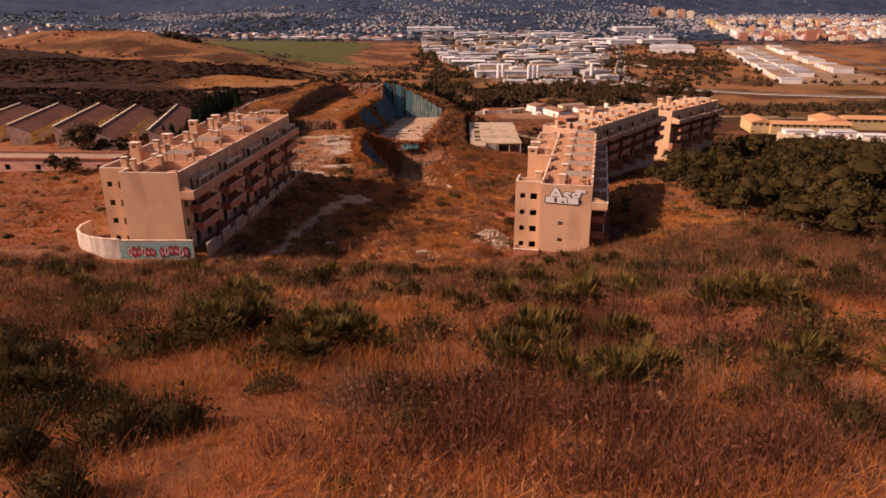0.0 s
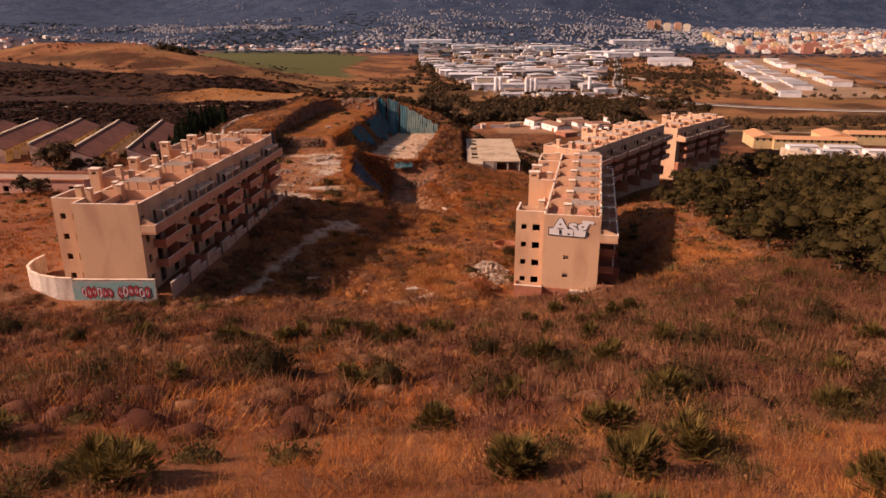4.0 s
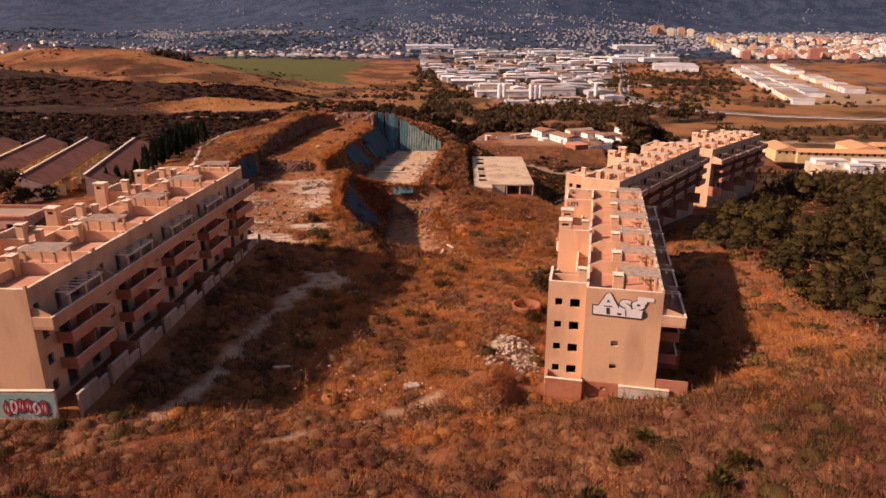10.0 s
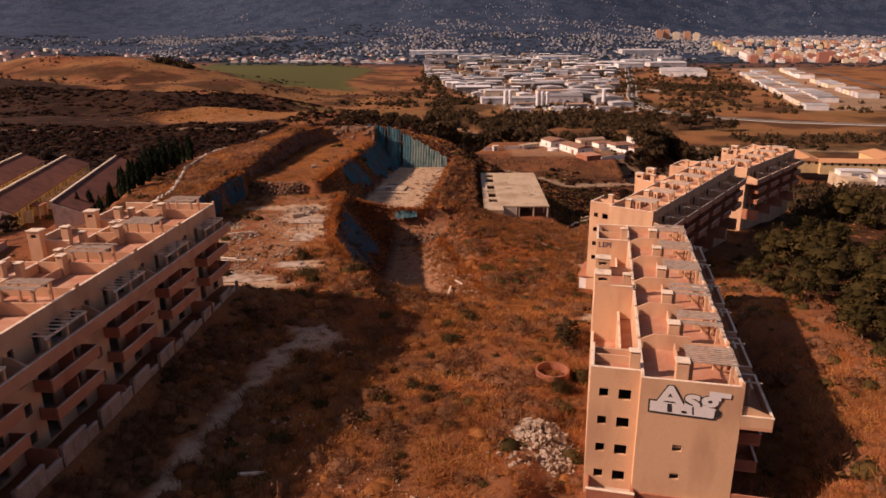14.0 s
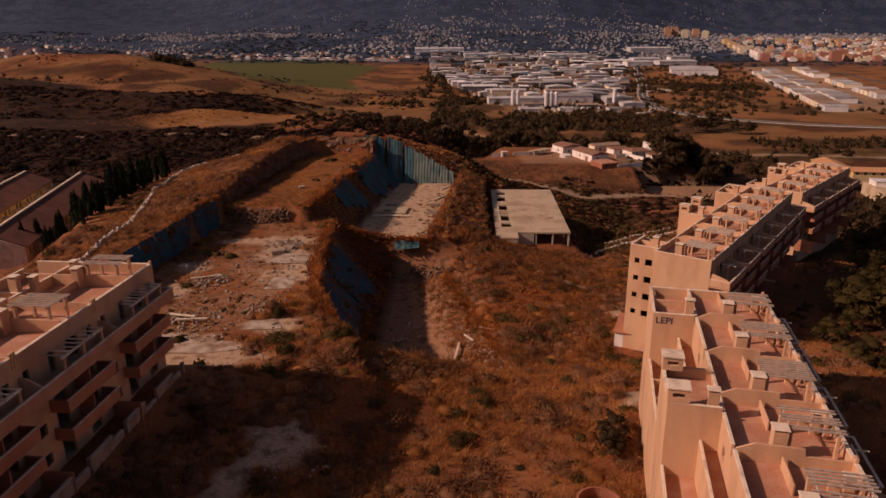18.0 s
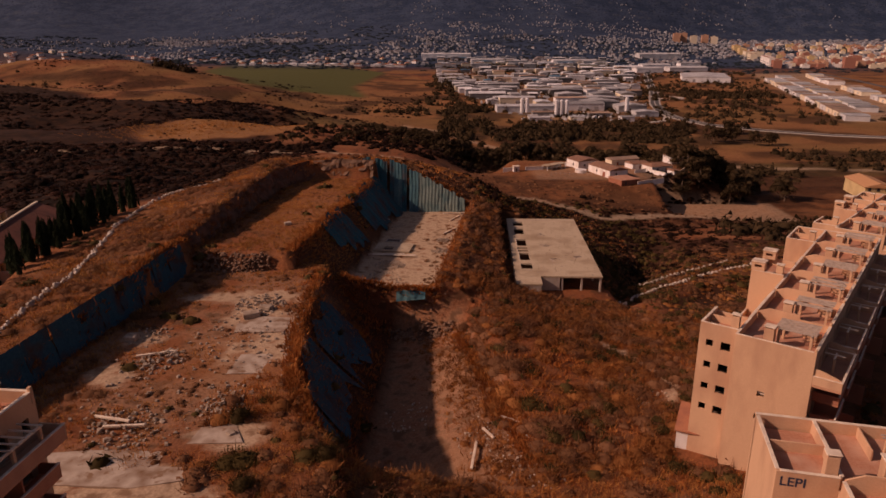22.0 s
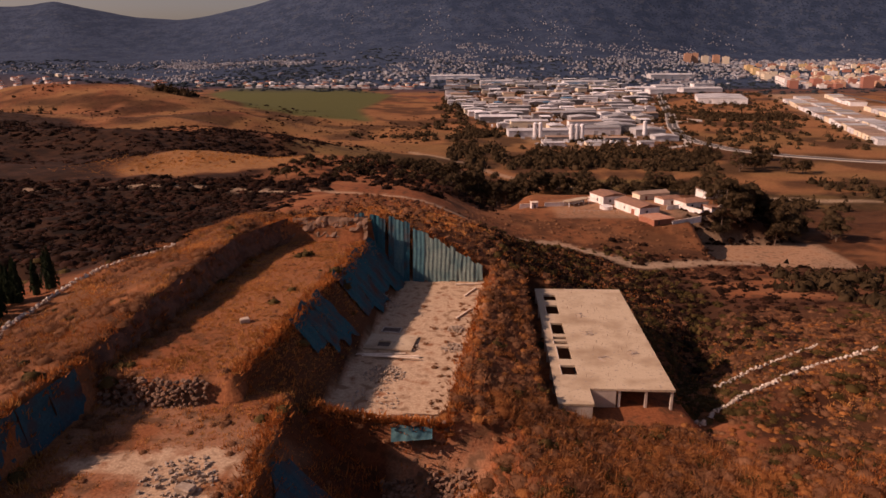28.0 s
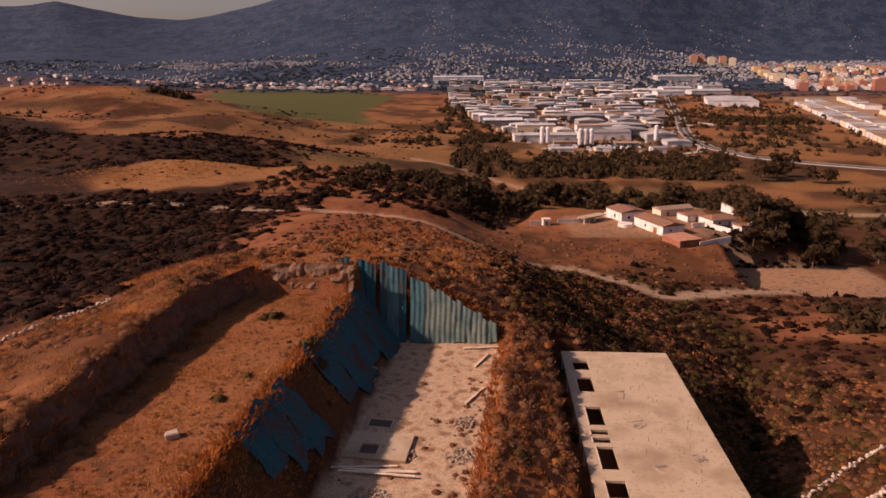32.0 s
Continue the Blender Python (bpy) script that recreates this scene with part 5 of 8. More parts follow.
# dark wall added below the deck; its colour stands for the shade there
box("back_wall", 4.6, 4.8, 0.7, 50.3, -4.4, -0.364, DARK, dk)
for x0, x1, y0, y1 in [(w[0], w[1], w[2], w[3]) for w in wells]:
    box("kerb", x0 - 0.16, x0 - 0.01, y0 - 0.1, y1 + 0.1, 0.002, 0.14, CONCRETE, dk)
r = random.Random(3)
for k in range(46):
    x, y = r.uniform(5, 17.5), r.uniform(6, 50)
    p_ = box("steel_starter", x - 0.02, x + 0.02, y - 0.02, y + 0.02, 0.002, r.uniform(0.2, 0.7), ROCK, dk, edge=0)
for k in range(4):
    cx, cy = ((9.5, 15.5), (8.6, 26.5), (15.2, 18.0), (8.2, 35.5))[k]
    tw = base("brushwood_heap", 9.6 + cx, 248.5 + cy, -2.2, r.uniform(0, 90), "dry sticks lying on the concrete deck", "brushwood", "brushwood on the deck")
    for i in range(12):
        ln, a = r.uniform(0.6, 1.9), r.uniform(0, 180)
        s_ = box("stick", -ln / 2, ln / 2, -0.03, 0.03, 0.002 + 0.02 * (i % 4), 0.06 + 0.02 * (i % 4), WOOD, tw, edge=0, turn=a)
        s_.location.x, s_.location.y = r.uniform(-0.9, 0.9), r.uniform(-0.9, 0.9)

# pit floor: slabs, wells, boards
pf = base("raised_slab", -16.4, 263.8, 0.42, 6, "raised concrete slab with a square opening", "slab")
slab("slab", -4.6, 3.6, -3.2, 2.9, 0.34, 0.3, [(-2.6, -0.4, -2.2, 0.1)], PALE_CONCRETE, pf)
# dark plate at floor level stands for the shade down the opening
box("shaft_floor", -2.6, -0.4, -2.2, 0.1, 0.002, 0.03, DARK, pf, edge=0)
hole = base("open_shaft", -17.4, 269.4, 0.46, 8, "square shaft in the concrete floor, its depth shown by a dark plate", "shaft")
# no real depth here: a dark plate gives the shade of the shaft
box("shaft_floor", -1.6, 1.5, -1.0, 0.9, 0.0, 0.03, DARK, hole, edge=0)
for a, b_, c, d in ((-1.75, -1.6, -1.1, 1.0), (1.5, 1.65, -1.1, 1.0), (-1.6, 1.5, -1.15, -1.0), (-1.6, 1.5, 0.9, 1.05)):
    box("kerb", a, b_, c, d, 0.0, 0.16, CONCRETE, hole)
bo = base("board_stack", -16.5, 258.6, 0.5, 0, "pale scaffold boards lying across the concrete floor", "boards")
for k, (dx, dy, ln, a) in enumerate(((-1.6, 0.6, 8.2, 4), (0.4, -0.2, 9.0, -2), (1.2, -0.6, 7.6, 0), (0.2, -1.1, 9.4, -5))):
    o = box("board", -ln / 2, ln / 2, -0.16, 0.16, 0.05 + 0.09 * k, 0.13 + 0.09 * k, COPING, bo, turn=a)
    o.location.x, o.location.y = dx, dy
for nm, x, y, ln, a, z in (("timber_beam", -3.7, 294.4, 6.2, 8, 0.5), ("timber_beam", -3.6, 289.5, 5.5, 66, 0.5), ("timber_beam", -4.7, 277.5, 5.8, 62, 0.5), ("timber_beam", 0.25, 191.4, 5.6, 83, -3.75), ("timber_beam", -17.9, 121.2, 2.6, 5, 5.0), ("timber_beam", 2.2, 196.5, 2.8, 120, -3.8), ("timber_beam", 5.5, 199.5, 3.4, 150, -3.6), ("timber_beam", -42.0, 199.0, 5.0, 20, 6.0), ("timber_beam", -40.0, 183.0, 4.5, -12, 6.0), ("timber_beam", -38.0, 181.6, 4.5, 6, 6.0)):
    g = max(z, ground_z(x, y)) + 0.02
    o = box(nm, -ln / 2, ln / 2, -0.17, 0.17, 0, 0.2, COPING, None, "pale timber beam lying on the ground", turn=a)
    o.location = (x, y, g)
    tagged(o, category="timber", group="loose timbers")
for x, y, sx, sy, h, a in ((-33.0, 211.6, 2.6, 1.5, 0.9, 25), (-31.6, 214.8, 1.9, 1.3, 0.7, -15), (-2.3, 117.2, 1.7, 1.1, 0.6, 20), (-37.0, 250.5, 1.4, 1.1, 0.7, 30), (-47.4, 203.4, 1.6, 1.6, 0.8, 0), (-26.0, 181.0, 1.0, 0.8, 0.4, 40)):
    bm = bmesh.new()
    bmesh.ops.create_cube(bm, size=1)
    for v in bm.verts:
        v.co = Vector((v.co.x * sx, v.co.y * sy, v.co.z * h)) + Vector((random.uniform(-0.12, 0.12), random.uniform(-0.12, 0.12), random.uniform(-0.08, 0.08)))
    bmesh.ops.bevel(bm, geom=bm.edges, offset=0.12, segments=1, affect="EDGES")
    o = part("concrete_block", bm, STONE, None, "pale broken concrete block on bare ground")
    o.location, o.rotation_euler = (x, y, ground_z(x, y) + h * 0.4), (0, 0, radians(a))
    tagged(o, category="concrete block", group="broken concrete blocks")
# cast pads on the lower terrace
for x, y, pts_ in ((-36, 174.6, [(-6.5, -2.6), (3.5, -3.0), (9.0, -1.4), (9.3, 0.2), (4.6, 0.4), (4.2, 2.9), (-2, 3.1), (-7.5, 2.4)]), (-27.2, 180.6, [(-2.9, -1.6), (2.9, -1.2), (1.2, 2.0), (-2.4, 2.4)]), (-29.6, 207.8, [(-4.2, -2.0), (2.8, -1.6), (3.6, 3.2), (-1.6, 3.8), (-4.6, 1.0)]), (-28.4, 198.0, [(-2.6, -4.0), (2.4, -3.6), (2.8, 3.8), (-2.2, 4.2)])):
    o = prism("concrete_pad", pts_, -0.5, 0.10, PAD, None, "cracked concrete pad on the bare terrace")
    o.location = (x, y, ground_z(x, y) + 0.02)
    tagged(o, category="concrete pad", group="concrete pads")
rubble("terrace_rubble", [(-33, 216.5, 4.0, 0.9, 150), (-40.5, 197.5, 3.2, 0.9, 120), (-38, 181.5, 4.0, 0.6, 110), (-45.5, 204.5, 3.4, 0.4, 60), (-29, 187, 2.6, 0.5, 60), (-30, 206, 9, 0.1, 160), (-36, 190, 13, 0.05, 200)], random.Random(21), "broken blocks and stones scattered on the terrace", STONE, 0.12, 0.55)
rubble("pit_rubble", [(-16.5, 252, 3.2, 0.5, 230), (-6.4, 262, 2.0, 0.6, 150), (-6.0, 270, 1.6, 0.6, 110), (-18.8, 282, 3.2, 0.3, 90), (-17, 244, 4, 0.25, 90), (-13.5, 262.0, 1.4, 0.5, 50)], random.Random(22), "rubble and broken tiles on the concrete floor", STONE, 0.1, 0.42)
rubble("heap_by_block", [(10.8, 131, 3.2, 1.5, 330), (11.4, 126.2, 1.9, 0.9, 110), (8.6, 128, 4.6, 0.2, 120)], random.Random(23), "heap of pale broken stone beside the block", STONE, 0.15, 0.6)
rubble("fallen_rocks", [(-9, 234.6, 3.6, 2.4, 90), (-5, 233.8, 3.0, 1.4, 60), (-13, 234.2, 2.4, 1.0, 40)], random.Random(27), "fallen rocks and broken concrete below the rock step", ROCK, 0.3, 0.9)
rubble("trench_rubble", [(4, 196, 6, 0.15, 120), (-9, 205, 4, 0.2, 60), (8, 188, 4, 0.3, 90)], random.Random(24), "scattered stones on the trench floor", STONE, 0.1, 0.4)
rubble("valley_litter", [(-17, 152, 5, 0.1, 110), (-20, 133, 7, 0.05, 60), (-14, 124, 10, 0.05, 70), (-5, 116, 6, 0.05, 60), (25, 205, 6, 0.1, 90)], random.Random(25), "pale stones and litter among dry weeds", STONE, 0.1, 0.4)

# round brick cistern
cs = base("brick_cistern", 13.9, 146.6, ground_z(13.9, 146.6) - 0.3, 0, "round open cistern of bare red brick", "cistern")
bm = bmesh.new()
n = 28
rings = [(2.2, 0), (2.2, 1.35), (1.98, 1.4), (1.95, 0.1)]
vs = [[bm.verts.new((rr * math.cos(6.2832 * i / n), rr * math.sin(6.2832 * i / n), z)) for i in range(n)] for rr, z in rings]
for a, b_ in zip(vs, vs[1:]):
    for i in range(n):
        bm.faces.new((a[i], a[(i + 1) % n], b_[(i + 1) % n], b_[i]))
bm.faces.new(vs[-1])
bmesh.ops.recalc_face_normals(bm, faces=bm.faces)
part("shell", bm, BRICK, cs)

# shed by the third block
sh = base("shed", 28.4, 193.4, -4.6, 24, "small whitewashed shed with a red mono-pitch roof", "shed")
sz = ground_z(28, 193) + 4.6
wall("front_wall", "x", -2.6, 2.6, 0, 0.2, -0.8, 3.1, [], WHITEWASH, sh)
wall("back_wall", "x", -2.6, 2.6, 5.0, -0.2, -0.8, 4.2, [], WHITEWASH, sh)
for sx in (-2.6, 2.4):
    prism("side_wall", [(0.202, -0.8), (4.798, -0.8), (4.798, 4.1), (0.202, 3.1)], 0, 0, WHITEWASH, sh, "", "yz", sx, 0.2)
prism("roof", [(-0.3, 3.05), (5.2, 4.25), (5.2, 4.42), (-0.3, 3.22)], 0, 0, TILE, sh, "red tiled roof", "yz", -2.85, 5.7)

# dry-stone walls in the gully and along the ridge
for nm, line, n, size, label, seed in (
    ("dry_stone_wall", [(32.6, 255.2), (45.5, 266.7), (58.3, 275.9), (77, 284.7)], 150, (0.5, 0.95), "low wall of pale stones above the gully", 31),
    ("dry_stone_wall", [(40.8, 270.8), (54, 281), (68.9, 291.9)], 95, (0.4, 0.8), "second low wall of pale stones across the gully", 32),
    ("stone_bank", [(-61.5, 196), (-62.4, 206), (-62.8, 217.5), (-67.5, 235), (-72.0, 252), (-72.2, 266), (-69.5, 280), (-64, 290)], 300, (0.45, 0.9), "line of pale stones along the edge of the ridge", 33),
):
    rng = random.Random(seed)
    x0, y0 = line[0]
    w0 = base(nm, x0, y0, ground_z(x0, y0), 0, label, "stone wall", "dry stone walls")
    ln = [math.hypot(b_[0] - a[0], b_[1] - a[1]) for a, b_ in zip(line, line[1:])]
    for k in range(n):
        d = sum(ln) * (k + rng.random() * 0.6) / n
        j = 0
        while d > ln[j] and j < len(ln) - 1:
            d -= ln[j]
            j += 1
        w = d / ln[j]
        x = line[j][0] + (line[j + 1][0] - line[j][0]) * w + rng.uniform(-0.35, 0.35)
        y = line[j][1] + (line[j + 1][1] - line[j][1]) * w + rng.uniform(-0.35, 0.35)
        s_ = rng.uniform(*size)
        stone(w0, x - x0, y - y0, ground_z(x, y) - ground_z(x0, y0) + s_ * 0.22 + (0.3 if k % 3 == 0 else 0), s_, rng, PALE_STONES)


# ---- vegetation ----
DRY_GRASS = leaf_material("dry_grass", (0.26, 0.070, 0.019), (0.54, 0.212, 0.058))
STRAW = leaf_material("straw_grass", (0.39, 0.160, 0.045), (0.60, 0.300, 0.095))
DEAD_SHRUB = leaf_material("dead_shrub", (0.125, 0.052, 0.025), (0.31, 0.150, 0.074))
OLIVE_SHRUB = leaf_material("olive_shrub", (0.040, 0.029, 0.010), (0.125, 0.080, 0.027))
DEAD_STALK = leaf_material("dead_stalks", (0.19, 0.092, 0.056), (0.36, 0.20, 0.125))
PALM_LEAF = leaf_material("palm_leaf", (0.040, 0.031, 0.009), (0.185, 0.122, 0.034), 0.6)
PINE = leaf_material("pine_needles", (0.022, 0.018, 0.006), (0.085, 0.058, 0.019))
EUCALYPT = leaf_material("dark_foliage", (0.030, 0.020, 0.010), (0.092, 0.058, 0.028))
CYPRESS = leaf_material("cypress_foliage", (0.010, 0.018, 0.010), (0.030, 0.040, 0.018))
BARK = material("bark", (0.13, 0.085, 0.055), (0.19, 0.13, 0.09), fine=8, bump=0.4, depth=0.02)
# dark bushes whose colour also holds the shade of the far slopes
SHADED_SCRUB = leaf_material("shaded_scrub", (0.010, 0.005, 0.003), (0.034, 0.015, 0.008))


def tuft(n, seed, spread=0.28, lean=0.45, width=0.05):
    """Blades from one root, unit height: vertices (n*3,3) and triangles."""
    r = np.random.RandomState(seed)
    a, d = r.rand(n) * 6.283, spread * np.sqrt(r.rand(n))
    foot = np.stack([d * np.cos(a), d * np.sin(a), np.zeros(n)], -1)
    h, tilt = r.uniform(0.45, 1.0, n), lean * r.rand(n)
    tip = foot + np.stack([h * tilt * np.cos(a + r.uniform(-1, 1, n)), h * tilt * np.sin(a + r.uniform(-1, 1, n)), h], -1)
    b = r.rand(n) * 6.283
    side = np.stack([np.cos(b), np.sin(b), np.zeros(n)], -1) * width * 0.5
    v = np.stack([foot - side, foot + side, tip], 1).reshape(-1, 3)
    return v, np.arange(3 * n).reshape(-1, 3)


def leaf_ball(n, seed, size=0.3, flat=0.8, low=-0.1, fill=0.25):
    """Leaves on and in a rounded clump of radius 1 standing on the ground."""
    r = np.random.RandomState(seed)
    p = r.normal(size=(n, 3))
    p /= np.linalg.norm(p, axis=1)[:, None]
    p[:, 2] = np.abs(p[:, 2]) * (1 - low) + low
    rad = 1 - fill * r.rand(n) ** 1.5
    rad = rad * (0.82 + 0.22 * np.sin(3 * np.arctan2(p[:, 1], p[:, 0]) + seed) + 0.1 * np.sin(7 * p[:, 2] + seed))
    p = p * rad[:, None]
    p[:, 2] *= flat
    q = r.normal(size=(n, 2, 3))
    q /= np.linalg.norm(q, axis=2)[..., None]
    s = size * r.uniform(0.6, 1.3, n)[:, None]
    v = np.stack([p - q[:, 0] * s * 0.5, p + q[:, 1] * s * 0.5, p + (q[:, 0] - 0.3 * q[:, 1]) * s * 0.6], 1).reshape(-1, 3)
    return v, np.arange(3 * n).reshape(-1, 3)


def dome(seed, flat=0.7, n=7):
    """The dense heart of a shrub, of few faces."""
    r = np.random.RandomState(seed)
    v = [(0, 0, flat * 0.72)]
    for k, (rr, z) in enumerate(((0.5, 0.5), (0.72, 0.05))):
        for i in range(n):
            a = 6.283 * (i + 0.5 * k) / n
            q = rr * r.uniform(0.8, 1.15)
            v.append((q * math.cos(a), q * math.sin(a), flat * z * r.uniform(0.8, 1.1)))
    f = [(0, 1 + i, 1 + (i + 1) % n) for i in range(n)]
    for i in range(n):
        a, b, c, d = 1 + i, 1 + (i + 1) % n, 1 + n + i, 1 + n + (i + 1) % n
        f += [(a, c, b), (b, c, d)]
    return np.array(v), np.array(f)


def joined(*pieces):
    vs, fs, k = [], [], 0
    for v, f in pieces:
        vs.append(v)
        fs.append(f + k)
        k += len(v)
    return np.concatenate(vs), np.concatenate(fs)


def tri_mesh(name, verts, tris, mat):
    me_ = bpy.data.meshes.new(name)
    me_.vertices.add(len(verts))
    me_.vertices.foreach_set("co", np.asarray(verts, np.float32).ravel())
    me_.loops.add(tris.size)
    me_.loops.foreach_set("vertex_index", np.asarray(tris, np.int32).ravel())
    me_.polygons.add(len(tris))
    me_.polygons.foreach_set("loop_start", np.arange(0, tris.size, 3, dtype=np.int32))
    me_.update(calc_edges=True)
    me_.materials.append(mat)
    return me_


def strew(protos, pos, scale, tall, rs):
    """Copies of the given clumps, strewn over places, as one list of triangles."""
    vs, fs, k = [], [], 0
    pick = rs.randint(0, len(protos), len(pos))
    yaw = rs.rand(len(pos)) * 6.283
    for i, (v, f) in enumerate(protos):
        m = pick == i
        if not m.any():
            continue
        c, s = np.cos(yaw[m])[:, None], np.sin(yaw[m])[:, None]
        x, y, z = v[:, 0][None], v[:, 1][None], v[:, 2][None]
        sc, th = scale[m][:, None], tall[m][:, None]
        out = np.stack([(c * x - s * y) * sc + pos[m, 0:1], (s * x + c * y) * sc + pos[m, 1:2], z * th + pos[m, 2:3]], -1)
        n = m.sum()
        vs.append(out.reshape(-1, 3))
        fs.append((f[None] + (np.arange(n) * len(v))[:, None, None]).reshape(-1, 3) + k)
        k += n * len(v)
    return np.concatenate(vs), np.concatenate(fs)


def stuff(name, label, category, mat, sets):
    v, f = joined(*sets)
    return tagged(new(name, tri_mesh(name, v, f, mat)), label, category, kind="stuff")


def on_map(grid, x, y):
    i, j = np.clip(np.searchsorted(XS, x), 0, nx - 1), np.clip(np.searchsorted(YS, y), 0, ny - 1)
    return grid[j, i]


FOOTPRINTS = [(-36.9, 106.3, 3.6, -13.6, 3.6, -2, 57), (25.6, 118.4, 12, -13.2, 3.0, -1.6, 50), (36.8, 185.5, 36, -13.2, 3.4, -1, 55), (76.5, 241, 42, -13.2, 3.4, -1, 39.5), (9.6, 248.5, 1, -0.3, 18.6, -0.3, 51.6), (28.4, 193.4, 24, -3, 3, -0.5, 5.5)]


def keep(x, y, bare=0.35):
    ok = (on_map(pale, x, y) < bare) & ((on_map(trench_floor, x, y) < 0.4) | (bare > 0.5))
    for fx, fy, turn, x0, x1, y0, y1 in FOOTPRINTS:
        c, s = math.cos(radians(turn)), math.sin(radians(turn))
        lx, ly = (x - fx) * c - (y - fy) * s, (x - fx) * s + (y - fy) * c
        ok &= ~((lx > x0) & (lx < x1) & (ly > y0) & (ly < y1))
    return ok


def places(n, x0, x1, y0, y1, rs, bare=0.35, clump=None, wedge=False, aside=False):
    """Random spots in a field, off the bare ground and the buildings; clump: (size, level) gathers them; wedge: only what lies before the first viewpoint."""
    y = rs.uniform(y0, y1, n)
    x = rs.uniform(x0, x1, n)
    m = keep(x, y, bare)
    ragged = np.random.RandomState(n).rand(n)
    m &= (np.minimum(x - x0, x1 - x) > ragged * min(10, 0.12 * (x1 - x0))) & (np.minimum(y - y0, y1 - y) > ragged * min(3, 0.1 * (y1 - y0)))
    if wedge:
        m &= np.abs(x - 2.4) < 3 + 0.72 * (y - 7)
    if aside:
        m &= np.abs(x - 2.4) > 9 + 0.8 * np.maximum(y, 0)
    if clump:
        m &= rough(x, y, clump[0], 91) + 0.5 * rough(x, y, clump[0] * 0.3, 92) > clump[1]
    m &= on_map(strip, x, y) < 0.5
    x, y = x[m], y[m]
    return np.stack([x, y, land(x, y) - 0.03], -1)


rs = np.random.RandomState(17)
near_tufts = [tuft(15, k, 0.55, 1.35, 0.024) for k in range(7)]
mid_tufts = [tuft(10, 10 + k, 0.7, 1.25, 0.075) for k in range(6)]
far_tufts = [tuft(7, 20 + k, 0.6, 0.7, 0.20) for k in range(4)]
stalks = [tuft(26, 25 + k, 0.5, 1.1, 0.016) for k in range(5)]


def grass_set(protos, p, lo, hi, wide=1.0):
    h = rs.uniform(lo, hi, len(p)) * (0.8 + 0.35 * rough(p[:, 0], p[:, 1], 5, 93)) * np.clip((p[:, 1] - 6) / 16, 0.35, 1)
    return strew(protos, p, h * wide, h, rs)


stuff("dry_grass", "dry rust-coloured grass covering the slopes", "grass", DRY_GRASS, [
    grass_set(near_tufts, places(25000, -44, 50, 11, 48, rs, wedge=True), 0.28, 0.62, 1.2), grass_set(mid_tufts, places(15000, -70, 18, 46, 106, rs), 0.4, 0.85, 1.1), grass_set(mid_tufts, places(4500, 18, 80, 46, 106, rs, clump=(8, -0.1)), 0.4, 0.85, 1.1), grass_set(mid_tufts, places(17000, -34, 62, 100, 190, rs), 0.45, 0.95, 1.2), grass_set(far_tufts, places(9000, -30, 60, 185, 245, rs, bare=0.25), 0.45, 0.95, 1.3), grass_set(far_tufts, places(5000, -50, 60, 298, 420, rs), 0.5, 1.0, 1.4), grass_set(far_tufts, places(7000, -130, -54, 70, 185, rs), 0.35, 0.8, 1.3), grass_set(mid_tufts, places(6000, -74, -42, 176, 322, rs, clump=(7, -0.3)), 0.4, 0.9, 1.3)])
stuff("short_grass", "short rust-coloured grass close to the ridge", "grass", DRY_GRASS, [
    grass_set(near_tufts, places(8000, -16, 22, 10, 25, rs, wedge=True), 0.35, 0.65, 1.4), grass_set(far_tufts, places(3000, -140, 160, -10, 100, rs, aside=True), 0.4, 0.8, 1.4), grass_set(far_tufts, places(3000, -200, 220, 100, 330, rs), 0.4, 0.8, 1.5)])
stuff("straw_grass", "straw-coloured dry grass in patches", "grass", STRAW, [
    grass_set(near_tufts, places(13000, -44, 50, 11, 48, rs, clump=(6, -0.1), wedge=True), 0.3, 0.7, 1.2), grass_set(mid_tufts, places(7000, -70, 40, 46, 106, rs, clump=(9, 0.15)), 0.4, 0.85, 1.1), grass_set(mid_tufts, places(15000, -30, 60, 100, 192, rs, clump=(9, -0.35)), 0.45, 1.0, 1.25), grass_set(far_tufts, places(4500, -74, -46, 176, 322, rs, clump=(9, -0.2)), 0.4, 0.85, 1.2), grass_set(far_tufts, places(7000, -46, -22, 232, 300, rs), 0.3, 0.6, 1.2), grass_set(far_tufts, places(4500, 50, 120, 236, 330, rs, clump=(12, -0.1)), 0.35, 0.75, 1.3), grass_set(far_tufts, places(2600, -50, 30, 298, 345, rs), 0.4, 0.8, 1.1), grass_set(far_tufts, places(4500, -50, -16, 168, 234, rs, bare=0.3), 0.25, 0.6, 1.2)])
stuff("dead_stalks", "grey-pink dead stalks and twigs among the grass", "dead stalks", DEAD_STALK, [
    grass_set(stalks, places(7000, -44, 50, 11, 52, rs, clump=(7, -0.15), wedge=True), 0.4, 0.85, 0.9), grass_set(mid_tufts, places(4000, -70, 80, 44, 108, rs, clump=(8, -0.1)), 0.5, 1.0, 0.9), grass_set(mid_tufts, places(4500, -34, 60, 100, 200, rs, clump=(8, 0.05)), 0.4, 0.9, 1.1)])

twiggy = [joined(tuft(64, 30 + k, 0.5, 1.0, 0.020), leaf_ball(56, 40 + k, 0.105, 0.85)) for k in range(4)]
near_bush = [joined(leaf_ball(330, 50 + k, 0.14, 0.85, -0.1, 0.5), tuft(84, 56 + k, 0.7, 0.8, 0.035), dome(60 + k, 0.4)) for k in range(4)]
mid_bush = [joined(leaf_ball(34, 70 + k, 0.28, 0.85, -0.1, 0.4), tuft(14, 76 + k, 0.75, 0.7, 0.08), dome(80 + k, 0.62, 5)) for k in range(6)]
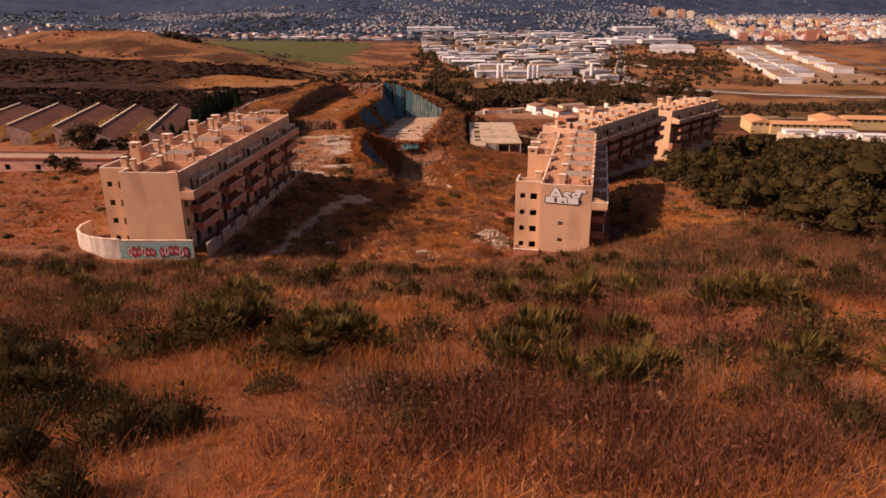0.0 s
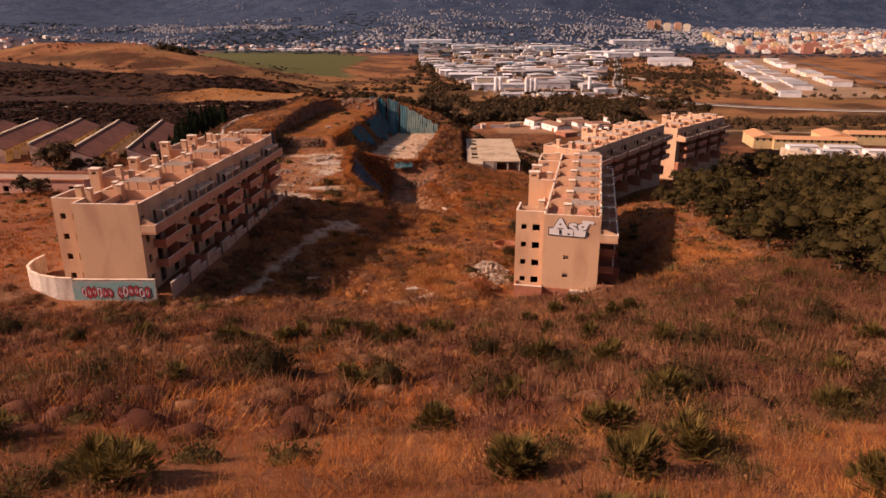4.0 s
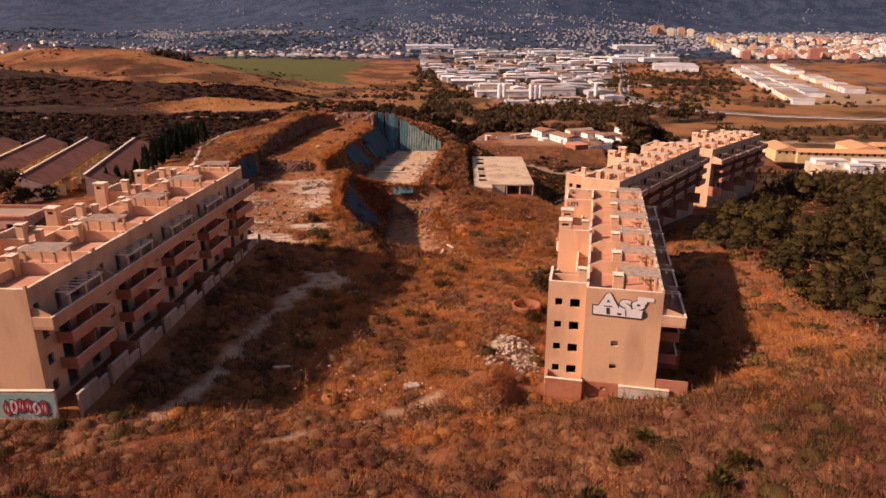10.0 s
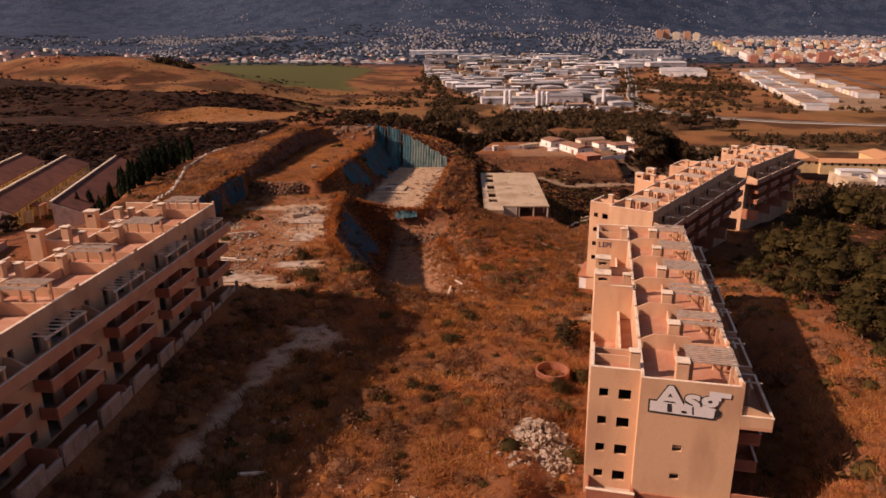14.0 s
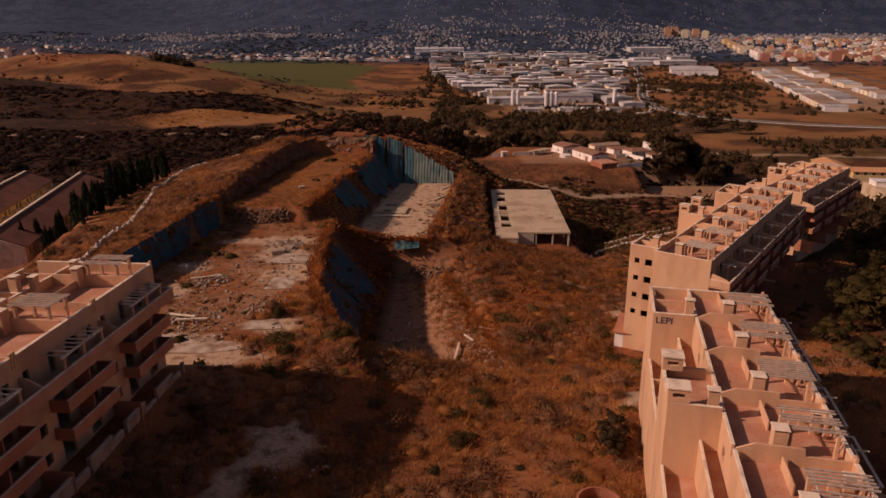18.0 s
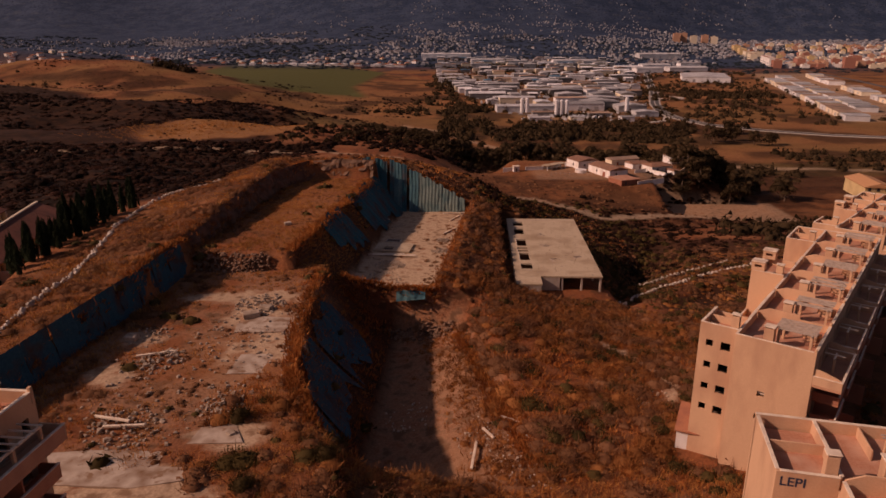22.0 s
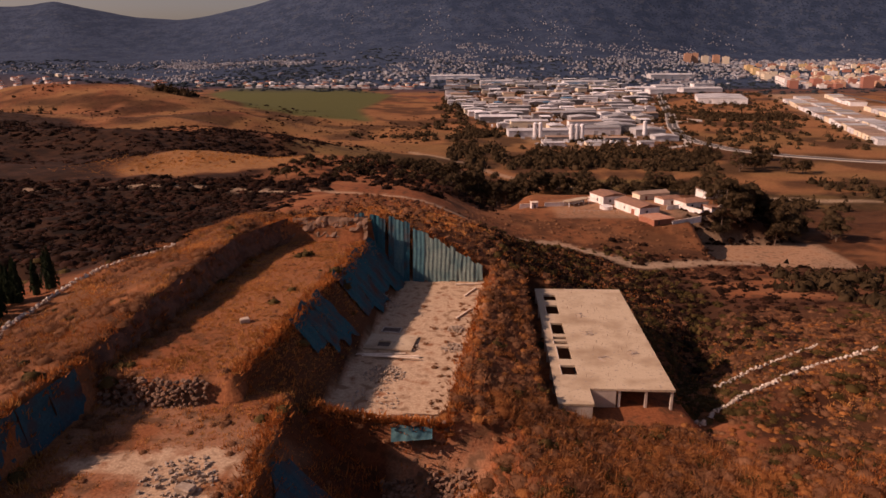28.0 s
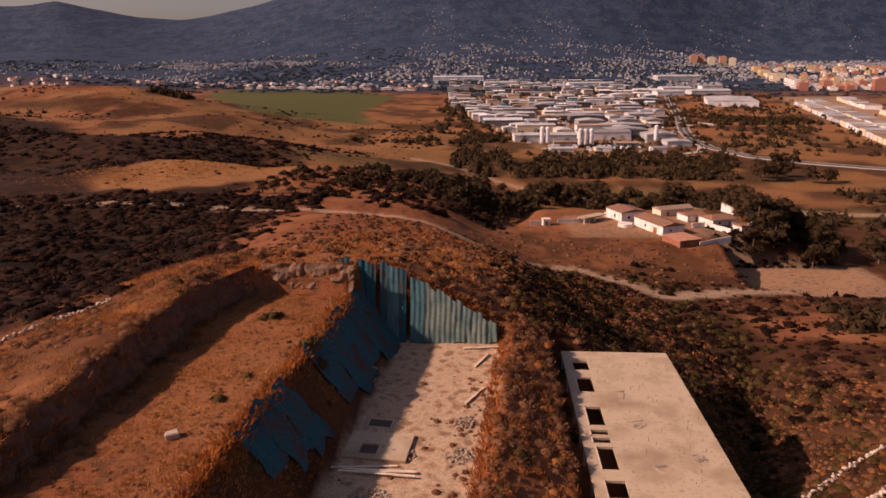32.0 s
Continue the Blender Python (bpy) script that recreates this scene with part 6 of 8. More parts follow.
fuzzy = [joined(tuft(60, 170 + k, 0.85, 0.8, 0.055), leaf_ball(46, 176 + k, 0.13, 0.8, -0.1, 0.5), dome(180 + k, 0.6, 6)) for k in range(6)]
big_bush = [joined(leaf_ball(150, 84 + k, 0.16, 0.85, -0.1, 0.45), tuft(60, 86 + k, 0.7, 0.7, 0.05), dome(88 + k, 0.5, 6)) for k in range(4)]
far_bush = [joined(leaf_ball(14, 90 + k, 0.5, 0.85), dome(95 + k, 0.78, 5)) for k in range(6)]


def bush_set(protos, p, lo, hi, tall=0.85):
    s = (lo + (hi - lo) * rs.rand(len(p)) ** 2) * np.clip((p[:, 1] - 4) / 20, 0.45, 1)
    return strew(protos, p, s, s * tall * rs.uniform(0.75, 1.25, len(p)), rs)


stuff("dead_shrubs", "grey-brown dead shrubs and twigs on the slopes", "shrubs", DEAD_SHRUB, [
    bush_set(twiggy, places(1300, -44, 50, 14, 60, rs, clump=(6, -0.3), wedge=True), 0.6, 1.5, 0.9), bush_set(fuzzy, places(3000, -62, 82, 46, 110, rs), 0.6, 1.7, 0.85), bush_set(mid_bush, places(1300, -33, 60, 102, 190, rs, clump=(14, -0.2)), 0.7, 2.2, 0.8), bush_set(fuzzy, places(1900, 6, 74, 50, 118, rs, clump=(10, -0.5)), 0.7, 1.8, 0.8), bush_set(mid_bush, places(380, -33, -16, 106, 165, rs, bare=0.2), 0.5, 1.6, 0.8), bush_set(big_bush, places(200, -24, 30, 104, 192, rs, bare=0.2), 1.3, 2.8, 0.75), bush_set(big_bush, places(130, -10, 48, 186, 246, rs, bare=0.2, clump=(12, 0.1)), 1.3, 2.8, 0.75), bush_set(big_bush, places(150, -30, 80, 60, 112, rs), 1.2, 2.2, 0.7),
    bush_set(fuzzy, places(1500, -14, 50, 185, 246, rs, bare=0.22, clump=(12, -0.1)), 0.7, 2.2, 0.8), bush_set(mid_bush, places(900, -7, 11, 236, 305, rs, bare=0.25), 0.5, 1.6), bush_set(fuzzy, places(900, 34, 112, 232, 345, rs), 0.6, 1.7), bush_set(mid_bush, places(900, 2, 36, 230, 249, rs), 0.5, 1.5), bush_set(far_bush, places(1500, 26, 110, 232, 330, rs), 0.4, 1.2, 0.7), bush_set(far_bush, places(1500, -55, 60, 300, 420, rs), 0.6, 1.8), bush_set(fuzzy, places(1500, -74, -44, 176, 325, rs, clump=(8, -0.3)), 0.5, 1.6), bush_set(far_bush, places(600, -10, 120, 400, 470, rs), 0.5, 1.5), bush_set(mid_bush, places(700, -130, -56, 84, 182, rs, clump=(12, -0.1)), 0.5, 1.5, 0.7)])
RUST_SHRUB = leaf_material("rust_shrub", (0.165, 0.056, 0.019), (0.42, 0.172, 0.055))
stuff("rust_shrubs", "rust-orange dry shrubs on the slope below the blocks", "shrubs", RUST_SHRUB, [
    bush_set(fuzzy, places(1300, -30, 46, 102, 190, rs, clump=(13, -0.3)), 0.6, 2.0, 0.8), bush_set(fuzzy, places(1100, -12, 46, 186, 246, rs, bare=0.22, clump=(9, 0.0)), 0.6, 2.2, 0.85), bush_set(big_bush, places(150, -8, 30, 186, 250, rs, bare=0.2, clump=(11, 0.0)), 1.2, 2.6, 0.8), bush_set(mid_bush, places(260, -7, 10, 236, 300, rs, bare=0.25), 0.6, 1.7, 0.9), bush_set(mid_bush, places(700, 2, 36, 228, 249, rs), 0.5, 1.5, 0.9), bush_set(far_bush, places(1500, 26, 110, 232, 330, rs), 0.4, 1.2, 0.7)])
stuff("olive_shrubs", "dark olive-green scrub on the slopes", "shrubs", OLIVE_SHRUB, [
    bush_set(near_bush, places(300, -44, 50, 18, 48, rs, clump=(8, 0.0), wedge=True), 0.5, 1.3, 0.8), bush_set(big_bush, places(330, -60, 70, 44, 104, rs, clump=(11, 0.1)), 0.8, 1.9, 0.8), bush_set(near_bush, places(300, 8, 50, 16, 60, rs, clump=(7, -0.2), wedge=True), 0.6, 1.4, 0.8), bush_set(near_bush, places(70, -14, 2, 15, 30, rs, clump=(5, -0.1), wedge=True), 0.5, 0.9, 0.75), bush_set(fuzzy, places(1500, 18, 84, 48, 118, rs, clump=(9, -0.15)), 0.7, 2.0, 0.8), bush_set(far_bush, places(900, -150, 170, -20, 110, rs, aside=True), 0.6, 1.8), bush_set(far_bush, places(1000, -220, 230, 100, 300, rs), 0.6, 2.0), bush_set(fuzzy, places(1000, -70, 100, 46, 112, rs, clump=(12, 0.1)), 0.7, 1.9, 0.8), bush_set(mid_bush, places(450, -30, 60, 102, 190, rs, clump=(16, 0.1)), 0.8, 2.2, 0.8),
    bush_set(mid_bush, places(110, -33, -16, 110, 165, rs, bare=0.2), 0.6, 1.6, 0.8), bush_set(big_bush, places(64, -30, 40, 104, 240, rs, bare=0.2), 1.2, 2.6, 0.8), bush_set(big_bush, places(90, 4, 50, 190, 246, rs, bare=0.2), 1.0, 2.2, 0.75), bush_set(mid_bush, places(380, -14, 50, 185, 246, rs, bare=0.22, clump=(12, 0.1)), 0.5, 1.8, 0.8), bush_set(far_bush, places(260, 28, 120, 262, 345, rs, clump=(16, 0.15)), 0.7, 2.2), bush_set(mid_bush, places(160, 2, 36, 230, 249, rs), 0.6, 1.4), bush_set(fuzzy, places(900, 30, 112, 236, 345, rs, clump=(12, -0.3)), 0.6, 1.9, 0.7), bush_set(far_bush, places(1600, -2, 75, 300, 425, rs, clump=(10, -0.5)), 0.7, 2.2), bush_set(far_bush, places(1100, 40, 160, 84, 240, rs, clump=(14, -0.2)), 0.6, 2.0), bush_set(mid_bush, places(700, 29, 46, 255, 330, rs), 0.6, 1.8)])
stuff("hillside_scrub", "dense dark scrub over the far hillsides, darkened further for slope shade", "scrub", SHADED_SCRUB, [
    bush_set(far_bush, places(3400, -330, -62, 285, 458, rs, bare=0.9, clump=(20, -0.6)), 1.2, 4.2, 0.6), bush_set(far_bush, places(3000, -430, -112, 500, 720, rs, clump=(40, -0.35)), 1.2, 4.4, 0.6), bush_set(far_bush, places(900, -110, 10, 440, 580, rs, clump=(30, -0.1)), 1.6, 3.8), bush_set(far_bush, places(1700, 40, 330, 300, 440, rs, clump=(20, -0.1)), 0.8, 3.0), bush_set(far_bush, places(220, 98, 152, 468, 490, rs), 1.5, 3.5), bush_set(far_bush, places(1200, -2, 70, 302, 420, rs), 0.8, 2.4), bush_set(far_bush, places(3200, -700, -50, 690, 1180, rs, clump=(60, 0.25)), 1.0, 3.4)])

DARK_TWIG = leaf_material("dark_twigs", (0.085, 0.030, 0.018), (0.20, 0.080, 0.045))
stuff("dark_twigs", "dark purple-brown dry twigs near the ridge", "shrubs", DARK_TWIG, [
    bush_set(twiggy, places(420, 3, 24, 12, 34, rs, clump=(4, -0.3), wedge=True), 0.7, 1.5, 0.9), bush_set(twiggy, places(220, -24, 4, 22, 46, rs, clump=(5, 0.0), wedge=True), 0.7, 1.4, 0.9), bush_set(fuzzy, places(1900, 12, 82, 44, 112, rs, clump=(9, -0.4)), 0.7, 1.8, 0.8), bush_set(fuzzy, places(1500, -60, 14, 44, 104, rs, clump=(9, -0.2)), 0.6, 1.7, 0.85)])


def thicket(protos, spots, n, spread, lo, hi, tall, seed):
    """Bushes gathered close round a few spots on the ridge."""
    r_ = np.random.RandomState(seed)
    a = np.array(spots)[r_.randint(0, len(spots), n)] + r_.normal(size=(n, 2)) * spread
    a = a[keep(a[:, 0], a[:, 1], 0.3)]
    n = len(a)
    p = np.stack([a[:, 0], a[:, 1], land(a[:, 0], a[:, 1]) - 0.04], -1)
    s = r_.uniform(lo, hi, n)
    return strew(protos, p, s, s * tall, r_)


DARK_BROOM = leaf_material("dark_broom", (0.020, 0.016, 0.007), (0.060, 0.045, 0.016))
stuff("ridge_broom", "dark olive broom bushes massed on the ridge", "shrubs", DARK_BROOM, [
    thicket(near_bush, [(-3.9, 20.0), (-2.9, 19.6), (-2.5, 20.3), (-4.7, 20.6), (-4.4, 19.3), (-5.8, 22.2), (-6.4, 22.0)], 26, 0.30, 0.45, 0.75, 0.8, 5), thicket(near_bush, [(-3.6, 26.4), (-2.9, 26.8), (-4.2, 26.0)], 9, 0.3, 0.5, 0.8, 0.7, 6), thicket(near_bush, [(8.6, 25.0), (10.4, 26.5), (12.5, 29.0), (14.0, 31.0), (6.0, 29.0)], 16, 0.5, 0.5, 0.9, 0.75, 7)])
stuff("ridge_twigs", "tangle of purple-brown dead twigs on the ridge", "shrubs", DARK_TWIG, [
    thicket(twiggy, [(2.0, 20.2), (3.2, 19.6), (4.4, 19.2), (5.4, 18.8), (3.8, 20.8), (2.6, 18.4), (4.6, 17.6), (6.6, 18.2)], 95, 0.5, 0.55, 0.95, 0.9, 8), thicket(twiggy, [(0.9, 18.6), (7.6, 19.6), (8.6, 20.8)], 20, 0.6, 0.5, 0.8, 0.85, 9)])
stuff("ridge_stalks", "tangle of pale pink-grey dead stalks on the ridge", "dead stalks", DEAD_STALK, [
    thicket(twiggy, [(1.0, 20.6), (2.2, 21.2), (7.4, 21.4), (8.8, 19.2)], 26, 0.6, 0.5, 0.85, 0.9, 10)])

BROWN_SCRUB = leaf_material("brown_scrub", (0.028, 0.011, 0.007), (0.070, 0.029, 0.016))
stuff("brown_scrub", "red-brown dry scrub between the dark bushes", "scrub", BROWN_SCRUB, [
    bush_set(far_bush, places(2600, -330, -62, 285, 458, rs, bare=0.9), 1.2, 3.4, 0.5), bush_set(far_bush, places(1300, -430, -112, 500, 720, rs), 1.2, 3.6, 0.5), bush_set(far_bush, places(1500, 36, 200, 262, 430, rs, clump=(18, -0.3)), 0.7, 2.2, 0.7), bush_set(far_bush, places(900, -60, 40, 300, 420, rs), 0.5, 1.6, 0.7), bush_set(far_bush, places(2400, -560, -60, 560, 1100, rs), 0.6, 1.9, 0.6)])


def edge_line(n, line, spread):
    """Spots strewn along a broken line, off the buildings."""
    q = rs.rand(n) * (len(line) - 1)
    i = np.minimum(q.astype(int), len(line) - 2)
    w = q - i
    a = np.array(line)
    p_ = a[i] * (1 - w)[:, None] + a[i + 1] * w[:, None] + rs.normal(size=(n, 2)) * spread
    return np.stack([p_[:, 0], p_[:, 1], land(p_[:, 0], p_[:, 1]) - 0.05], -1)


EDGES = [[(-56.5, 176), (-54, 192), (-52.6, 210), (-50.8, 232), (-48.0, 258), (-44.5, 292)], [(-32.4, 234), (-29.5, 262), (-25.9, 294)], [(-18, 184), (-22.5, 194), (-25.2, 208), (-26.6, 232)], [(-45, 297.5), (-34, 299), (-24, 301), (-12, 301), (-2, 300)], [(-5.5, 238), (-3.4, 262), (0.5, 296)], [(-24, 236), (-14, 237.6), (-6, 237)], [(8, 188), (3, 208), (-2, 230)]]
FIELD = [(-190, 500), (-165, 508), (-140, 516), (-112, 545)]
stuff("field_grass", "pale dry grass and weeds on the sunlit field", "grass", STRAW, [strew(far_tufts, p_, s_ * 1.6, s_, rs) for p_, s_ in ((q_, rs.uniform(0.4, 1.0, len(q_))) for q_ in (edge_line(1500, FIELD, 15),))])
stuff("field_bushes", "scattered dark bushes on the sunlit field", "bushes", BROWN_SCRUB, [bush_set(far_bush, edge_line(70, FIELD, 16), 0.5, 1.8, 0.8)])
TRENCH = [(-5, 232), (-2, 218), (1, 204), (4, 192), (6, 184)]
stuff("trench_growth", "dry grass and low shrubs on the trench floor", "weeds", RUST_SHRUB, [strew(far_tufts, p_, s_ * 1.3, s_, rs) for p_, s_ in ((q_, rs.uniform(0.25, 0.7, len(q_))) for q_ in (edge_line(1500, TRENCH, 2.6),))] + [bush_set(mid_bush, edge_line(260, TRENCH, 2.8), 0.25, 1.0, 0.8)])
stuff("edge_growth", "dry grass and weeds hanging over the cut edges", "weeds", DRY_GRASS, [strew(far_tufts, p_, s_ * 1.3, s_, rs) for p_, s_ in ((q_, rs.uniform(0.4, 1.0, len(q_))) for q_ in (edge_line(900, e, 0.6) for e in EDGES))])
stuff("edge_shrubs", "small dry shrubs along the cut edges", "shrubs", DEAD_SHRUB, [bush_set(mid_bush, edge_line(110, e, 0.8), 0.35, 1.1, 0.8) for e in EDGES] + [bush_set(mid_bush, places(900, -46, -24, 236, 296, rs), 0.15, 0.5, 0.8), bush_set(mid_bush, places(500, -50, -20, 170, 232, rs, bare=0.3), 0.2, 0.9, 0.8), bush_set(mid_bush, edge_line(26, [(-20, 241), (-16, 256), (-11, 270), (-9, 290)], 2.2), 0.3, 0.9, 0.9), bush_set(mid_bush, edge_line(70, [(-8.6, 240), (-6.6, 262), (-4.2, 284)], 1.0), 0.3, 0.9, 0.9)])


HOLLOW = [(-7, 152), (-9, 140), (3, 150), (-3, 140), (-12, 145), (-11, 134), (-5, 130), (1, 158)]
stuff("hollow_broom", "dark broom and bramble massed in the hollow", "shrubs", DARK_BROOM, [
    thicket(big_bush, HOLLOW[1:6:2], 9, 2.2, 0.9, 2.0, 0.7, 61), thicket(mid_bush, HOLLOW, 22, 4.5, 0.5, 1.2, 0.8, 62)])
stuff("shade_shrubs", "grey-brown dry shrubs in the shade of the garden wall", "shrubs", DEAD_SHRUB, [
    thicket(fuzzy, [(-30, 114), (-30, 124), (-29, 134), (-28, 144), (-26, 156), (-24, 120), (-23, 136)], 260, 2.2, 0.5, 1.5, 0.8, 63)])


# dwarf palms: a thing each, with a stump and a clump of fans
def fan_mesh(seed, mat):
    r = np.random.RandomState(seed)
    vs, fs = [], []
    for k in range(46):
        a, up = r.rand() * 6.283, r.uniform(0.15, 1.35)
        ln = r.uniform(0.32, 0.66)
        out = np.array([math.cos(a) * math.cos(up), math.sin(a) * math.cos(up), math.sin(up)])
        side = np.array([-math.sin(a), math.cos(a), 0])
        hub = out * ln
        n = len(vs)
        vs += [out * 0.1 - side * 0.012, out * 0.1 + side * 0.012, hub]
        fs.append((n, n + 1, n + 2))
        for q in np.linspace(-1.2, 1.2, 9):
            way = out * math.cos(q) + side * math.sin(q)
            way = way + np.array([0, 0, -0.12 * r.rand()])
            tip = hub + way * ln * r.uniform(0.6, 0.8)
            w = np.cross(way, np.array([0.2, 0.1, 1.0]))
            w = w / (np.linalg.norm(w) + 1e-6) * 0.028
            n = len(vs)
            vs += [hub + way * 0.02 - w * 0.3, hub + way * ln * 0.35 + w, tip, hub + way * ln * 0.35 - w]
            fs += [(n, n + 1, n + 2), (n, n + 2, n + 3)]
    return tri_mesh("fans", np.array(vs), np.array(fs), mat)


FANS = [fan_mesh(k, PALM_LEAF) for k in range(4)]


def cone_mesh(name, r0, r1, h, mat, n=8, bend=0.0):
    v = [(r0 * math.cos(6.2832 * i / n), r0 * math.sin(6.2832 * i / n), -0.4) for i in range(n)] + [(r1 * math.cos(6.2832 * i / n) + bend, r1 * math.sin(6.2832 * i / n), h) for i in range(n)]
    f = [(i, (i + 1) % n, n + (i + 1) % n, n + i) for i in range(n)] + [tuple(range(n, 2 * n))]
    me_ = bpy.data.meshes.new(name)
    me_.from_pydata(v, [], f)
    me_.materials.append(mat)
    return me_


STUMP = cone_mesh("stump", 0.12, 0.09, 0.15, BARK)
palm_rng = random.Random(8)
palm_spots = [(-3.7, 26.9, 1.2), (-3.0, 27.6, 1.3), (-4.4, 27.8, 1.2), (-1.4, 27.8, 1.1), (-0.6, 28.6, 1.1), (-1.1, 24.6, 1.1), (-0.4, 25.0, 1.2), (0.4, 24.8, 1.1), (9.5, 63.2, 1.5), (6.0, 50.6, 1.4), (4.9, 39.2, 1.3), (6.0, 33.2, 1.3), (7.3, 33.6, 1.4), (8.5, 38.8, 1.3), (9.0, 62.9, 1.5), (18.9, 67.6, 1.5), (4.5, 27.4, 1.3), (5.2, 28.2, 1.2), (3.8, 25.3, 1.2), (4.8, 24.9, 1.2), (6.7, 27.1, 1.2), (7.4, 27.9, 1.1), (11.2, 31.4, 1.3), (12.2, 30.8, 1.3), (12.8, 29.9, 1.2), (13.7, 62.3, 1.5), (-8.2, 29.5, 1.2), (-9.0, 30.4, 1.1), (-6.2, 38, 1.3), (-7.4, 38.6, 1.2), (3.2, 33.8, 1.2), (14.2, 36.4, 1.2), (11.0, 41.5, 1.3), (17.5, 39.0, 1.2), (9.4, 45.0, 1.3), (2.6, 47, 1.2), (14, 52, 1.4), (20.5, 49, 1.3), (-14, 43, 1.2), (-22, 52, 1.4), (-12, 55, 1.3), (-3, 58, 1.3), (26, 58, 1.4), (33, 66, 1.4), (18, 84, 1.5), (20.5, 88, 1.5), (23, 91, 1.4), (12, 78, 1.4), (-34, 70, 1.4), (-5.2, 21.0, 1.0), (-6.4, 20.2, 1.0), (9.5, 22.6, 1.0), (10.8, 21.8, 1.0), (4.5, 20.6, 1.1), (5.4, 21.2, 1.2), (6.3, 22.7, 1.1), (3.6, 22.2, 1.1), (-0.6, 23.1, 1.0), (-23.1, 75.2, 1.4), (-22.6, 73.2, 1.4), (-15.1, 72.7, 1.4), (-13.6, 72.0, 1.4), (-10.6, 72.8, 1.4), (-9.2, 74.2, 1.4), (-3.9, 75.3, 1.4), (-0.9, 73.8, 1.4), (-6.7, 77.5, 1.4), (-6.0, 72.3, 1.4), (1.9, 81.8, 1.4), (2.9, 78.7, 1.4), (-0.8, 74.0, 1.4), (11.2, 86.3, 1.4), (15.2, 93.8, 1.4), (17.8, 97.5, 1.4), (16.3, 83.2, 1.4), (14.1, 70.2, 1.4), (20.5, 72.7, 1.4), (26.6, 73.2, 1.4), (43.9, 98.8, 1.4), (32.4, 84.0, 1.4)]
for k, (x, y, s) in enumerate(palm_spots):
    p = base("dwarf_palm", x, y, ground_z(x, y), palm_rng.uniform(0, 360), "low fan palm clump with green and dry leaves", "palm", "dwarf palms on the hillside")
    o = new("stump", STUMP)
    o.parent = p
    for i in range(3):
        q = new("fan_clump", FANS[(k + i) % 4])
        q.parent = p
        q.location = (0 if i == 0 else palm_rng.uniform(-0.7, 0.7), 0 if i == 0 else palm_rng.uniform(-0.5, 0.5), 0.08)
        g = s * (1.0 if i == 0 else 0.8) * (0.7 if y < 34 else 0.95)
        q.scale = (g, g, g * 1.3)
        q.rotation_euler = (0, 0, palm_rng.uniform(0, 6.28))


# single broom bushes
def broom_mesh(seed, mat):
    return tri_mesh("twigs", *joined(tuft(420, seed, 0.45, 0.95, 0.03), leaf_ball(640, seed + 1, 0.11, 1.15, 0.0, 0.6), dome(seed + 2, 0.95)), mat)


BROOM_LEAF = leaf_material("broom_foliage", (0.024, 0.017, 0.007), (0.080, 0.052, 0.019))
BROOMS = [broom_mesh(200 + 5 * k, BROOM_LEAF) for k in range(3)]
for k, (x, y, s) in enumerate(((-8.2, 59.2, 2.4), (-0.9, 58.6, 1.9), (-38.2, 75, 2.0), (-35.5, 76, 1.8), (5.3, 54.6, 1.8), (-17, 56, 1.5), (-14.9, 43.6, 1.2), (5.6, 65.6, 1.7), (-2.3, 71.5, 1.5), (19.9, 64, 2.1), (22.6, 62.8, 1.8), (24.6, 51.6, 1.9), (23.6, 46.2, 1.7), (26.4, 47.4, 1.8), (34.8, 62.4, 2.0), (-16.2, 45.4, 1.3), (-19.3, 48, 1.3), (34.4, 74, 2.0), (-28.4, 73.6, 1.4), (-20.9, 72, 1.3), (-14.8, 70.4, 1.3), (15.7, 53.2, 2.0), (38, 82, 1.9), (44, 74, 2.0), (27.2, 54.2, 2.1), (31, 48, 1.6), (14.5, 143, 1.9), (17.8, 146.5, 2.1), (-22, 172, 1.9), (-26, 184, 1.8), (-15, 177, 1.7), (0.5, 158, 1.8), (4, 168, 1.7), (10.2, 60.5, 1.4), (40, 66, 1.8), (28, 70, 1.7), (-11.8, 35.4, 0.9), (-12.4, 36.9, 1.0), (-6.0, 23.0, 0.8), (-7.6, 24.2, 0.9), (-5.0, 20.9, 0.8), (-2.4, 18.7, 0.75), (-1.7, 19.2, 0.7), (-3.4, 17.9, 0.75), (-2.1, 16.8, 0.6), (7.9, 23.2, 0.8), (8.2, 20.5, 0.7), (8.1, 18.7, 0.65), (16.8, 33.2, 1.1), (19.2, 36, 1.2), (-28.5, 81.2, 1.5), (-25.6, 86.3, 1.5), (-16.9, 79.5, 1.5), (-10.5, 80.3, 1.5), (-8.3, 80.1, 1.5), (-5.9, 80.1, 1.5), (-29.4, 86.3, 1.5), (24.2, 107.2, 1.5), (20.3, 79.1, 1.5), (1.1, 86.0, 1.5))):
    p = base("broom_bush", x, y, ground_z(x, y), 40 * k, "tall dark olive broom bush among dry grass", "bush", "broom bushes")
    o = new("stem", STUMP)
    o.parent = p
    q = new("crown", BROOMS[k % 3])
    q.parent = p
    q.scale = (s * 0.95, s * 0.95, s * 1.05)


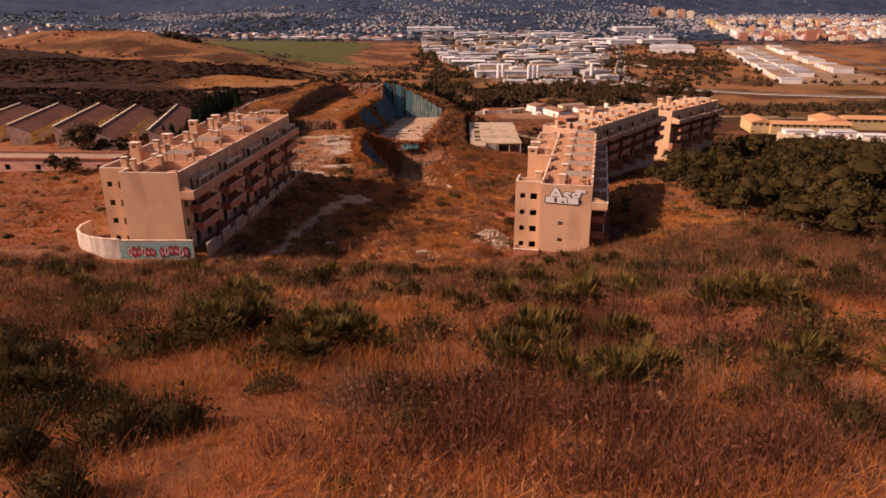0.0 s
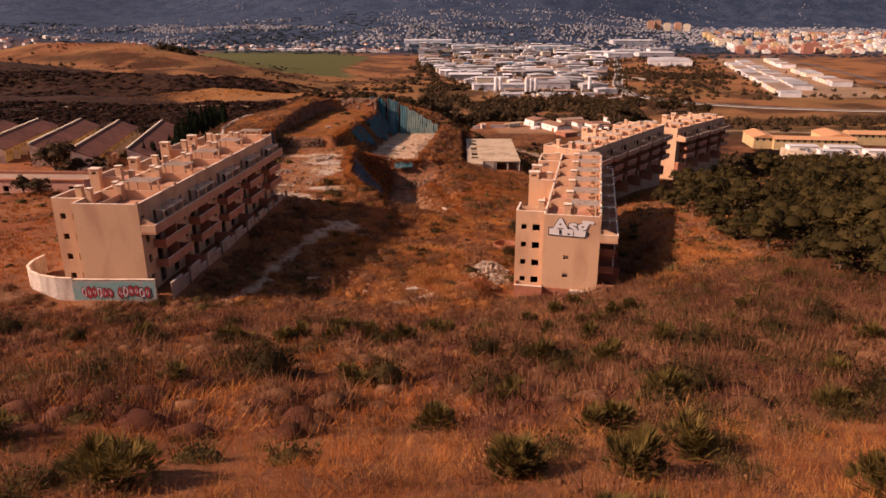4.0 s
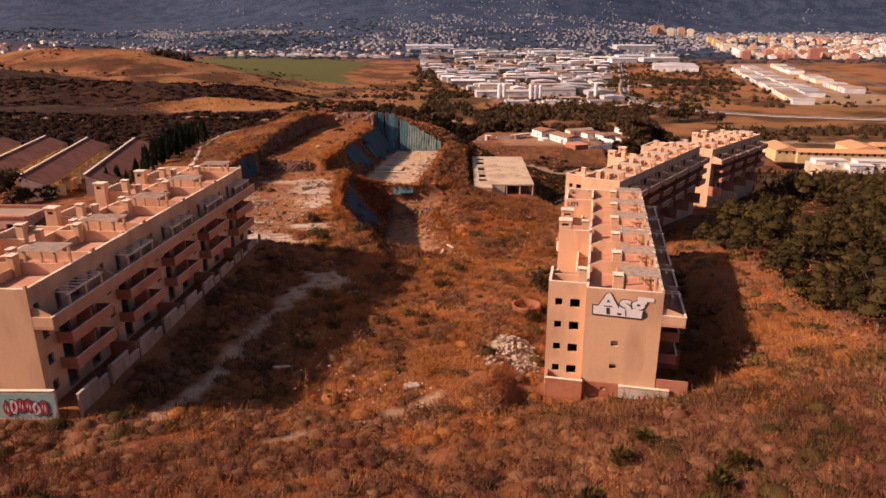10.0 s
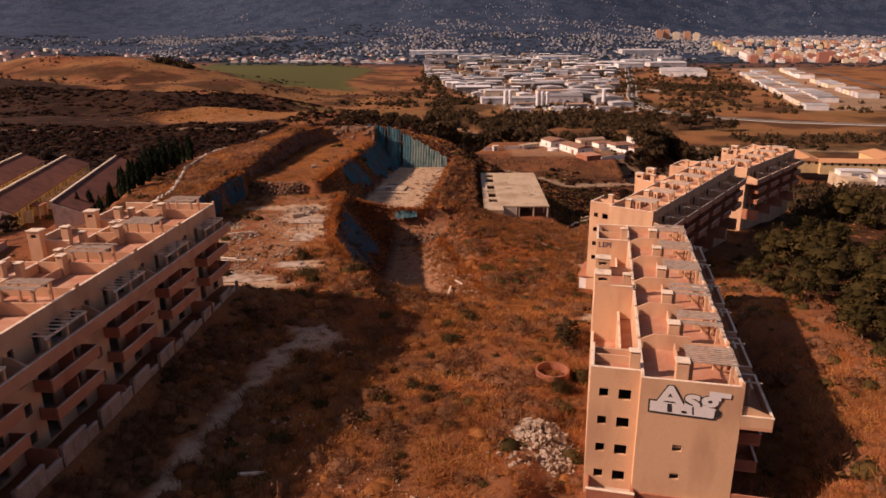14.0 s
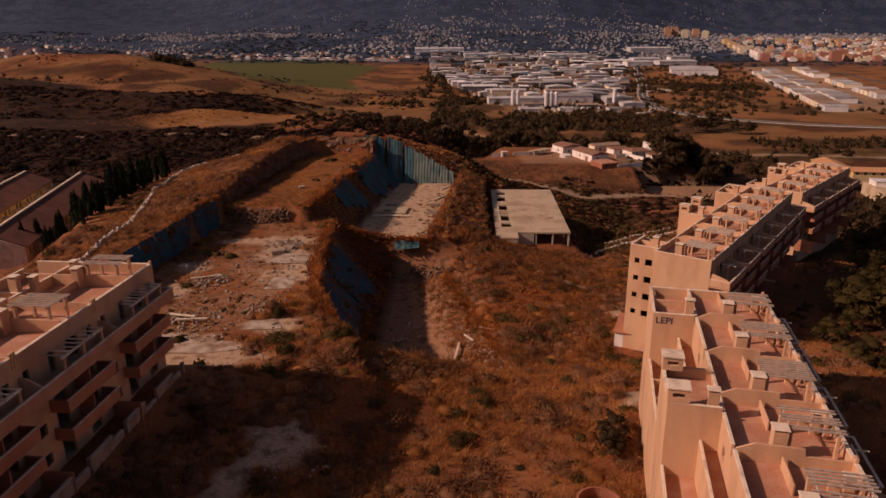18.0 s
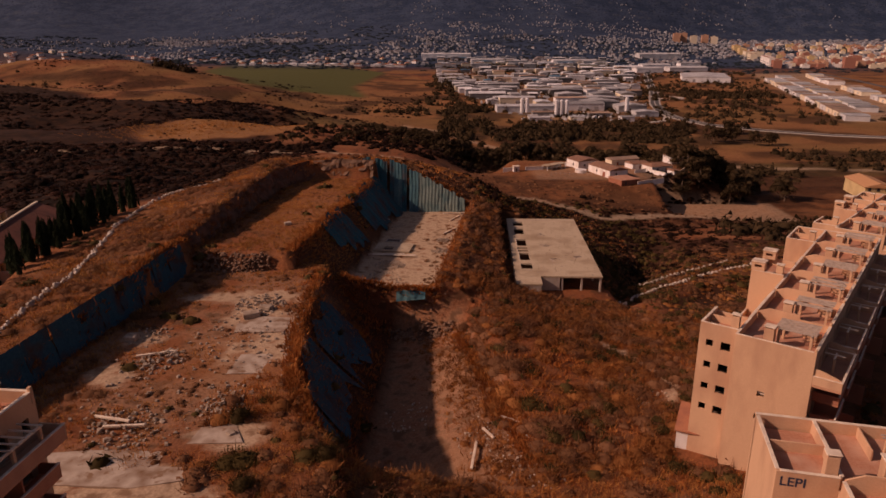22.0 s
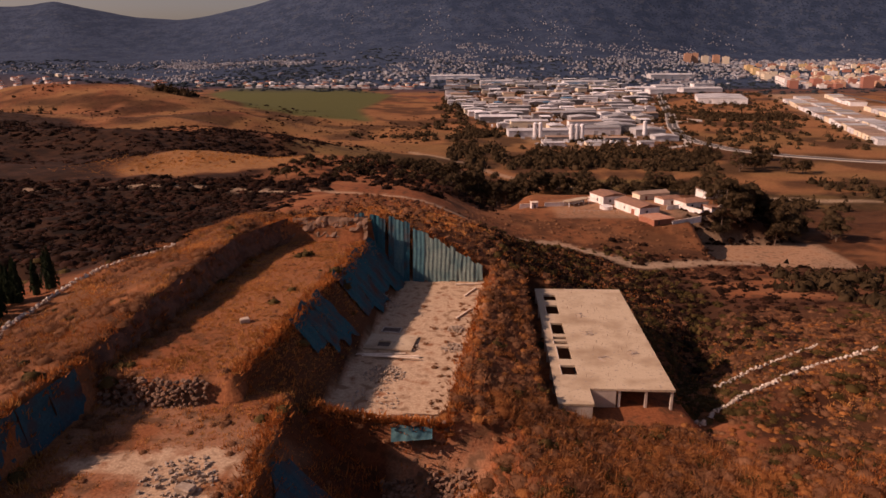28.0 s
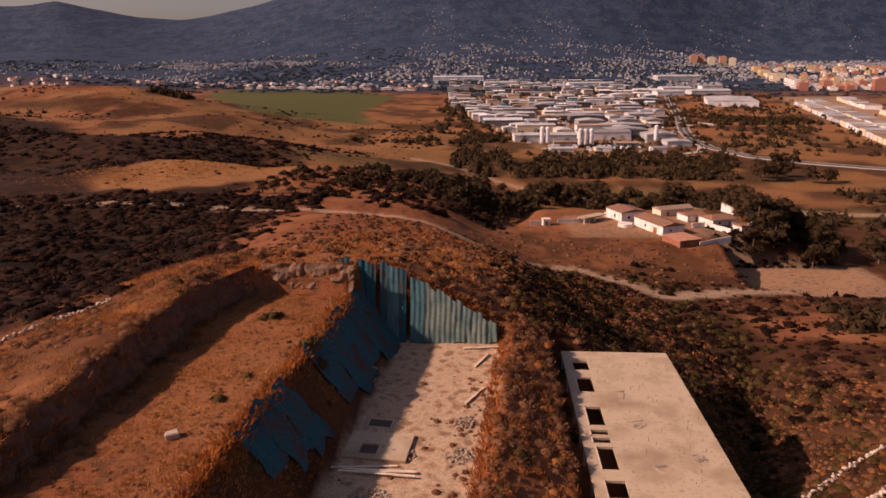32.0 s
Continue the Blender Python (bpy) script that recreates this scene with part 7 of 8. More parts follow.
# trees: trunk, limbs and a crown of leaf clumps
def crown_mesh(name, seed, mat, lobes, leaves, radius, height, base_z, leaf):
    r = np.random.RandomState(seed)
    pieces = []
    for k in range(lobes):
        a = 6.283 * k / lobes + r.uniform(-0.4, 0.4)
        d = radius * (0.0 if k == 0 else r.uniform(0.35, 0.68))
        cz = base_z + (height - base_z) * (0.62 if k == 0 else r.uniform(0.15, 0.62))
        rad = radius * r.uniform(0.36, 0.52)
        v, f = leaf_ball(leaves, seed * 50 + k, leaf / rad, 0.85, -0.75, 0.45)
        dv, df = dome(seed * 50 + k + 20, 0.75, 6)
        dv = dv * 0.9
        c = np.array([d * math.cos(a), d * math.sin(a), cz])
        pieces += [(v * rad + c, f), (dv * rad + c, df)]
    return tri_mesh(name, *joined(*pieces), mat)


def tree_proto(name, seed, mat, radius, height, base_z, lobes, leaves, leaf, label, group, category="tree", trunk=0.16):
    t_ = base(name, 0, 0, 0, 0, label, category, group)
    o = new("trunk", cone_mesh("trunk", trunk, trunk * 0.5, base_z + (height - base_z) * 0.5, BARK, 8, 0.15))
    o.parent = t_
    bm = bmesh.new()
    for k in range(4):
        limb = cone_mesh("limb", trunk * 0.5, trunk * 0.15, radius * 0.75, BARK, 5)
        limb.transform(pose(0, 0, base_z * 0.8 + 0.3, 38 + 9 * k, 0, 92 * k))
        bm.from_mesh(limb)
        bpy.data.meshes.remove(limb)
    part("limb_fork", bm, BARK, t_)
    q = new("crown", crown_mesh("crown", seed, mat, lobes, leaves, radius, height, base_z, leaf))
    q.parent = t_
    return t_


def plant(protos, spots, rs_, size=(0.8, 1.25)):
    """The first spots take the models themselves; the rest are copies."""
    for k, (x, y) in enumerate(spots):
        p = protos[k % len(protos)]
        s = rs_.uniform(*size)
        z = ground_z(x, y) - 0.1
        if k < len(protos):
            p.location, p.scale, p.rotation_euler = (x, y, z), (s, s, s), (0, 0, rs_.uniform(0, 6.28))
        else:
            c_ = copy_thing(p, pose(x, y, z, 0, 0, rs_.uniform(0, 360)))
            c_.scale = (s, s, s * rs_.uniform(0.9, 1.1))


pines = [tree_proto("pine_tree", 300 + k, PINE, 3.4 + 0.3 * k, 5.2 + 0.5 * k, 0.7, 11, 115, 0.48, "spreading olive-green pine with a rounded crown", "pines on the slope") for k in range(5)]
rs2 = np.random.RandomState(33)
spots = []
while len(spots) < 225:
    x, y = rs2.uniform(48, 185), rs2.uniform(82, 300)
    if x < float(ramp_at(y, [(80, 56), (90, 52.5), (110, 51), (150, 51), (300, 57)])) or float(rough(x, y, 22, 96)) < -0.5 or x > 64 + 0.75 * (y - 60):
        continue
    lx, ly = (x - 36.8) * 0.809 - (y - 185.5) * 0.588, (x - 36.8) * 0.588 + (y - 185.5) * 0.809
    if lx < 15 and ly > -14 or (y > 262 and x < 100):
        continue
    if all((x - a) ** 2 + (y - b) ** 2 > 26 for a, b in spots):
        spots.append((x, y))
plant(pines, spots, rs2, (0.6, 1.65))

cyp = []
for k in range(3):
    t_ = base("cypress_tree", 0, 0, 0, 0, "slim dark cypress beside the terraced houses", "tree", "cypresses")
    o = new("trunk", cone_mesh("trunk", 0.18, 0.12, 1.0, BARK))
    o.parent = t_
    v, f = leaf_ball(520, 400 + k, 0.34, 1.0, -0.9, 0.35)
    v = v * np.array([0.95, 0.95, 3.4]) * (1 - 0.12 * np.clip(v[:, 2:3], 0, 1)) + np.array([0, 0, 3.7])
    w = 1.15 - 0.85 * np.clip((v[:, 2:3] - 1.5) / 6.0, 0, 1)
    v[:, :2] = v[:, :2] * w
    dv, df = dome(410 + k, 1.0)
    dv = dv * np.array([0.8, 0.8, 7.0])
    q = new("crown", tri_mesh("crown", *joined((v, f), (dv, df)), CYPRESS))
    q.parent = t_
    cyp.append(t_)
plant(cyp, [(-78.5, 226), (-77.5, 229.5), (-77, 233), (-76.6, 237), (-78, 241), (-80, 245), (-83, 249), (-84.5, 222), (-85.5, 219), (-83, 234), (-81, 239), (-86.5, 216), (-74.6, 222), (-88, 253)] + [(rs2.uniform(-84, -76), rs2.uniform(214, 268)) for k in range(40)], rs2, (0.85, 1.25))

broad = [tree_proto("broad_tree", 320 + k, EUCALYPT, 4.6 + 0.6 * k, 8.5 + 1.8 * k, 1.6, 12, 120, 0.62, "large dark broad-crowned tree on the valley floor", "valley trees", "tree", 0.3) for k in range(4)]
spots = [(-99, 196)]
for x0, x1, y0, y1, n in ((118, 150, 474, 520, 16), (140, 176, 478, 505, 9), (-6, 30, 560, 590, 14), (34, 72, 596, 618, 16), (78, 140, 560, 612, 26), (205, 240, 690, 730, 6), (250, 262, 690, 700, 2)):
    for _ in range(n):
        spots.append((rs2.uniform(x0, x1), rs2.uniform(y0, y1)))
plant(broad, spots, rs2, (0.95, 1.5))
spots = []
for x0, x1, y0, y1, n in ((120, 152, 482, 526, 14), (106, 150, 466, 484, 10), (4, 34, 540, 575, 10), (-18, 12, 516, 548, 8), (56, 100, 540, 580, 12), (242, 260, 755, 775, 4), (480, 490, 1180, 1190, 1)):
    spots += [(rs2.uniform(x0, x1), rs2.uniform(y0, y1)) for _ in range(n)]
plant([tree_proto("tall_tree", 360 + k, EUCALYPT, 5.4, 14 + 2 * k, 2.5, 14, 110, 0.8, "tall dark tree by the farm", "valley trees", "tree", 0.35) for k in range(3)], spots, rs2, (0.85, 1.25))
olives = [tree_proto("olive_tree", 340 + k, EUCALYPT, 2.6 + 0.3 * k, 4.4 + 0.4 * k, 0.9, 8, 70, 0.5, "small dark olive tree with a round crown", "olive grove") for k in range(3)]
spots = []
while len(spots) < 90:
    x = rs2.uniform(-98, 6)
    y = 470 + rs2.uniform(0, 1) * (110 if x > -70 else 60) + 0.1 * (x + 50)
    if all((x - a) ** 2 + (y - b) ** 2 > 24 for a, b in spots):
        spots.append((x, y))
plant(olives, spots + [(17.4, 157), (18.2, 160.5), (-92, 176), (-97, 178), (-93, 197), (-96, 200), (-100, 203), (-90, 200)], rs2, (0.8, 1.4))

wood = [joined(leaf_ball(30, 500 + k, 0.55, 1.1, -0.2, 0.3), dome(510 + k, 0.95, 5)) for k in range(6)]


def wood_set(n, x0, x1, y0, y1, lo, hi, clump=None, tall=1.2):
    p = places(n, x0, x1, y0, y1, rs2, bare=0.9, clump=clump)
    s = rs2.uniform(lo, hi, len(p))
    return strew(wood, p, s, s * tall, rs2)


stuff("valley_woods", "belts of dark trees along the valley floor", "woods", EUCALYPT, [
    wood_set(300, -30, 30, 700, 1010, 3, 6, (60, 0.0)), wood_set(420, 20, 230, 700, 800, 2.5, 6, (45, -0.3)), wood_set(240, 230, 560, 610, 660, 2.5, 5, (60, -0.3)), wood_set(300, 40, 230, 770, 850, 3, 5.5, (40, -0.2)), wood_set(90, -140, 20, 905, 935, 3, 5, (20, -0.2)), wood_set(50, -420, -370, 1040, 1090, 4, 8), wood_set(150, 150, 430, 540, 605, 2.5, 5, (40, 0.2)), wood_set(160, 160, 330, 385, 440, 2, 4, (30, 0.0)), wood_set(520, 96, 270, 250, 404, 2.5, 5, (30, -0.5)), wood_set(260, 150, 300, 130, 260, 3, 5), wood_set(120, -60, -10, 1000, 1500, 5, 9, (50, 0.0)),
    wood_set(60, -30, 110, 700, 770, 4.5, 8, (30, 0.0), 1.35), wood_set(2600, -70, 380, 880, 2250, 3, 6.5, (30, 0.1), 1.1), wood_set(1400, 20, 620, 840, 1750, 2.5, 5.5, (70, 0.0)), wood_set(240, 340, 430, 1060, 1220, 3, 5, (40, -0.1)), wood_set(160, 320, 470, 1130, 1240, 4, 7, (60, -0.1)), wood_set(80, -620, -440, 760, 1000, 2.5, 5, (60, 0.1))])


# foliage of distant trees, with the blue of haze put into its colour
HAZED_LEAF = leaf_material("hazed_foliage", (0.018, 0.028, 0.034), (0.042, 0.056, 0.062))
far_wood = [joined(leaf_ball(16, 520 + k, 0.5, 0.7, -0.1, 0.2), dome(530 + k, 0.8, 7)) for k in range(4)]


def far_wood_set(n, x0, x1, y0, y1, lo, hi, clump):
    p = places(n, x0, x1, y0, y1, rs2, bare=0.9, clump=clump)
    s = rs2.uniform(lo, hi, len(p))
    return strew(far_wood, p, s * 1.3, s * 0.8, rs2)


stuff("foothill_woods", "dark woods over the foothills, haze blue put into their colour", "woods", HAZED_LEAF, [
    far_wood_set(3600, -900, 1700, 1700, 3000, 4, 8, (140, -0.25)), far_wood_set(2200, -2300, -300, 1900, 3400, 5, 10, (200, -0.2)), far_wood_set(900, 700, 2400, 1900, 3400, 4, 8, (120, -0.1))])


# ---- far buildings ----
HALL_WHITE = material("white_cladding", (0.62, 0.62, 0.61), (0.76, 0.755, 0.74), (0.44, 0.43, 0.42), fine=0.6, broad=0.05, bump=0, per_object=0.28)
HALL_GREY = material("grey_cladding", (0.33, 0.33, 0.325), (0.46, 0.455, 0.445), (0.23, 0.22, 0.215), fine=0.6, broad=0.05, bump=0, per_object=0.35)
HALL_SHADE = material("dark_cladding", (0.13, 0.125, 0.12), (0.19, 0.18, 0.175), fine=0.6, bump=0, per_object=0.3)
HALL_BLUE = material("blue_cladding", (0.05, 0.16, 0.26), (0.07, 0.21, 0.32), fine=0.6, bump=0, per_object=0.2)
HALL_RUST = material("fibre_cement_roof", (0.36, 0.24, 0.17), (0.44, 0.31, 0.22), (0.27, 0.18, 0.13), fine=0.6, broad=0.06, bump=0, per_object=0.2)
CREAM = material("cream_render", (0.66, 0.56, 0.40), (0.72, 0.62, 0.46), fine=1.5, bump=0, per_object=0.12)
YELLOW = material("yellow_render", (0.58, 0.42, 0.20), (0.64, 0.47, 0.24), (0.46, 0.32, 0.16), fine=2, broad=0.2, bump=0, per_object=0.1)
ORANGE = material("orange_render", (0.48, 0.26, 0.16), (0.54, 0.31, 0.20), fine=1.5, bump=0, per_object=0.12)
RED_RENDER = material("red_brick_render", (0.34, 0.14, 0.095), (0.40, 0.18, 0.125), fine=1.5, bump=0, per_object=0.15)
PINK = material("pink_render", (0.60, 0.34, 0.25), (0.66, 0.40, 0.30), (0.50, 0.27, 0.20), fine=5, broad=0.4, bump=0.1, depth=0.01)
ASPHALT = material("asphalt", (0.075, 0.07, 0.068), (0.11, 0.105, 0.10), (0.14, 0.12, 0.10), fine=2, broad=0.1, bump=0)
KERB = material("pale_verge", (0.42, 0.37, 0.31), (0.52, 0.46, 0.39), fine=1, bump=0)
GLASS_DARK = material("dark_pane", (0.03, 0.03, 0.035), (0.05, 0.05, 0.055), fine=3, bump=0, rough=0.2)
SHUTTER = material("shutter_paint", (0.28, 0.10, 0.06), (0.34, 0.13, 0.08), fine=6, bump=0)


def solid(name, verts, faces, mat):
    me_ = bpy.data.meshes.new(name)
    me_.from_pydata(verts, [], faces)
    me_.materials.append(mat)
    return me_


SHAPES = {}
CUBE = [(-.5, -.5, 0), (.5, -.5, 0), (.5, .5, 0), (-.5, .5, 0), (-.5, -.5, 1), (.5, -.5, 1), (.5, .5, 1), (-.5, .5, 1)]
CUBE_F = [(0, 3, 2, 1), (4, 5, 6, 7), (0, 1, 5, 4), (1, 2, 6, 5), (2, 3, 7, 6), (3, 0, 4, 7)]
# ridge along y; eaves with a fascia
GABLE = [(-.5, -.5, 0), (.5, -.5, 0), (.5, .5, 0), (-.5, .5, 0), (-.5, -.5, .12), (.5, -.5, .12), (.5, .5, .12), (-.5, .5, .12), (0, -.5, 1), (0, .5, 1)]
GABLE_F = [(0, 3, 2, 1), (0, 1, 5, 8, 4), (2, 3, 7, 9, 6), (1, 2, 6, 5), (3, 0, 4, 7), (5, 6, 9, 8), (7, 4, 8, 9)]
HIP = GABLE[:8] + [(0, -.28, 1), (0, .28, 1)]
HIP_F = [(0, 3, 2, 1), (0, 1, 5, 4), (1, 2, 6, 5), (2, 3, 7, 6), (3, 0, 4, 7), (4, 5, 8), (6, 7, 9), (5, 6, 9, 8), (7, 4, 8, 9)]
MONO = [(-.5, -.5, 0), (.5, -.5, 0), (.5, .5, 0), (-.5, .5, 0), (-.5, -.5, 1), (.5, -.5, .12), (.5, .5, .12), (-.5, .5, 1)]
FORMS = {"block": (CUBE, CUBE_F), "gable": (GABLE, GABLE_F), "hip": (HIP, HIP_F), "mono": (MONO, CUBE_F)}


def form(name, kind, mat, parent, at, size, turn=0.0, label=""):
    key = (kind, mat.name)
    if key not in SHAPES:
        SHAPES[key] = solid(name, *FORMS[kind], mat)
    o = new(name, SHAPES[key])
    o.parent, o.location, o.scale = parent, at, size
    o.rotation_euler = (0, 0, -radians(turn))
    return tagged(o, label)


def shed_hall(x, y, w, d, h, turn, wall_mat, roof_mat, label, group, along="y", doors=1, rise=None, z=None, name="warehouse", category="warehouse"):
    z = float(ground_z(x, y)) if z is None else z
    b = base(name, x, y, z, turn, label, category, group)
    form("wall", "block", wall_mat, b, (0, 0, -2), (w, d, h + 2))
    rise = 0.09 * min(w, d) if rise is None else rise
    if along == "y":
        form("roof", "gable", roof_mat, b, (0, 0, h), (w + 0.8, d + 0.8, rise))
    else:
        form("roof", "gable", roof_mat, b, (0, 0, h), (d + 0.8, w + 0.8, rise), 90)
    for k in range(doors):
        form("roller_door", "block", HALL_GREY, b, ((k + 0.5) / doors * w - w / 2, -d / 2 - 0.04, 0), (min(5, w / doors * 0.6), 0.12, h * 0.6))
    return b


brng = random.Random(77)
WEST_EDGE = [(840, 66), (963, 34), (1096, 6), (1403, -52), (1700, -72), (2300, -92)]
EAST_EDGE = [(840, 175), (958, 222), (1125, 258), (1500, 345), (1700, 380), (2300, 430)]
y = 985.0
while y < 2260:
    d = brng.uniform(16, 32)
    x = float(ramp_at(y, WEST_EDGE)) + brng.uniform(2, 10)
    lim = float(ramp_at(y, EAST_EDGE)) - 8
    while x < lim - 16:
        w = min(brng.choice((14, 18, 22, 26, 34, 48)) * brng.uniform(0.85, 1.1), lim - x)
        if brng.random() < (0.74 if y < 1500 else 0.5):
            roof = brng.choices((HALL_WHITE, HALL_GREY, HALL_RUST, HALL_BLUE), (4.0, 4.5, 1.6, 0.6))[0]
            wm = brng.choices((HALL_WHITE, CREAM, HALL_GREY, HALL_SHADE), (2, 2, 3, 3))[0]
            tint = {HALL_WHITE: "white", HALL_GREY: "grey", HALL_RUST: "brown", HALL_BLUE: "blue"}[roof]
            shed_hall(x + w / 2, y + brng.uniform(-4, 4), w, d * brng.uniform(0.75, 1), brng.uniform(5, 9.5), brng.choice((-4, -3, -5)), wm, roof, "low industrial hall with a shallow %s roof" % tint, "halls of the industrial estate", brng.choice("xy"), 0 if y > 1150 else 1)
        x += w + brng.choice((1.5, 1.5, 6, 14))
    y += d + brng.choice((9, 14, 22)) + max(0, (y - 1300) * 0.02)
# the concrete works in front, with its silos
for x, y, w, d, h, wm, rm, ax in ((70, 948, 68, 22, 7, HALL_WHITE, HALL_GREY, "x"), (138, 972, 58, 24, 8, HALL_WHITE, HALL_GREY, "x"), (90, 905, 30, 14, 4.5, HALL_GREY, HALL_RUST, "x"), (198, 965, 34, 30, 7, HALL_GREY, HALL_GREY, "y"), (78, 858, 22, 12, 4, HALL_WHITE, HALL_WHITE, "x"), (120, 868, 16, 10, 3.5, CREAM, HALL_GREY, "x"), (150, 905, 24, 14, 4, HALL_GREY, HALL_RUST, "x"), (172, 862, 14, 12, 5, HALL_WHITE, HALL_GREY, "x"), (205, 915, 26, 18, 5, HALL_WHITE, HALL_GREY, "y")):
    shed_hall(x, y, w, d, h, -4, wm, rm, "low works hall with a shallow grey roof", "concrete works", ax, 3 if w > 40 else 1)


def tube_mesh(name, r, h, mat, n=14, cone=0.0):
    v = [(r * math.cos(6.2832 * i / n), r * math.sin(6.2832 * i / n), 0) for i in range(n)]
    v += [(a, b_, h) for a, b_, _ in v] + [(r * 0.25 * math.cos(6.2832 * i / n), r * 0.25 * math.sin(6.2832 * i / n), h + cone) for i in range(n)]
    f = [tuple(range(n - 1, -1, -1)), tuple(range(2 * n, 3 * n))]
    for k in (0, n):
        f += [(k + i, k + (i + 1) % n, k + n + (i + 1) % n, k + n + i) for i in range(n)]
    return solid(name, v, f, mat)


SILO = tube_mesh("shell", 2.3, 15, HALL_WHITE, cone=1.2)
for x, y in ((64, 908), (69.5, 908), (101, 891), (106.5, 891), (112, 891), (188, 934)):
    b = base("cement_silo", x, y, ground_z(x, y), 0, "tall pale cement silo standing on legs", "silo", "silos of the concrete works")
    o = new("shell", SILO)
    o.parent, o.location = b, (0, 0, 3.2)
    for a in range(4):
        form("leg", "block", HALL_GREY, b, (1.6 * math.cos(a * 1.571 + 0.785), 1.6 * math.sin(a * 1.571 + 0.785), -0.5), (0.35, 0.35, 3.9))
for k in range(9):
    form_x, form_y = 120 + 7 * (k % 5), 880 + 9 * (k // 5)
    o = base("parked_lorry", form_x, form_y, ground_z(form_x, form_y), 10 * k, "white lorry parked in the works yard", "lorry", "lorries in the yard")
    form("cab", "block", HALL_WHITE, o, (0, -3.1, 0.6), (2.3, 1.8, 2.2))
    form("body", "block", HALL_GREY if k % 3 else HALL_WHITE, o, (0, 0.9, 0.9), (2.4, 5.6, 2.4))
    for sx in (-1, 1):
        for sy in (-2.9, 0.2, 2.6):
            form("wheel", "block", DARK, o, (sx, sy, 0), (0.35, 1.0, 1.0))

# two rows of warehouses and the big hall by the fields
for x0, y0, x1, y1, n, w in ((422, 872, 594, 1500, 19, 24), (480, 960, 640, 1560, 17, 25), (560, 1010, 720, 1600, 14, 26)):
    turn = math.degrees(math.atan2(x1 - x0, y1 - y0))
    step_len = math.hypot(x1 - x0, y1 - y0) / n
    for k in range(n):
        if x0 > 500 and k in (3, 7, 8):
            continue
        q = (k + 0.5) / n
        rm = brng.choices((HALL_GREY, HALL_RUST), (3, 2))[0]
        b = shed_hall(x0 + (x1 - x0) * q, y0 + (y1 - y0) * q, w, step_len - brng.choice((1.0, 3.0, 7.0)), brng.uniform(5, 7.5), turn, brng.choice((HALL_WHITE, HALL_WHITE, CREAM)), rm, "white terraced warehouse with a flat grey roof", "warehouse row beside the field", "x", 0, 1.0)
        form("roller_door", "block", HALL_GREY, b, (-w / 2 - 0.05, 0, 0), (0.12, 5, 4.2))
shed_hall(474, 1530, 86, 150, 9, 15, HALL_WHITE, HALL_GREY, "long low hall with white walls and pale roof", "halls of the industrial estate", "y", 2, 2.0)
for x, y, w, d, h in ((600, 2350, 130, 50, 12), (300, 2090, 120, 40, 10), (60, 2110, 90, 36, 9), (-60, 2300, 150, 40, 9), (420, 1760, 60, 40, 9), (520, 1800, 90, 40, 8), (470, 1890, 70, 40, 9), (560, 1910, 50, 30, 12), (390, 1830, 60, 40, 8)):
    shed_hall(x, y, w, d, h, -4, HALL_WHITE, brng.choice((HALL_WHITE, HALL_GREY)), "large white hall at the foot of the hills", "halls of the industrial estate", "x", 1)


# the town: blocks of flats in warm colours
def flats(x, y, w, d, h, turn, mat, label):
    b = base("apartment_block", x, y, float(ground_z(x, y)), turn, label, "apartment block", "blocks of the town")
    form("wall", "block", mat, b, (0, 0, -6), (w, d, h + 6))
    form("roof", "block", TILE if brng.random() < 0.35 else HALL_RUST, b, (0, 0, h), (w - 0.8, d - 0.8, 0.5))
    form("stair_head", "block", mat, b, (0, brng.uniform(-0.3, 0.3) * d, h + 0.4), (w * 0.4, 5, 2.6))
    for k in range(int(h // 9)):
        form("window_band", "block", GLASS_DARK, b, (-w / 2 - 0.03, 0, 1.6 + 5 * k), (0.1, d * 0.86, 1.3))


TONES = [(WHITEWASH, "white"), (CREAM, "cream"), (YELLOW, "yellow"), (ORANGE, "orange"), (RED_RENDER, "brick-red")]
for x, y, w, d, h, k in ((985, 2740, 22, 90, 20, 2), (950, 2590, 22, 70, 20, 2), (915, 2450, 20, 80, 19, 1), (880, 2320, 20, 80, 19, 1), (842, 2130, 20, 60, 20, 0), (822, 2060, 20, 50, 20, 0), (800, 1990, 20, 50, 20, 0), (778, 1910, 20, 40, 19, 4), (880, 2010, 20, 60, 18, 4), (950, 1900, 24, 30, 26, 4), (1010, 1985, 22, 40, 24, 4), (905, 1950, 20, 40, 17, 3)):
    flats(x, y, w, d, h, 15, TONES[k][0], "long %s block of flats facing the fields" % TONES[k][1])
town = []
while len(town) < 240:
    y = brng.uniform(1880, 3000)
    x = brng.uniform(790 + 0.28 * (y - 1880), 1250 + 0.75 * (y - 1880))
    if all(abs(x - a) > 21 or abs(y - c) > 36 for a, c in town):
        town.append((x, y))
for x, y in town:
    m, tone = brng.choices(TONES, (6, 4, 1.2, 2.5, 2.5))[0]
    flats(x, y, brng.uniform(12, 18), brng.uniform(18, 34), brng.choice((7, 9, 9, 12, 15)), brng.choice((15, 15, 15, 105)), m, "%s block of flats in the town" % tone)
for x, y, h in ((860, 3060, 34), (895, 3080, 36), (930, 3060, 30), (985, 3090, 34), (1020, 3080, 30)):
    flats(x, y, 26, 26, h, 10, ORANGE if h > 31 else CREAM, "tall orange tower block at the edge of town")


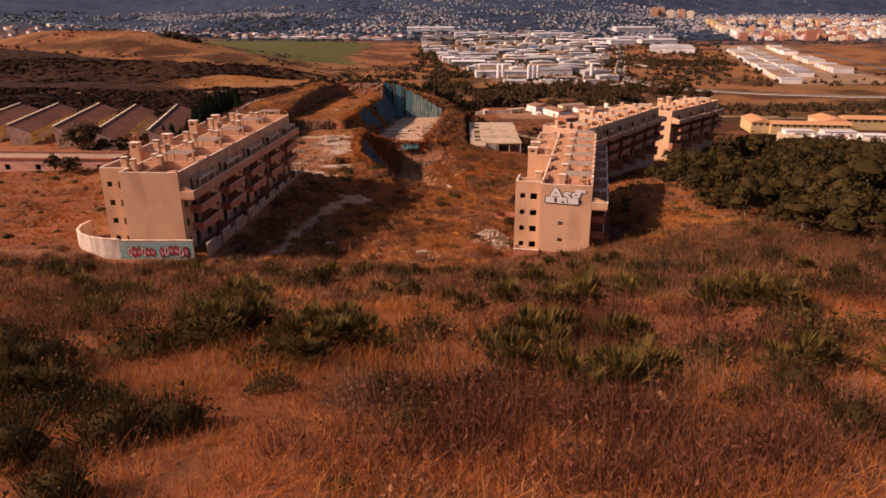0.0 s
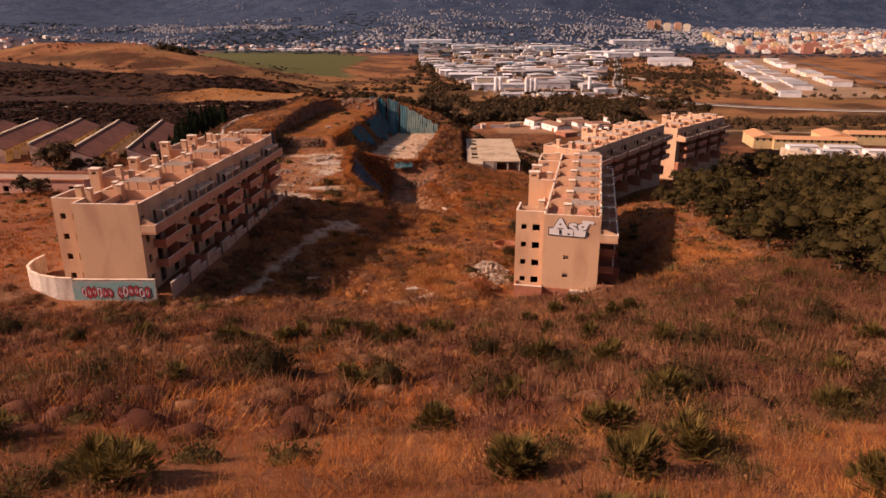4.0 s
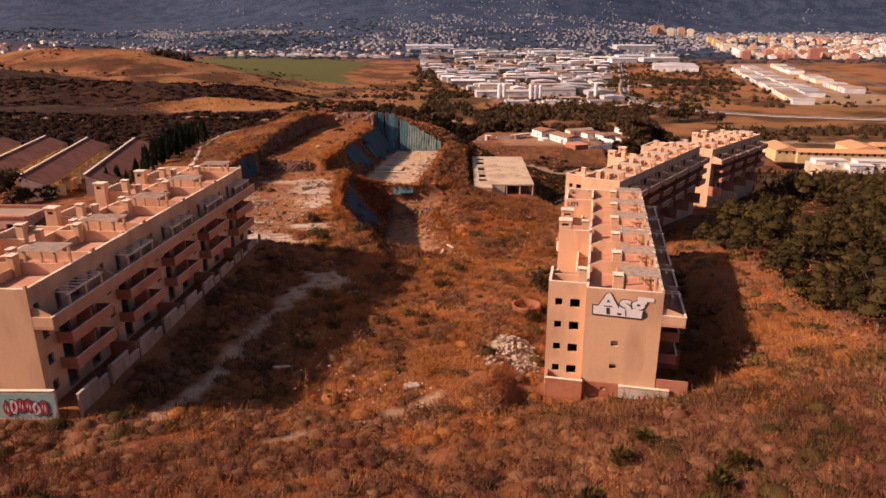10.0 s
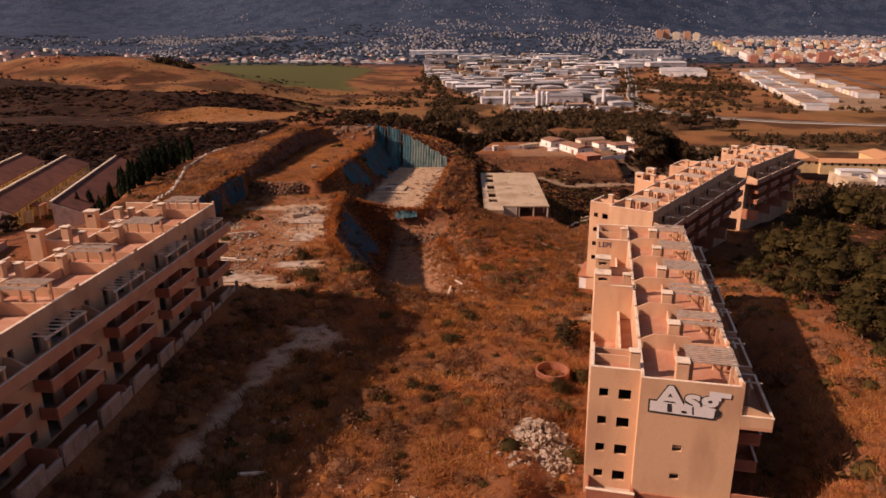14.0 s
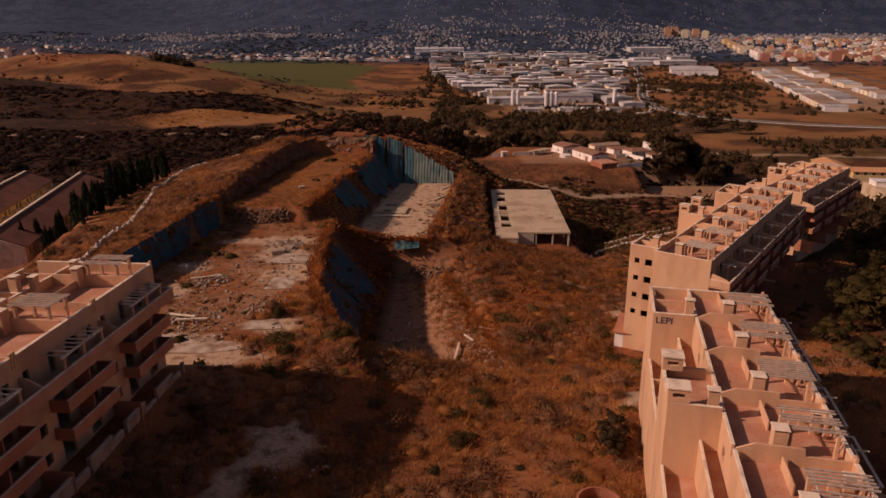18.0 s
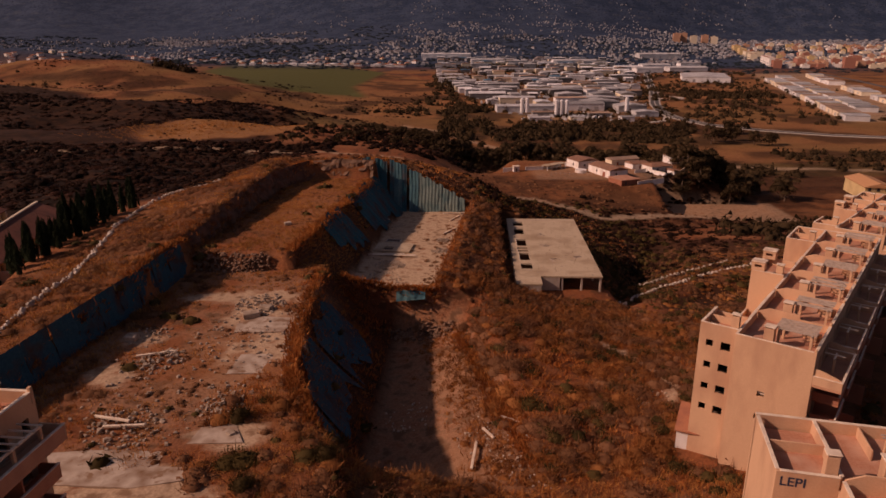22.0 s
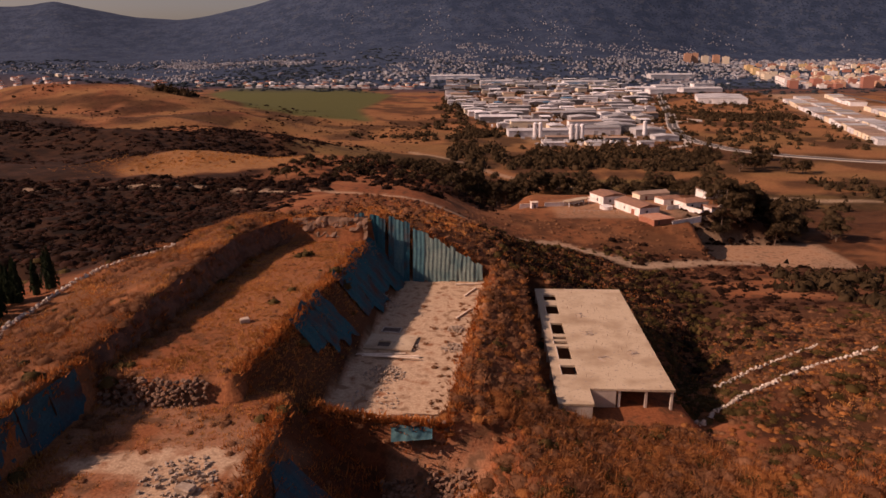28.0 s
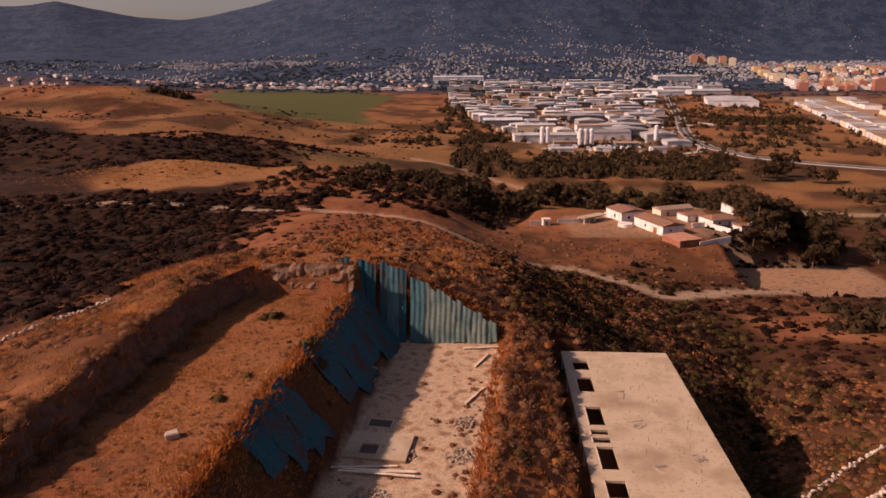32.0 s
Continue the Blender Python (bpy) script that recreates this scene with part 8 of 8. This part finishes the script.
# ---- houses scattered over the foothills ----
def cottage(x, y, w, d, h, turn, mat, roof, kind="hip", label="white detached house with a clay-tile roof", group="houses below the hills"):
    b = base("house", x, y, float(ground_z(x, y)), turn, label, "house", group)
    form("wall", "block", mat, b, (0, 0, -3), (w, d, h + 3))
    form("roof", kind, roof, b, (0, 0, h), (w + 0.8, d + 0.8, 0.22 * min(w, d)))
    return b


for k in range(60):
    y = brng.uniform(1930, 2250)
    x = -1150 + 1000 * brng.random() + brng.uniform(-20, 20)
    cottage(x, y, brng.uniform(9, 15), brng.uniform(10, 20), brng.choice((3.5, 6, 6)), brng.uniform(-30, 30), brng.choice((WHITEWASH, WHITEWASH, CREAM)), brng.choice((TILE, HALL_WHITE, TILE)))
for k in range(34):
    x, y = brng.uniform(-1330, -1010), brng.uniform(1760, 1950)
    cottage(x, y, 10, 14, 6, brng.uniform(-30, 30), WHITEWASH, TILE)
for k in range(26):
    x, y = -110 - 520 * brng.random(), brng.uniform(1890, 1930)
    cottage(x, y, brng.uniform(12, 30), 12, 5, 0, WHITEWASH, brng.choice((TILE, HALL_WHITE)))


# whitewash dulled to grey-blue: haze over the distance put into the walls
FAR_WALL = material("hazed_whitewash", (0.22, 0.235, 0.255), (0.38, 0.39, 0.40), (0.15, 0.155, 0.17), fine=0.05, broad=0.02, bump=0)
FAR_ROOF = material("far_grey_tile", (0.13, 0.12, 0.125), (0.22, 0.20, 0.20), (0.18, 0.12, 0.10), fine=0.05, broad=0.02, bump=0)


def far_houses(n, x0, x1, y0, y1, cluster, level, lo, hi, seed):
    r = np.random.RandomState(seed)
    x, y = r.uniform(x0, x1, n), r.uniform(y0, y1, n)
    m = rough(x, y, cluster, seed) + 0.6 * rough(x, y, cluster * 0.3, seed + 1) > level
    x, y = x[m], y[m]
    z = land(x, y)
    s, h = r.uniform(lo, hi, len(x)), r.uniform(3, 6, len(x))
    yaw = r.rand(len(x)) * 3.14
    vs, fs, tint = [], [], []
    for i in range(len(x)):
        c, sn = math.cos(yaw[i]) * s[i], math.sin(yaw[i]) * s[i]
        k = len(vs)
        for a, b, q in CUBE:
            vs.append((x[i] + a * c - b * sn * 1.3, y[i] + a * sn + b * c * 1.3, z[i] + (h[i] if q else -5)))
        for j in (0, 1):
            a = -0.33 + 0.66 * j
            vs.append((x[i] - a * sn * 1.3, y[i] + a * c * 1.3, z[i] + h[i] + 0.2 * s[i]))
        fs += [(k + 0, k + 1, k + 5, k + 4), (k + 1, k + 2, k + 6, k + 5), (k + 2, k + 3, k + 7, k + 6), (k + 3, k + 0, k + 4, k + 7)]
        fs += [(k + 4, k + 5, k + 8), (k + 6, k + 7, k + 9), (k + 5, k + 6, k + 9, k + 8), (k + 7, k + 4, k + 8, k + 9)]
        tint += [0] * 4 + ([1] * 4 if r.rand() < 0.6 else [0] * 4)
    me_ = bpy.data.meshes.new("far_houses")
    me_.from_pydata(vs, [], fs)
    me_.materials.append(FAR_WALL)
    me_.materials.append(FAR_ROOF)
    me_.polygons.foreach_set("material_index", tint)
    return me_


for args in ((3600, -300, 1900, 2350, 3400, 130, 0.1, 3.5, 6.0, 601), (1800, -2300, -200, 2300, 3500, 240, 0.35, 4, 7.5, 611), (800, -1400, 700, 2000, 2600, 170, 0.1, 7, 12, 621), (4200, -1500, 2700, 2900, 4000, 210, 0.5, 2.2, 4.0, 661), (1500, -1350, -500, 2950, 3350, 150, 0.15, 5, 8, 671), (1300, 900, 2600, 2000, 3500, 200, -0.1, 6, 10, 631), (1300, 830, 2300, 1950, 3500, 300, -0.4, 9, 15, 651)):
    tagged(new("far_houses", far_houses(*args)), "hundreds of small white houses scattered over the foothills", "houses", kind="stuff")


# vehicles and containers in the yards of the estate
r = np.random.RandomState(640)
vs, fs = [], []
for k in range(420):
    y = r.uniform(850, 1700)
    x = r.uniform(float(ramp_at(y, WEST_EDGE)), float(ramp_at(y, EAST_EDGE)))
    z = float(ground_z(x, y))
    a, b_, h = (2.0, 4.6, 1.7) if r.rand() < 0.8 else (2.4, 9.0, 2.8)
    if r.rand() < 0.5:
        a, b_ = b_, a
    j = len(vs)
    vs += [(x + p * a * (0.8 if q else 1), y + c * b_ * (0.8 if q else 1), z + 0.3 + q * h) for p, c, q in CUBE]
    fs += [tuple(j + i for i in f) for f in CUBE_F]
me_ = solid("parked_vehicles", vs, fs, HALL_WHITE)
tagged(new("parked_vehicles", me_), "pale cars and containers parked in the industrial yards", "vehicles", kind="stuff")


# ---- roads ----
def road(name, points, width, mat, lift, label):
    vs, fs = [], []
    line = []
    for (x0, y0), (x1, y1) in zip(points, points[1:]):
        n = max(2, int(math.hypot(x1 - x0, y1 - y0) / 14))
        line += [(x0 + (x1 - x0) * k / n, y0 + (y1 - y0) * k / n) for k in range(n)]
    line.append(points[-1])
    for k, (x, y) in enumerate(line):
        a, b_ = line[max(0, k - 1)], line[min(len(line) - 1, k + 1)]
        dx, dy = b_[0] - a[0], b_[1] - a[1]
        q = math.hypot(dx, dy) or 1
        for side in (-1, 1):
            px_, py_ = x + side * width / 2 * dy / q, y - side * width / 2 * dx / q
            vs.append((px_, py_, float(ground_z(x, y)) + lift))
        for side in (-1, 1):
            px_, py_ = x + side * (width / 2 + 0.5) * dy / q, y - side * (width / 2 + 0.5) * dx / q
            vs.append((px_, py_, float(ground_z(x, y)) - 0.8))
    for k in range(len(line) - 1):
        i = 4 * k
        fs += [(i, i + 4, i + 5, i + 1), (i + 2, i + 6, i + 4, i), (i + 1, i + 5, i + 7, i + 3)]
    tagged(link_mesh(name, vs, fs, mat), label, "road", kind="structure")


MAIN = [(470, 1960), (405, 1700), (358, 1503), (300, 1240), (253, 1055), (236, 960), (234, 905), (251, 837), (288, 798), (339, 763), (420, 735), (560, 715), (800, 700)]
road("pavement", MAIN, 15, KERB, 0.35, "pale verges along the valley road")
road("road", [(x - 3.2, y) for x, y in MAIN], 4.6, ASPHALT, 0.55, "grey asphalt carriageway through the valley")
road("road", [(x + 3.2, y) for x, y in MAIN], 4.6, ASPHALT, 0.55, "grey asphalt carriageway through the valley")
road("road", [(269, 1146), (280, 1165), (300, 1170), (316, 1150), (310, 1128), (290, 1120), (270, 1132)], 8, KERB, 0.6, "pale roundabout beside the valley road")
road("road", [(180, 838), (215, 868), (236, 930)], 7, KERB, 0.5, "pale works access road")
road("road", [(612, 900), (690, 1200), (760, 1500), (800, 1800)], 9, ASPHALT, 0.4, "asphalt road behind the warehouses")

# ---- the farm ----
def opening(parent, x, y, z, w, h, mat, name="window", face="y"):
    form(name, "block", mat, parent, (x, y, z), (w, 0.14, h) if face == "y" else (0.14, w, h))


OLD_TILE = material("old_roof_tile", (0.26, 0.13, 0.08), (0.34, 0.18, 0.11), (0.20, 0.11, 0.08), fine=6, broad=0.6, bump=0.3, depth=0.02)


def farmhouse(x, y, w, d, h, turn, roof_kind, rise, label, along="y", windows=(), mat=None, roof=None, name="farmhouse"):
    b = base(name, x, y, -27.2, turn, label, "house", "farm buildings")
    form("wall", "block", mat or WHITEWASH, b, (0, 0, -2), (w, d, h + 2))
    if along == "y":
        form("roof", roof_kind, roof or OLD_TILE, b, (0, 0, h), (w + 0.7, d + 0.7, rise))
    else:
        form("roof", roof_kind, roof or OLD_TILE, b, (0, 0, h), (d + 0.7, w + 0.7, rise), 90)
    for wx, wz, ww, wh, mm, nm in windows:
        opening(b, wx, -d / 2, wz, ww, wh, mm, nm)
    return b


b = farmhouse(76.5, 486.0, 11.0, 21, 4.0, -22, "gable", 1.5, "long white farm barn with a low clay-tile roof", windows=((-1.5, 1.6, 1.0, 1.0, GLASS_DARK, "window"),))
opening(b, -5.5, -5.0, 0, 2.6, 2.6, SHUTTER, "door", "x")
opening(b, -5.5, 2.0, 1.4, 1.0, 1.1, GLASS_DARK, "window", "x")
b = farmhouse(66.5, 508.0, 13, 13, 4.2, -22, "gable", 1.4, "white farmhouse with a clay-tile roof", "y", ((-2.5, 1.2, 1.1, 1.3, GLASS_DARK, "window"), (1.8, 0, 1.2, 2.2, SHUTTER, "door")))
opening(b, -6.5, -1.0, 1.2, 1.2, 1.4, GLASS_DARK, "window", "x")
farmhouse(106.0, 497, 13, 10, 3.0, -20, "hip", 1.6, "low white farmhouse with a tiled hip roof", "x", ((-3, 1.0, 1.1, 1.2, GLASS_DARK, "window"), (2.5, 0, 1.1, 2.1, SHUTTER, "door")))
farmhouse(96.5, 505, 10, 8, 2.8, -20, "gable", 1.3, "low white outhouse with a clay-tile roof", "x", ((0, 0, 1.1, 2.0, SHUTTER, "door"),))
farmhouse(123.5, 521, 12, 9, 4.4, -20, "gable", 1.9, "white farmhouse with a steep clay-tile roof", "x", ((-3, 1.4, 1.1, 1.3, GLASS_DARK, "window"), (2.5, 1.4, 1.1, 1.3, GLASS_DARK, "window")))
farmhouse(112, 484, 5, 6, 2.6, -20, "mono", 0.8, "small white shed with a tiled lean-to roof", "y", ((0, 0, 0.9, 1.9, SHUTTER, "door"),))
farmhouse(91, 517, 18, 7, 3.0, -20, "gable", 1.4, "long low stable with a brown tiled roof", "x", ((-5, 0, 1.2, 2.0, SHUTTER, "door"), (3, 0, 1.2, 2.0, SHUTTER, "door")), CREAM, HALL_RUST)
b = farmhouse(80.3, 464.0, 10.5, 11.0, 2.4, -24, "block", 0.25, "low brick shed with a flat terracotta roof", "y", ((-2.6, 0, 1.0, 1.9, DARK, "door"),), BRICK, TERRACOTTA, "brick_shed")
# open shelter on posts
b = base("open_shelter", 49.5, 501, -27.2, -38, "open shelter with a flat pale roof on posts", "shelter", "farm buildings")
form("roof", "block", PALE_CONCRETE, b, (0, 0, 2.5), (15, 4.5, 0.3))
for k in range(5):
    form("post", "block", WHITEWASH, b, (-7 + 3.5 * k, -1.9, -0.5), (0.3, 0.3, 3.0))
form("back_wall", "block", WHITEWASH, b, (0, 2.0, -0.5), (14.6, 0.25, 3.0))
b = base("round_trough", 63.0, 491.5, -27.2, 0, "round whitewashed water tank beside the farmhouse", "tank", "farm buildings")
o = new("shell", tube_mesh("shell", 3.2, 1.5, WHITEWASH, 18, 0.02))
o.parent = b
for x0, y0, x1, y1, h in ((20.5, 495.5, 29, 497, 1.9), (33, 496, 43, 497.5, 1.9), (86.4, 459.5, 102.2, 469, 1.5), (92, 489, 98.5, 491.5, 2.0), (98.5, 491, 105.5, 478.7, 2.2), (105.5, 478.7, 114, 485, 1.8), (57, 511, 60, 506.6, 2.0), (114, 485, 124, 500, 1.8)):
    b = base("yard_wall", (x0 + x1) / 2, (y0 + y1) / 2, float(ground_z((x0 + x1) / 2, (y0 + y1) / 2)), math.degrees(math.atan2(-(y1 - y0), x1 - x0)), "low whitewashed yard wall of the farm", "wall", "yard walls of the farm")
    n = math.hypot(x1 - x0, y1 - y0)
    form("panel", "block", WHITEWASH, b, (0, 0, -1.2), (n, 0.3, h + 1.2))
    form("coping", "block", COPING, b, (0, 0, h), (n + 0.1, 0.42, 0.1))
farmhouse(27.5, 493.5, 3.2, 3.0, 2.8, -10, "block", 0.2, "small white pump house beside the track", "y", ((0, 0, 0.9, 1.9, DARK, "door"),), WHITEWASH, COPING, "pump_house")
for k in range(10):
    x = 46 + 2.4 * k
    b = base("paddock_post", x, 483.5 - 0.12 * k, -27.2, 0, "weathered timber paddock post", "post", "paddock fence")
    form("stake", "block", WOOD, b, (0, 0, -0.4), (0.16, 0.16, 1.7))
    if k < 9:
        form("rail", "block", WOOD, b, (1.2, 0, 0.95), (2.4, 0.08, 0.12))

# ---- the villa and car park behind the far block ----
VZ = -30.0
def villa_wing(x, y, w, d, h, turn, rise, label, along="y"):
    b = base("villa", x, y, VZ, turn, label, "house", "villa wings")
    form("wall", "block", YELLOW, b, (0, 0, -4), (w, d, h + 4))
    form("roof", "gable", TILE_ORANGE, b, (0, 0, h), (w + 1.2, d + 1.2, rise) if along == "y" else (d + 1.2, w + 1.2, rise), 0 if along == "y" else 90)
    for k in range(int(w // 4)):
        opening(b, -w / 2 + 2 + 4 * k, -d / 2, 1.0, 1.4, 1.6, GLASS_DARK)
    return b


villa_wing(205, 466, 13, 26, 2.9, 8, 2.2, "yellow villa wing with an orange tiled roof")
villa_wing(232, 451, 48, 10, 2.5, 8, 1.8, "long yellow villa wing with an orange tiled roof", "x")
villa_wing(252, 466, 16, 26, 3.2, 8, 2.2, "yellow villa wing with an orange tiled roof")
villa_wing(285, 470, 40, 12, 2.8, 8, 2.0, "long yellow villa wing with an orange tiled roof", "x")
b = base("car_park", 236, 420, VZ - 0.2, 8, "pale concrete car park below the villa", "car park")
form("slab", "block", PALE_CONCRETE, b, (0, 0, -6), (64, 26, 6.3))
for k, (x, y, w, d, h) in enumerate(((214, 428, 16, 8, 2.6), (236, 424, 18, 9, 2.8), (250, 412, 14, 8, 2.6), (222, 412, 12, 7, 2.6))):
    shed_hall(x, y, w, d, h, 8, WHITEWASH, HALL_WHITE, "small flat-roofed white pavilion by the car park", "pavilions", "x", 1, 0.3, VZ, "pavilion", "pavilion")
CAR_PAINTS = [HALL_WHITE, HALL_GREY, DARK, RED_RENDER]
for k in range(14):
    x, y = 212 + 3.2 * k, 416 - 0.45 * k + (6 if k % 2 else 0)
    b = base("parked_car", x, y, VZ + 0.1, 8, "parked car on the pale car park", "car", "parked cars")
    form("body", "block", CAR_PAINTS[k % 4], b, (0, 0, 0.3), (1.75, 4.2, 0.6))
    form("cabin", "hip", GLASS_DARK, b, (0, -0.2, 0.9), (1.6, 2.6, 0.65))
    for sx in (-0.75, 0.75):
        for sy in (-1.3, 1.3):
            form("wheel", "block", DARK, b, (sx, sy, 0), (0.22, 0.6, 0.6))

# ---- terraced houses below the scrub hill ----
OLD_RED_TILE = material("weathered_red_tile", (0.17, 0.062, 0.040), (0.24, 0.090, 0.056), (0.12, 0.050, 0.034), fine=5, broad=0.4, bump=0.4, depth=0.03, per_object=0.15)


def terrace_row(x0, y0, x1, y1, units, ridge_z, foot):
    turn = math.degrees(math.atan2(x1 - x0, y1 - y0))
    n = math.hypot(x1 - x0, y1 - y0)
    b = base("terraced_house_row", (x0 + x1) / 2, (y0 + y1) / 2, foot, turn, "long row of terraced houses with a red-brown lean-to roof", "terraced houses", "terraced rows")
    eave = ridge_z - foot - 2.6
    holes = []
    for k in range(units):
        a = -n / 2 + (k + 0.5) * n / units
        holes += [(a - 1.6, a - 0.5, eave - 1.9, eave - 0.5), (a + 0.6, a + 1.7, eave - 1.9, eave - 0.5)]
    wall("facade", "y", -n / 2, n / 2, 6.0, -0.3, -1.5, eave, holes, YELLOW, b)
    wall("back_wall", "y", -n / 2, n / 2, 0.0, 0.3, -1.5, eave + 2.6, [], YELLOW, b)
    # dark block added behind the openings to make the rooms look unlit
    form("inner_floor", "block", DARK, b, (3.0, 0, -1.4), (5.2, n - 1, eave + 0.8))
    for s in (-1, 1):
        form("gable_wall", "mono", COPING, b, (3.0, s * n / 2, eave - 0.3), (6.0, 0.4, 2.9))
        form("end_wall", "block", COPING, b, (3.0, s * n / 2, -1.5), (6.0, 0.4, eave + 1.3))
    th = math.atan2(2.6, 6.4)
    for k in range(units):
        o = form("roof_panel", "block", OLD_RED_TILE, b, (3.15, -n / 2 + (k + 0.5) * n / units, eave + 1.25), (math.hypot(2.6, 6.5), n / units - 0.06, 0.22))
        o.rotation_euler = (0, th, 0)
    form("ridge_parapet", "block", CREAM, b, (-0.1, 0, eave + 2.4), (0.5, n + 0.4, 0.6))
    for k in range(1, units):
        form("party_wall", "block", COPING, b, (6.9, -n / 2 + k * n / units, -1.5), (1.9, 0.25, eave + 0.4))


terrace_row(-86.8, 211, -99.6, 268, 9, 9.5, 2.6)
terrace_row(-103.6, 212, -117, 272, 9, 9.0, 2.2)
terrace_row(-121, 222, -133, 276, 8, 9.0, 2.0)
terrace_row(-138, 226, -150, 278, 8, 8.8, 1.8)
terrace_row(-155, 230, -166, 280, 8, 8.6, 1.6)
terrace_row(-172, 234, -182, 282, 7, 8.4, 1.6)
terrace_row(-189, 238, -199, 284, 7, 8.4, 1.6)
# low pink building in front of them
b = base("low_pink_building", -107, 180, 2.6, 2, "long low pink building with a red tiled coping", "building")
wall("front_wall", "x", -24, 24, 0, 0.35, -2, 5.2, [(-20 + 8 * k, -18.6 + 8 * k, 2.4, 3.8) for k in range(6)], PINK, b)
wall("back_wall", "x", -24, 24, 9, -0.35, -2, 5.2, [], PINK, b)
for s in (-24, 23.65):
    form("end_wall", "block", PINK, b, (s + 0.17, 4.5, -2), (0.35, 8.2, 7.2))
form("roof", "block", HALL_RUST, b, (0, 4.5, 4.5), (47, 8.2, 0.3))
form("coping", "block", TILE, b, (0, 0.15, 5.2), (48.4, 0.8, 0.3))
form("coping", "block", TILE, b, (0, 8.85, 5.2), (48.4, 0.8, 0.3))
# dark block added inside, standing for the shade of the rooms
form("inner_floor", "block", DARK, b, (0, 4.5, -1), (46, 7.4, 1.4))
b = base("porch", -102.5, 225.5, 2.4, -6, "open porch with a red tiled lean-to roof", "porch")
form("roof", "mono", TILE, b, (0, 0, 3.0), (9.5, 4.0, 0.8))
form("wall", "block", PINK, b, (0, 1.6, -1), (9.0, 0.3, 4.0))
for k in range(3):
    form("post", "block", PINK, b, (-4 + 4 * k, -1.6, -1), (0.4, 0.4, 4.0))
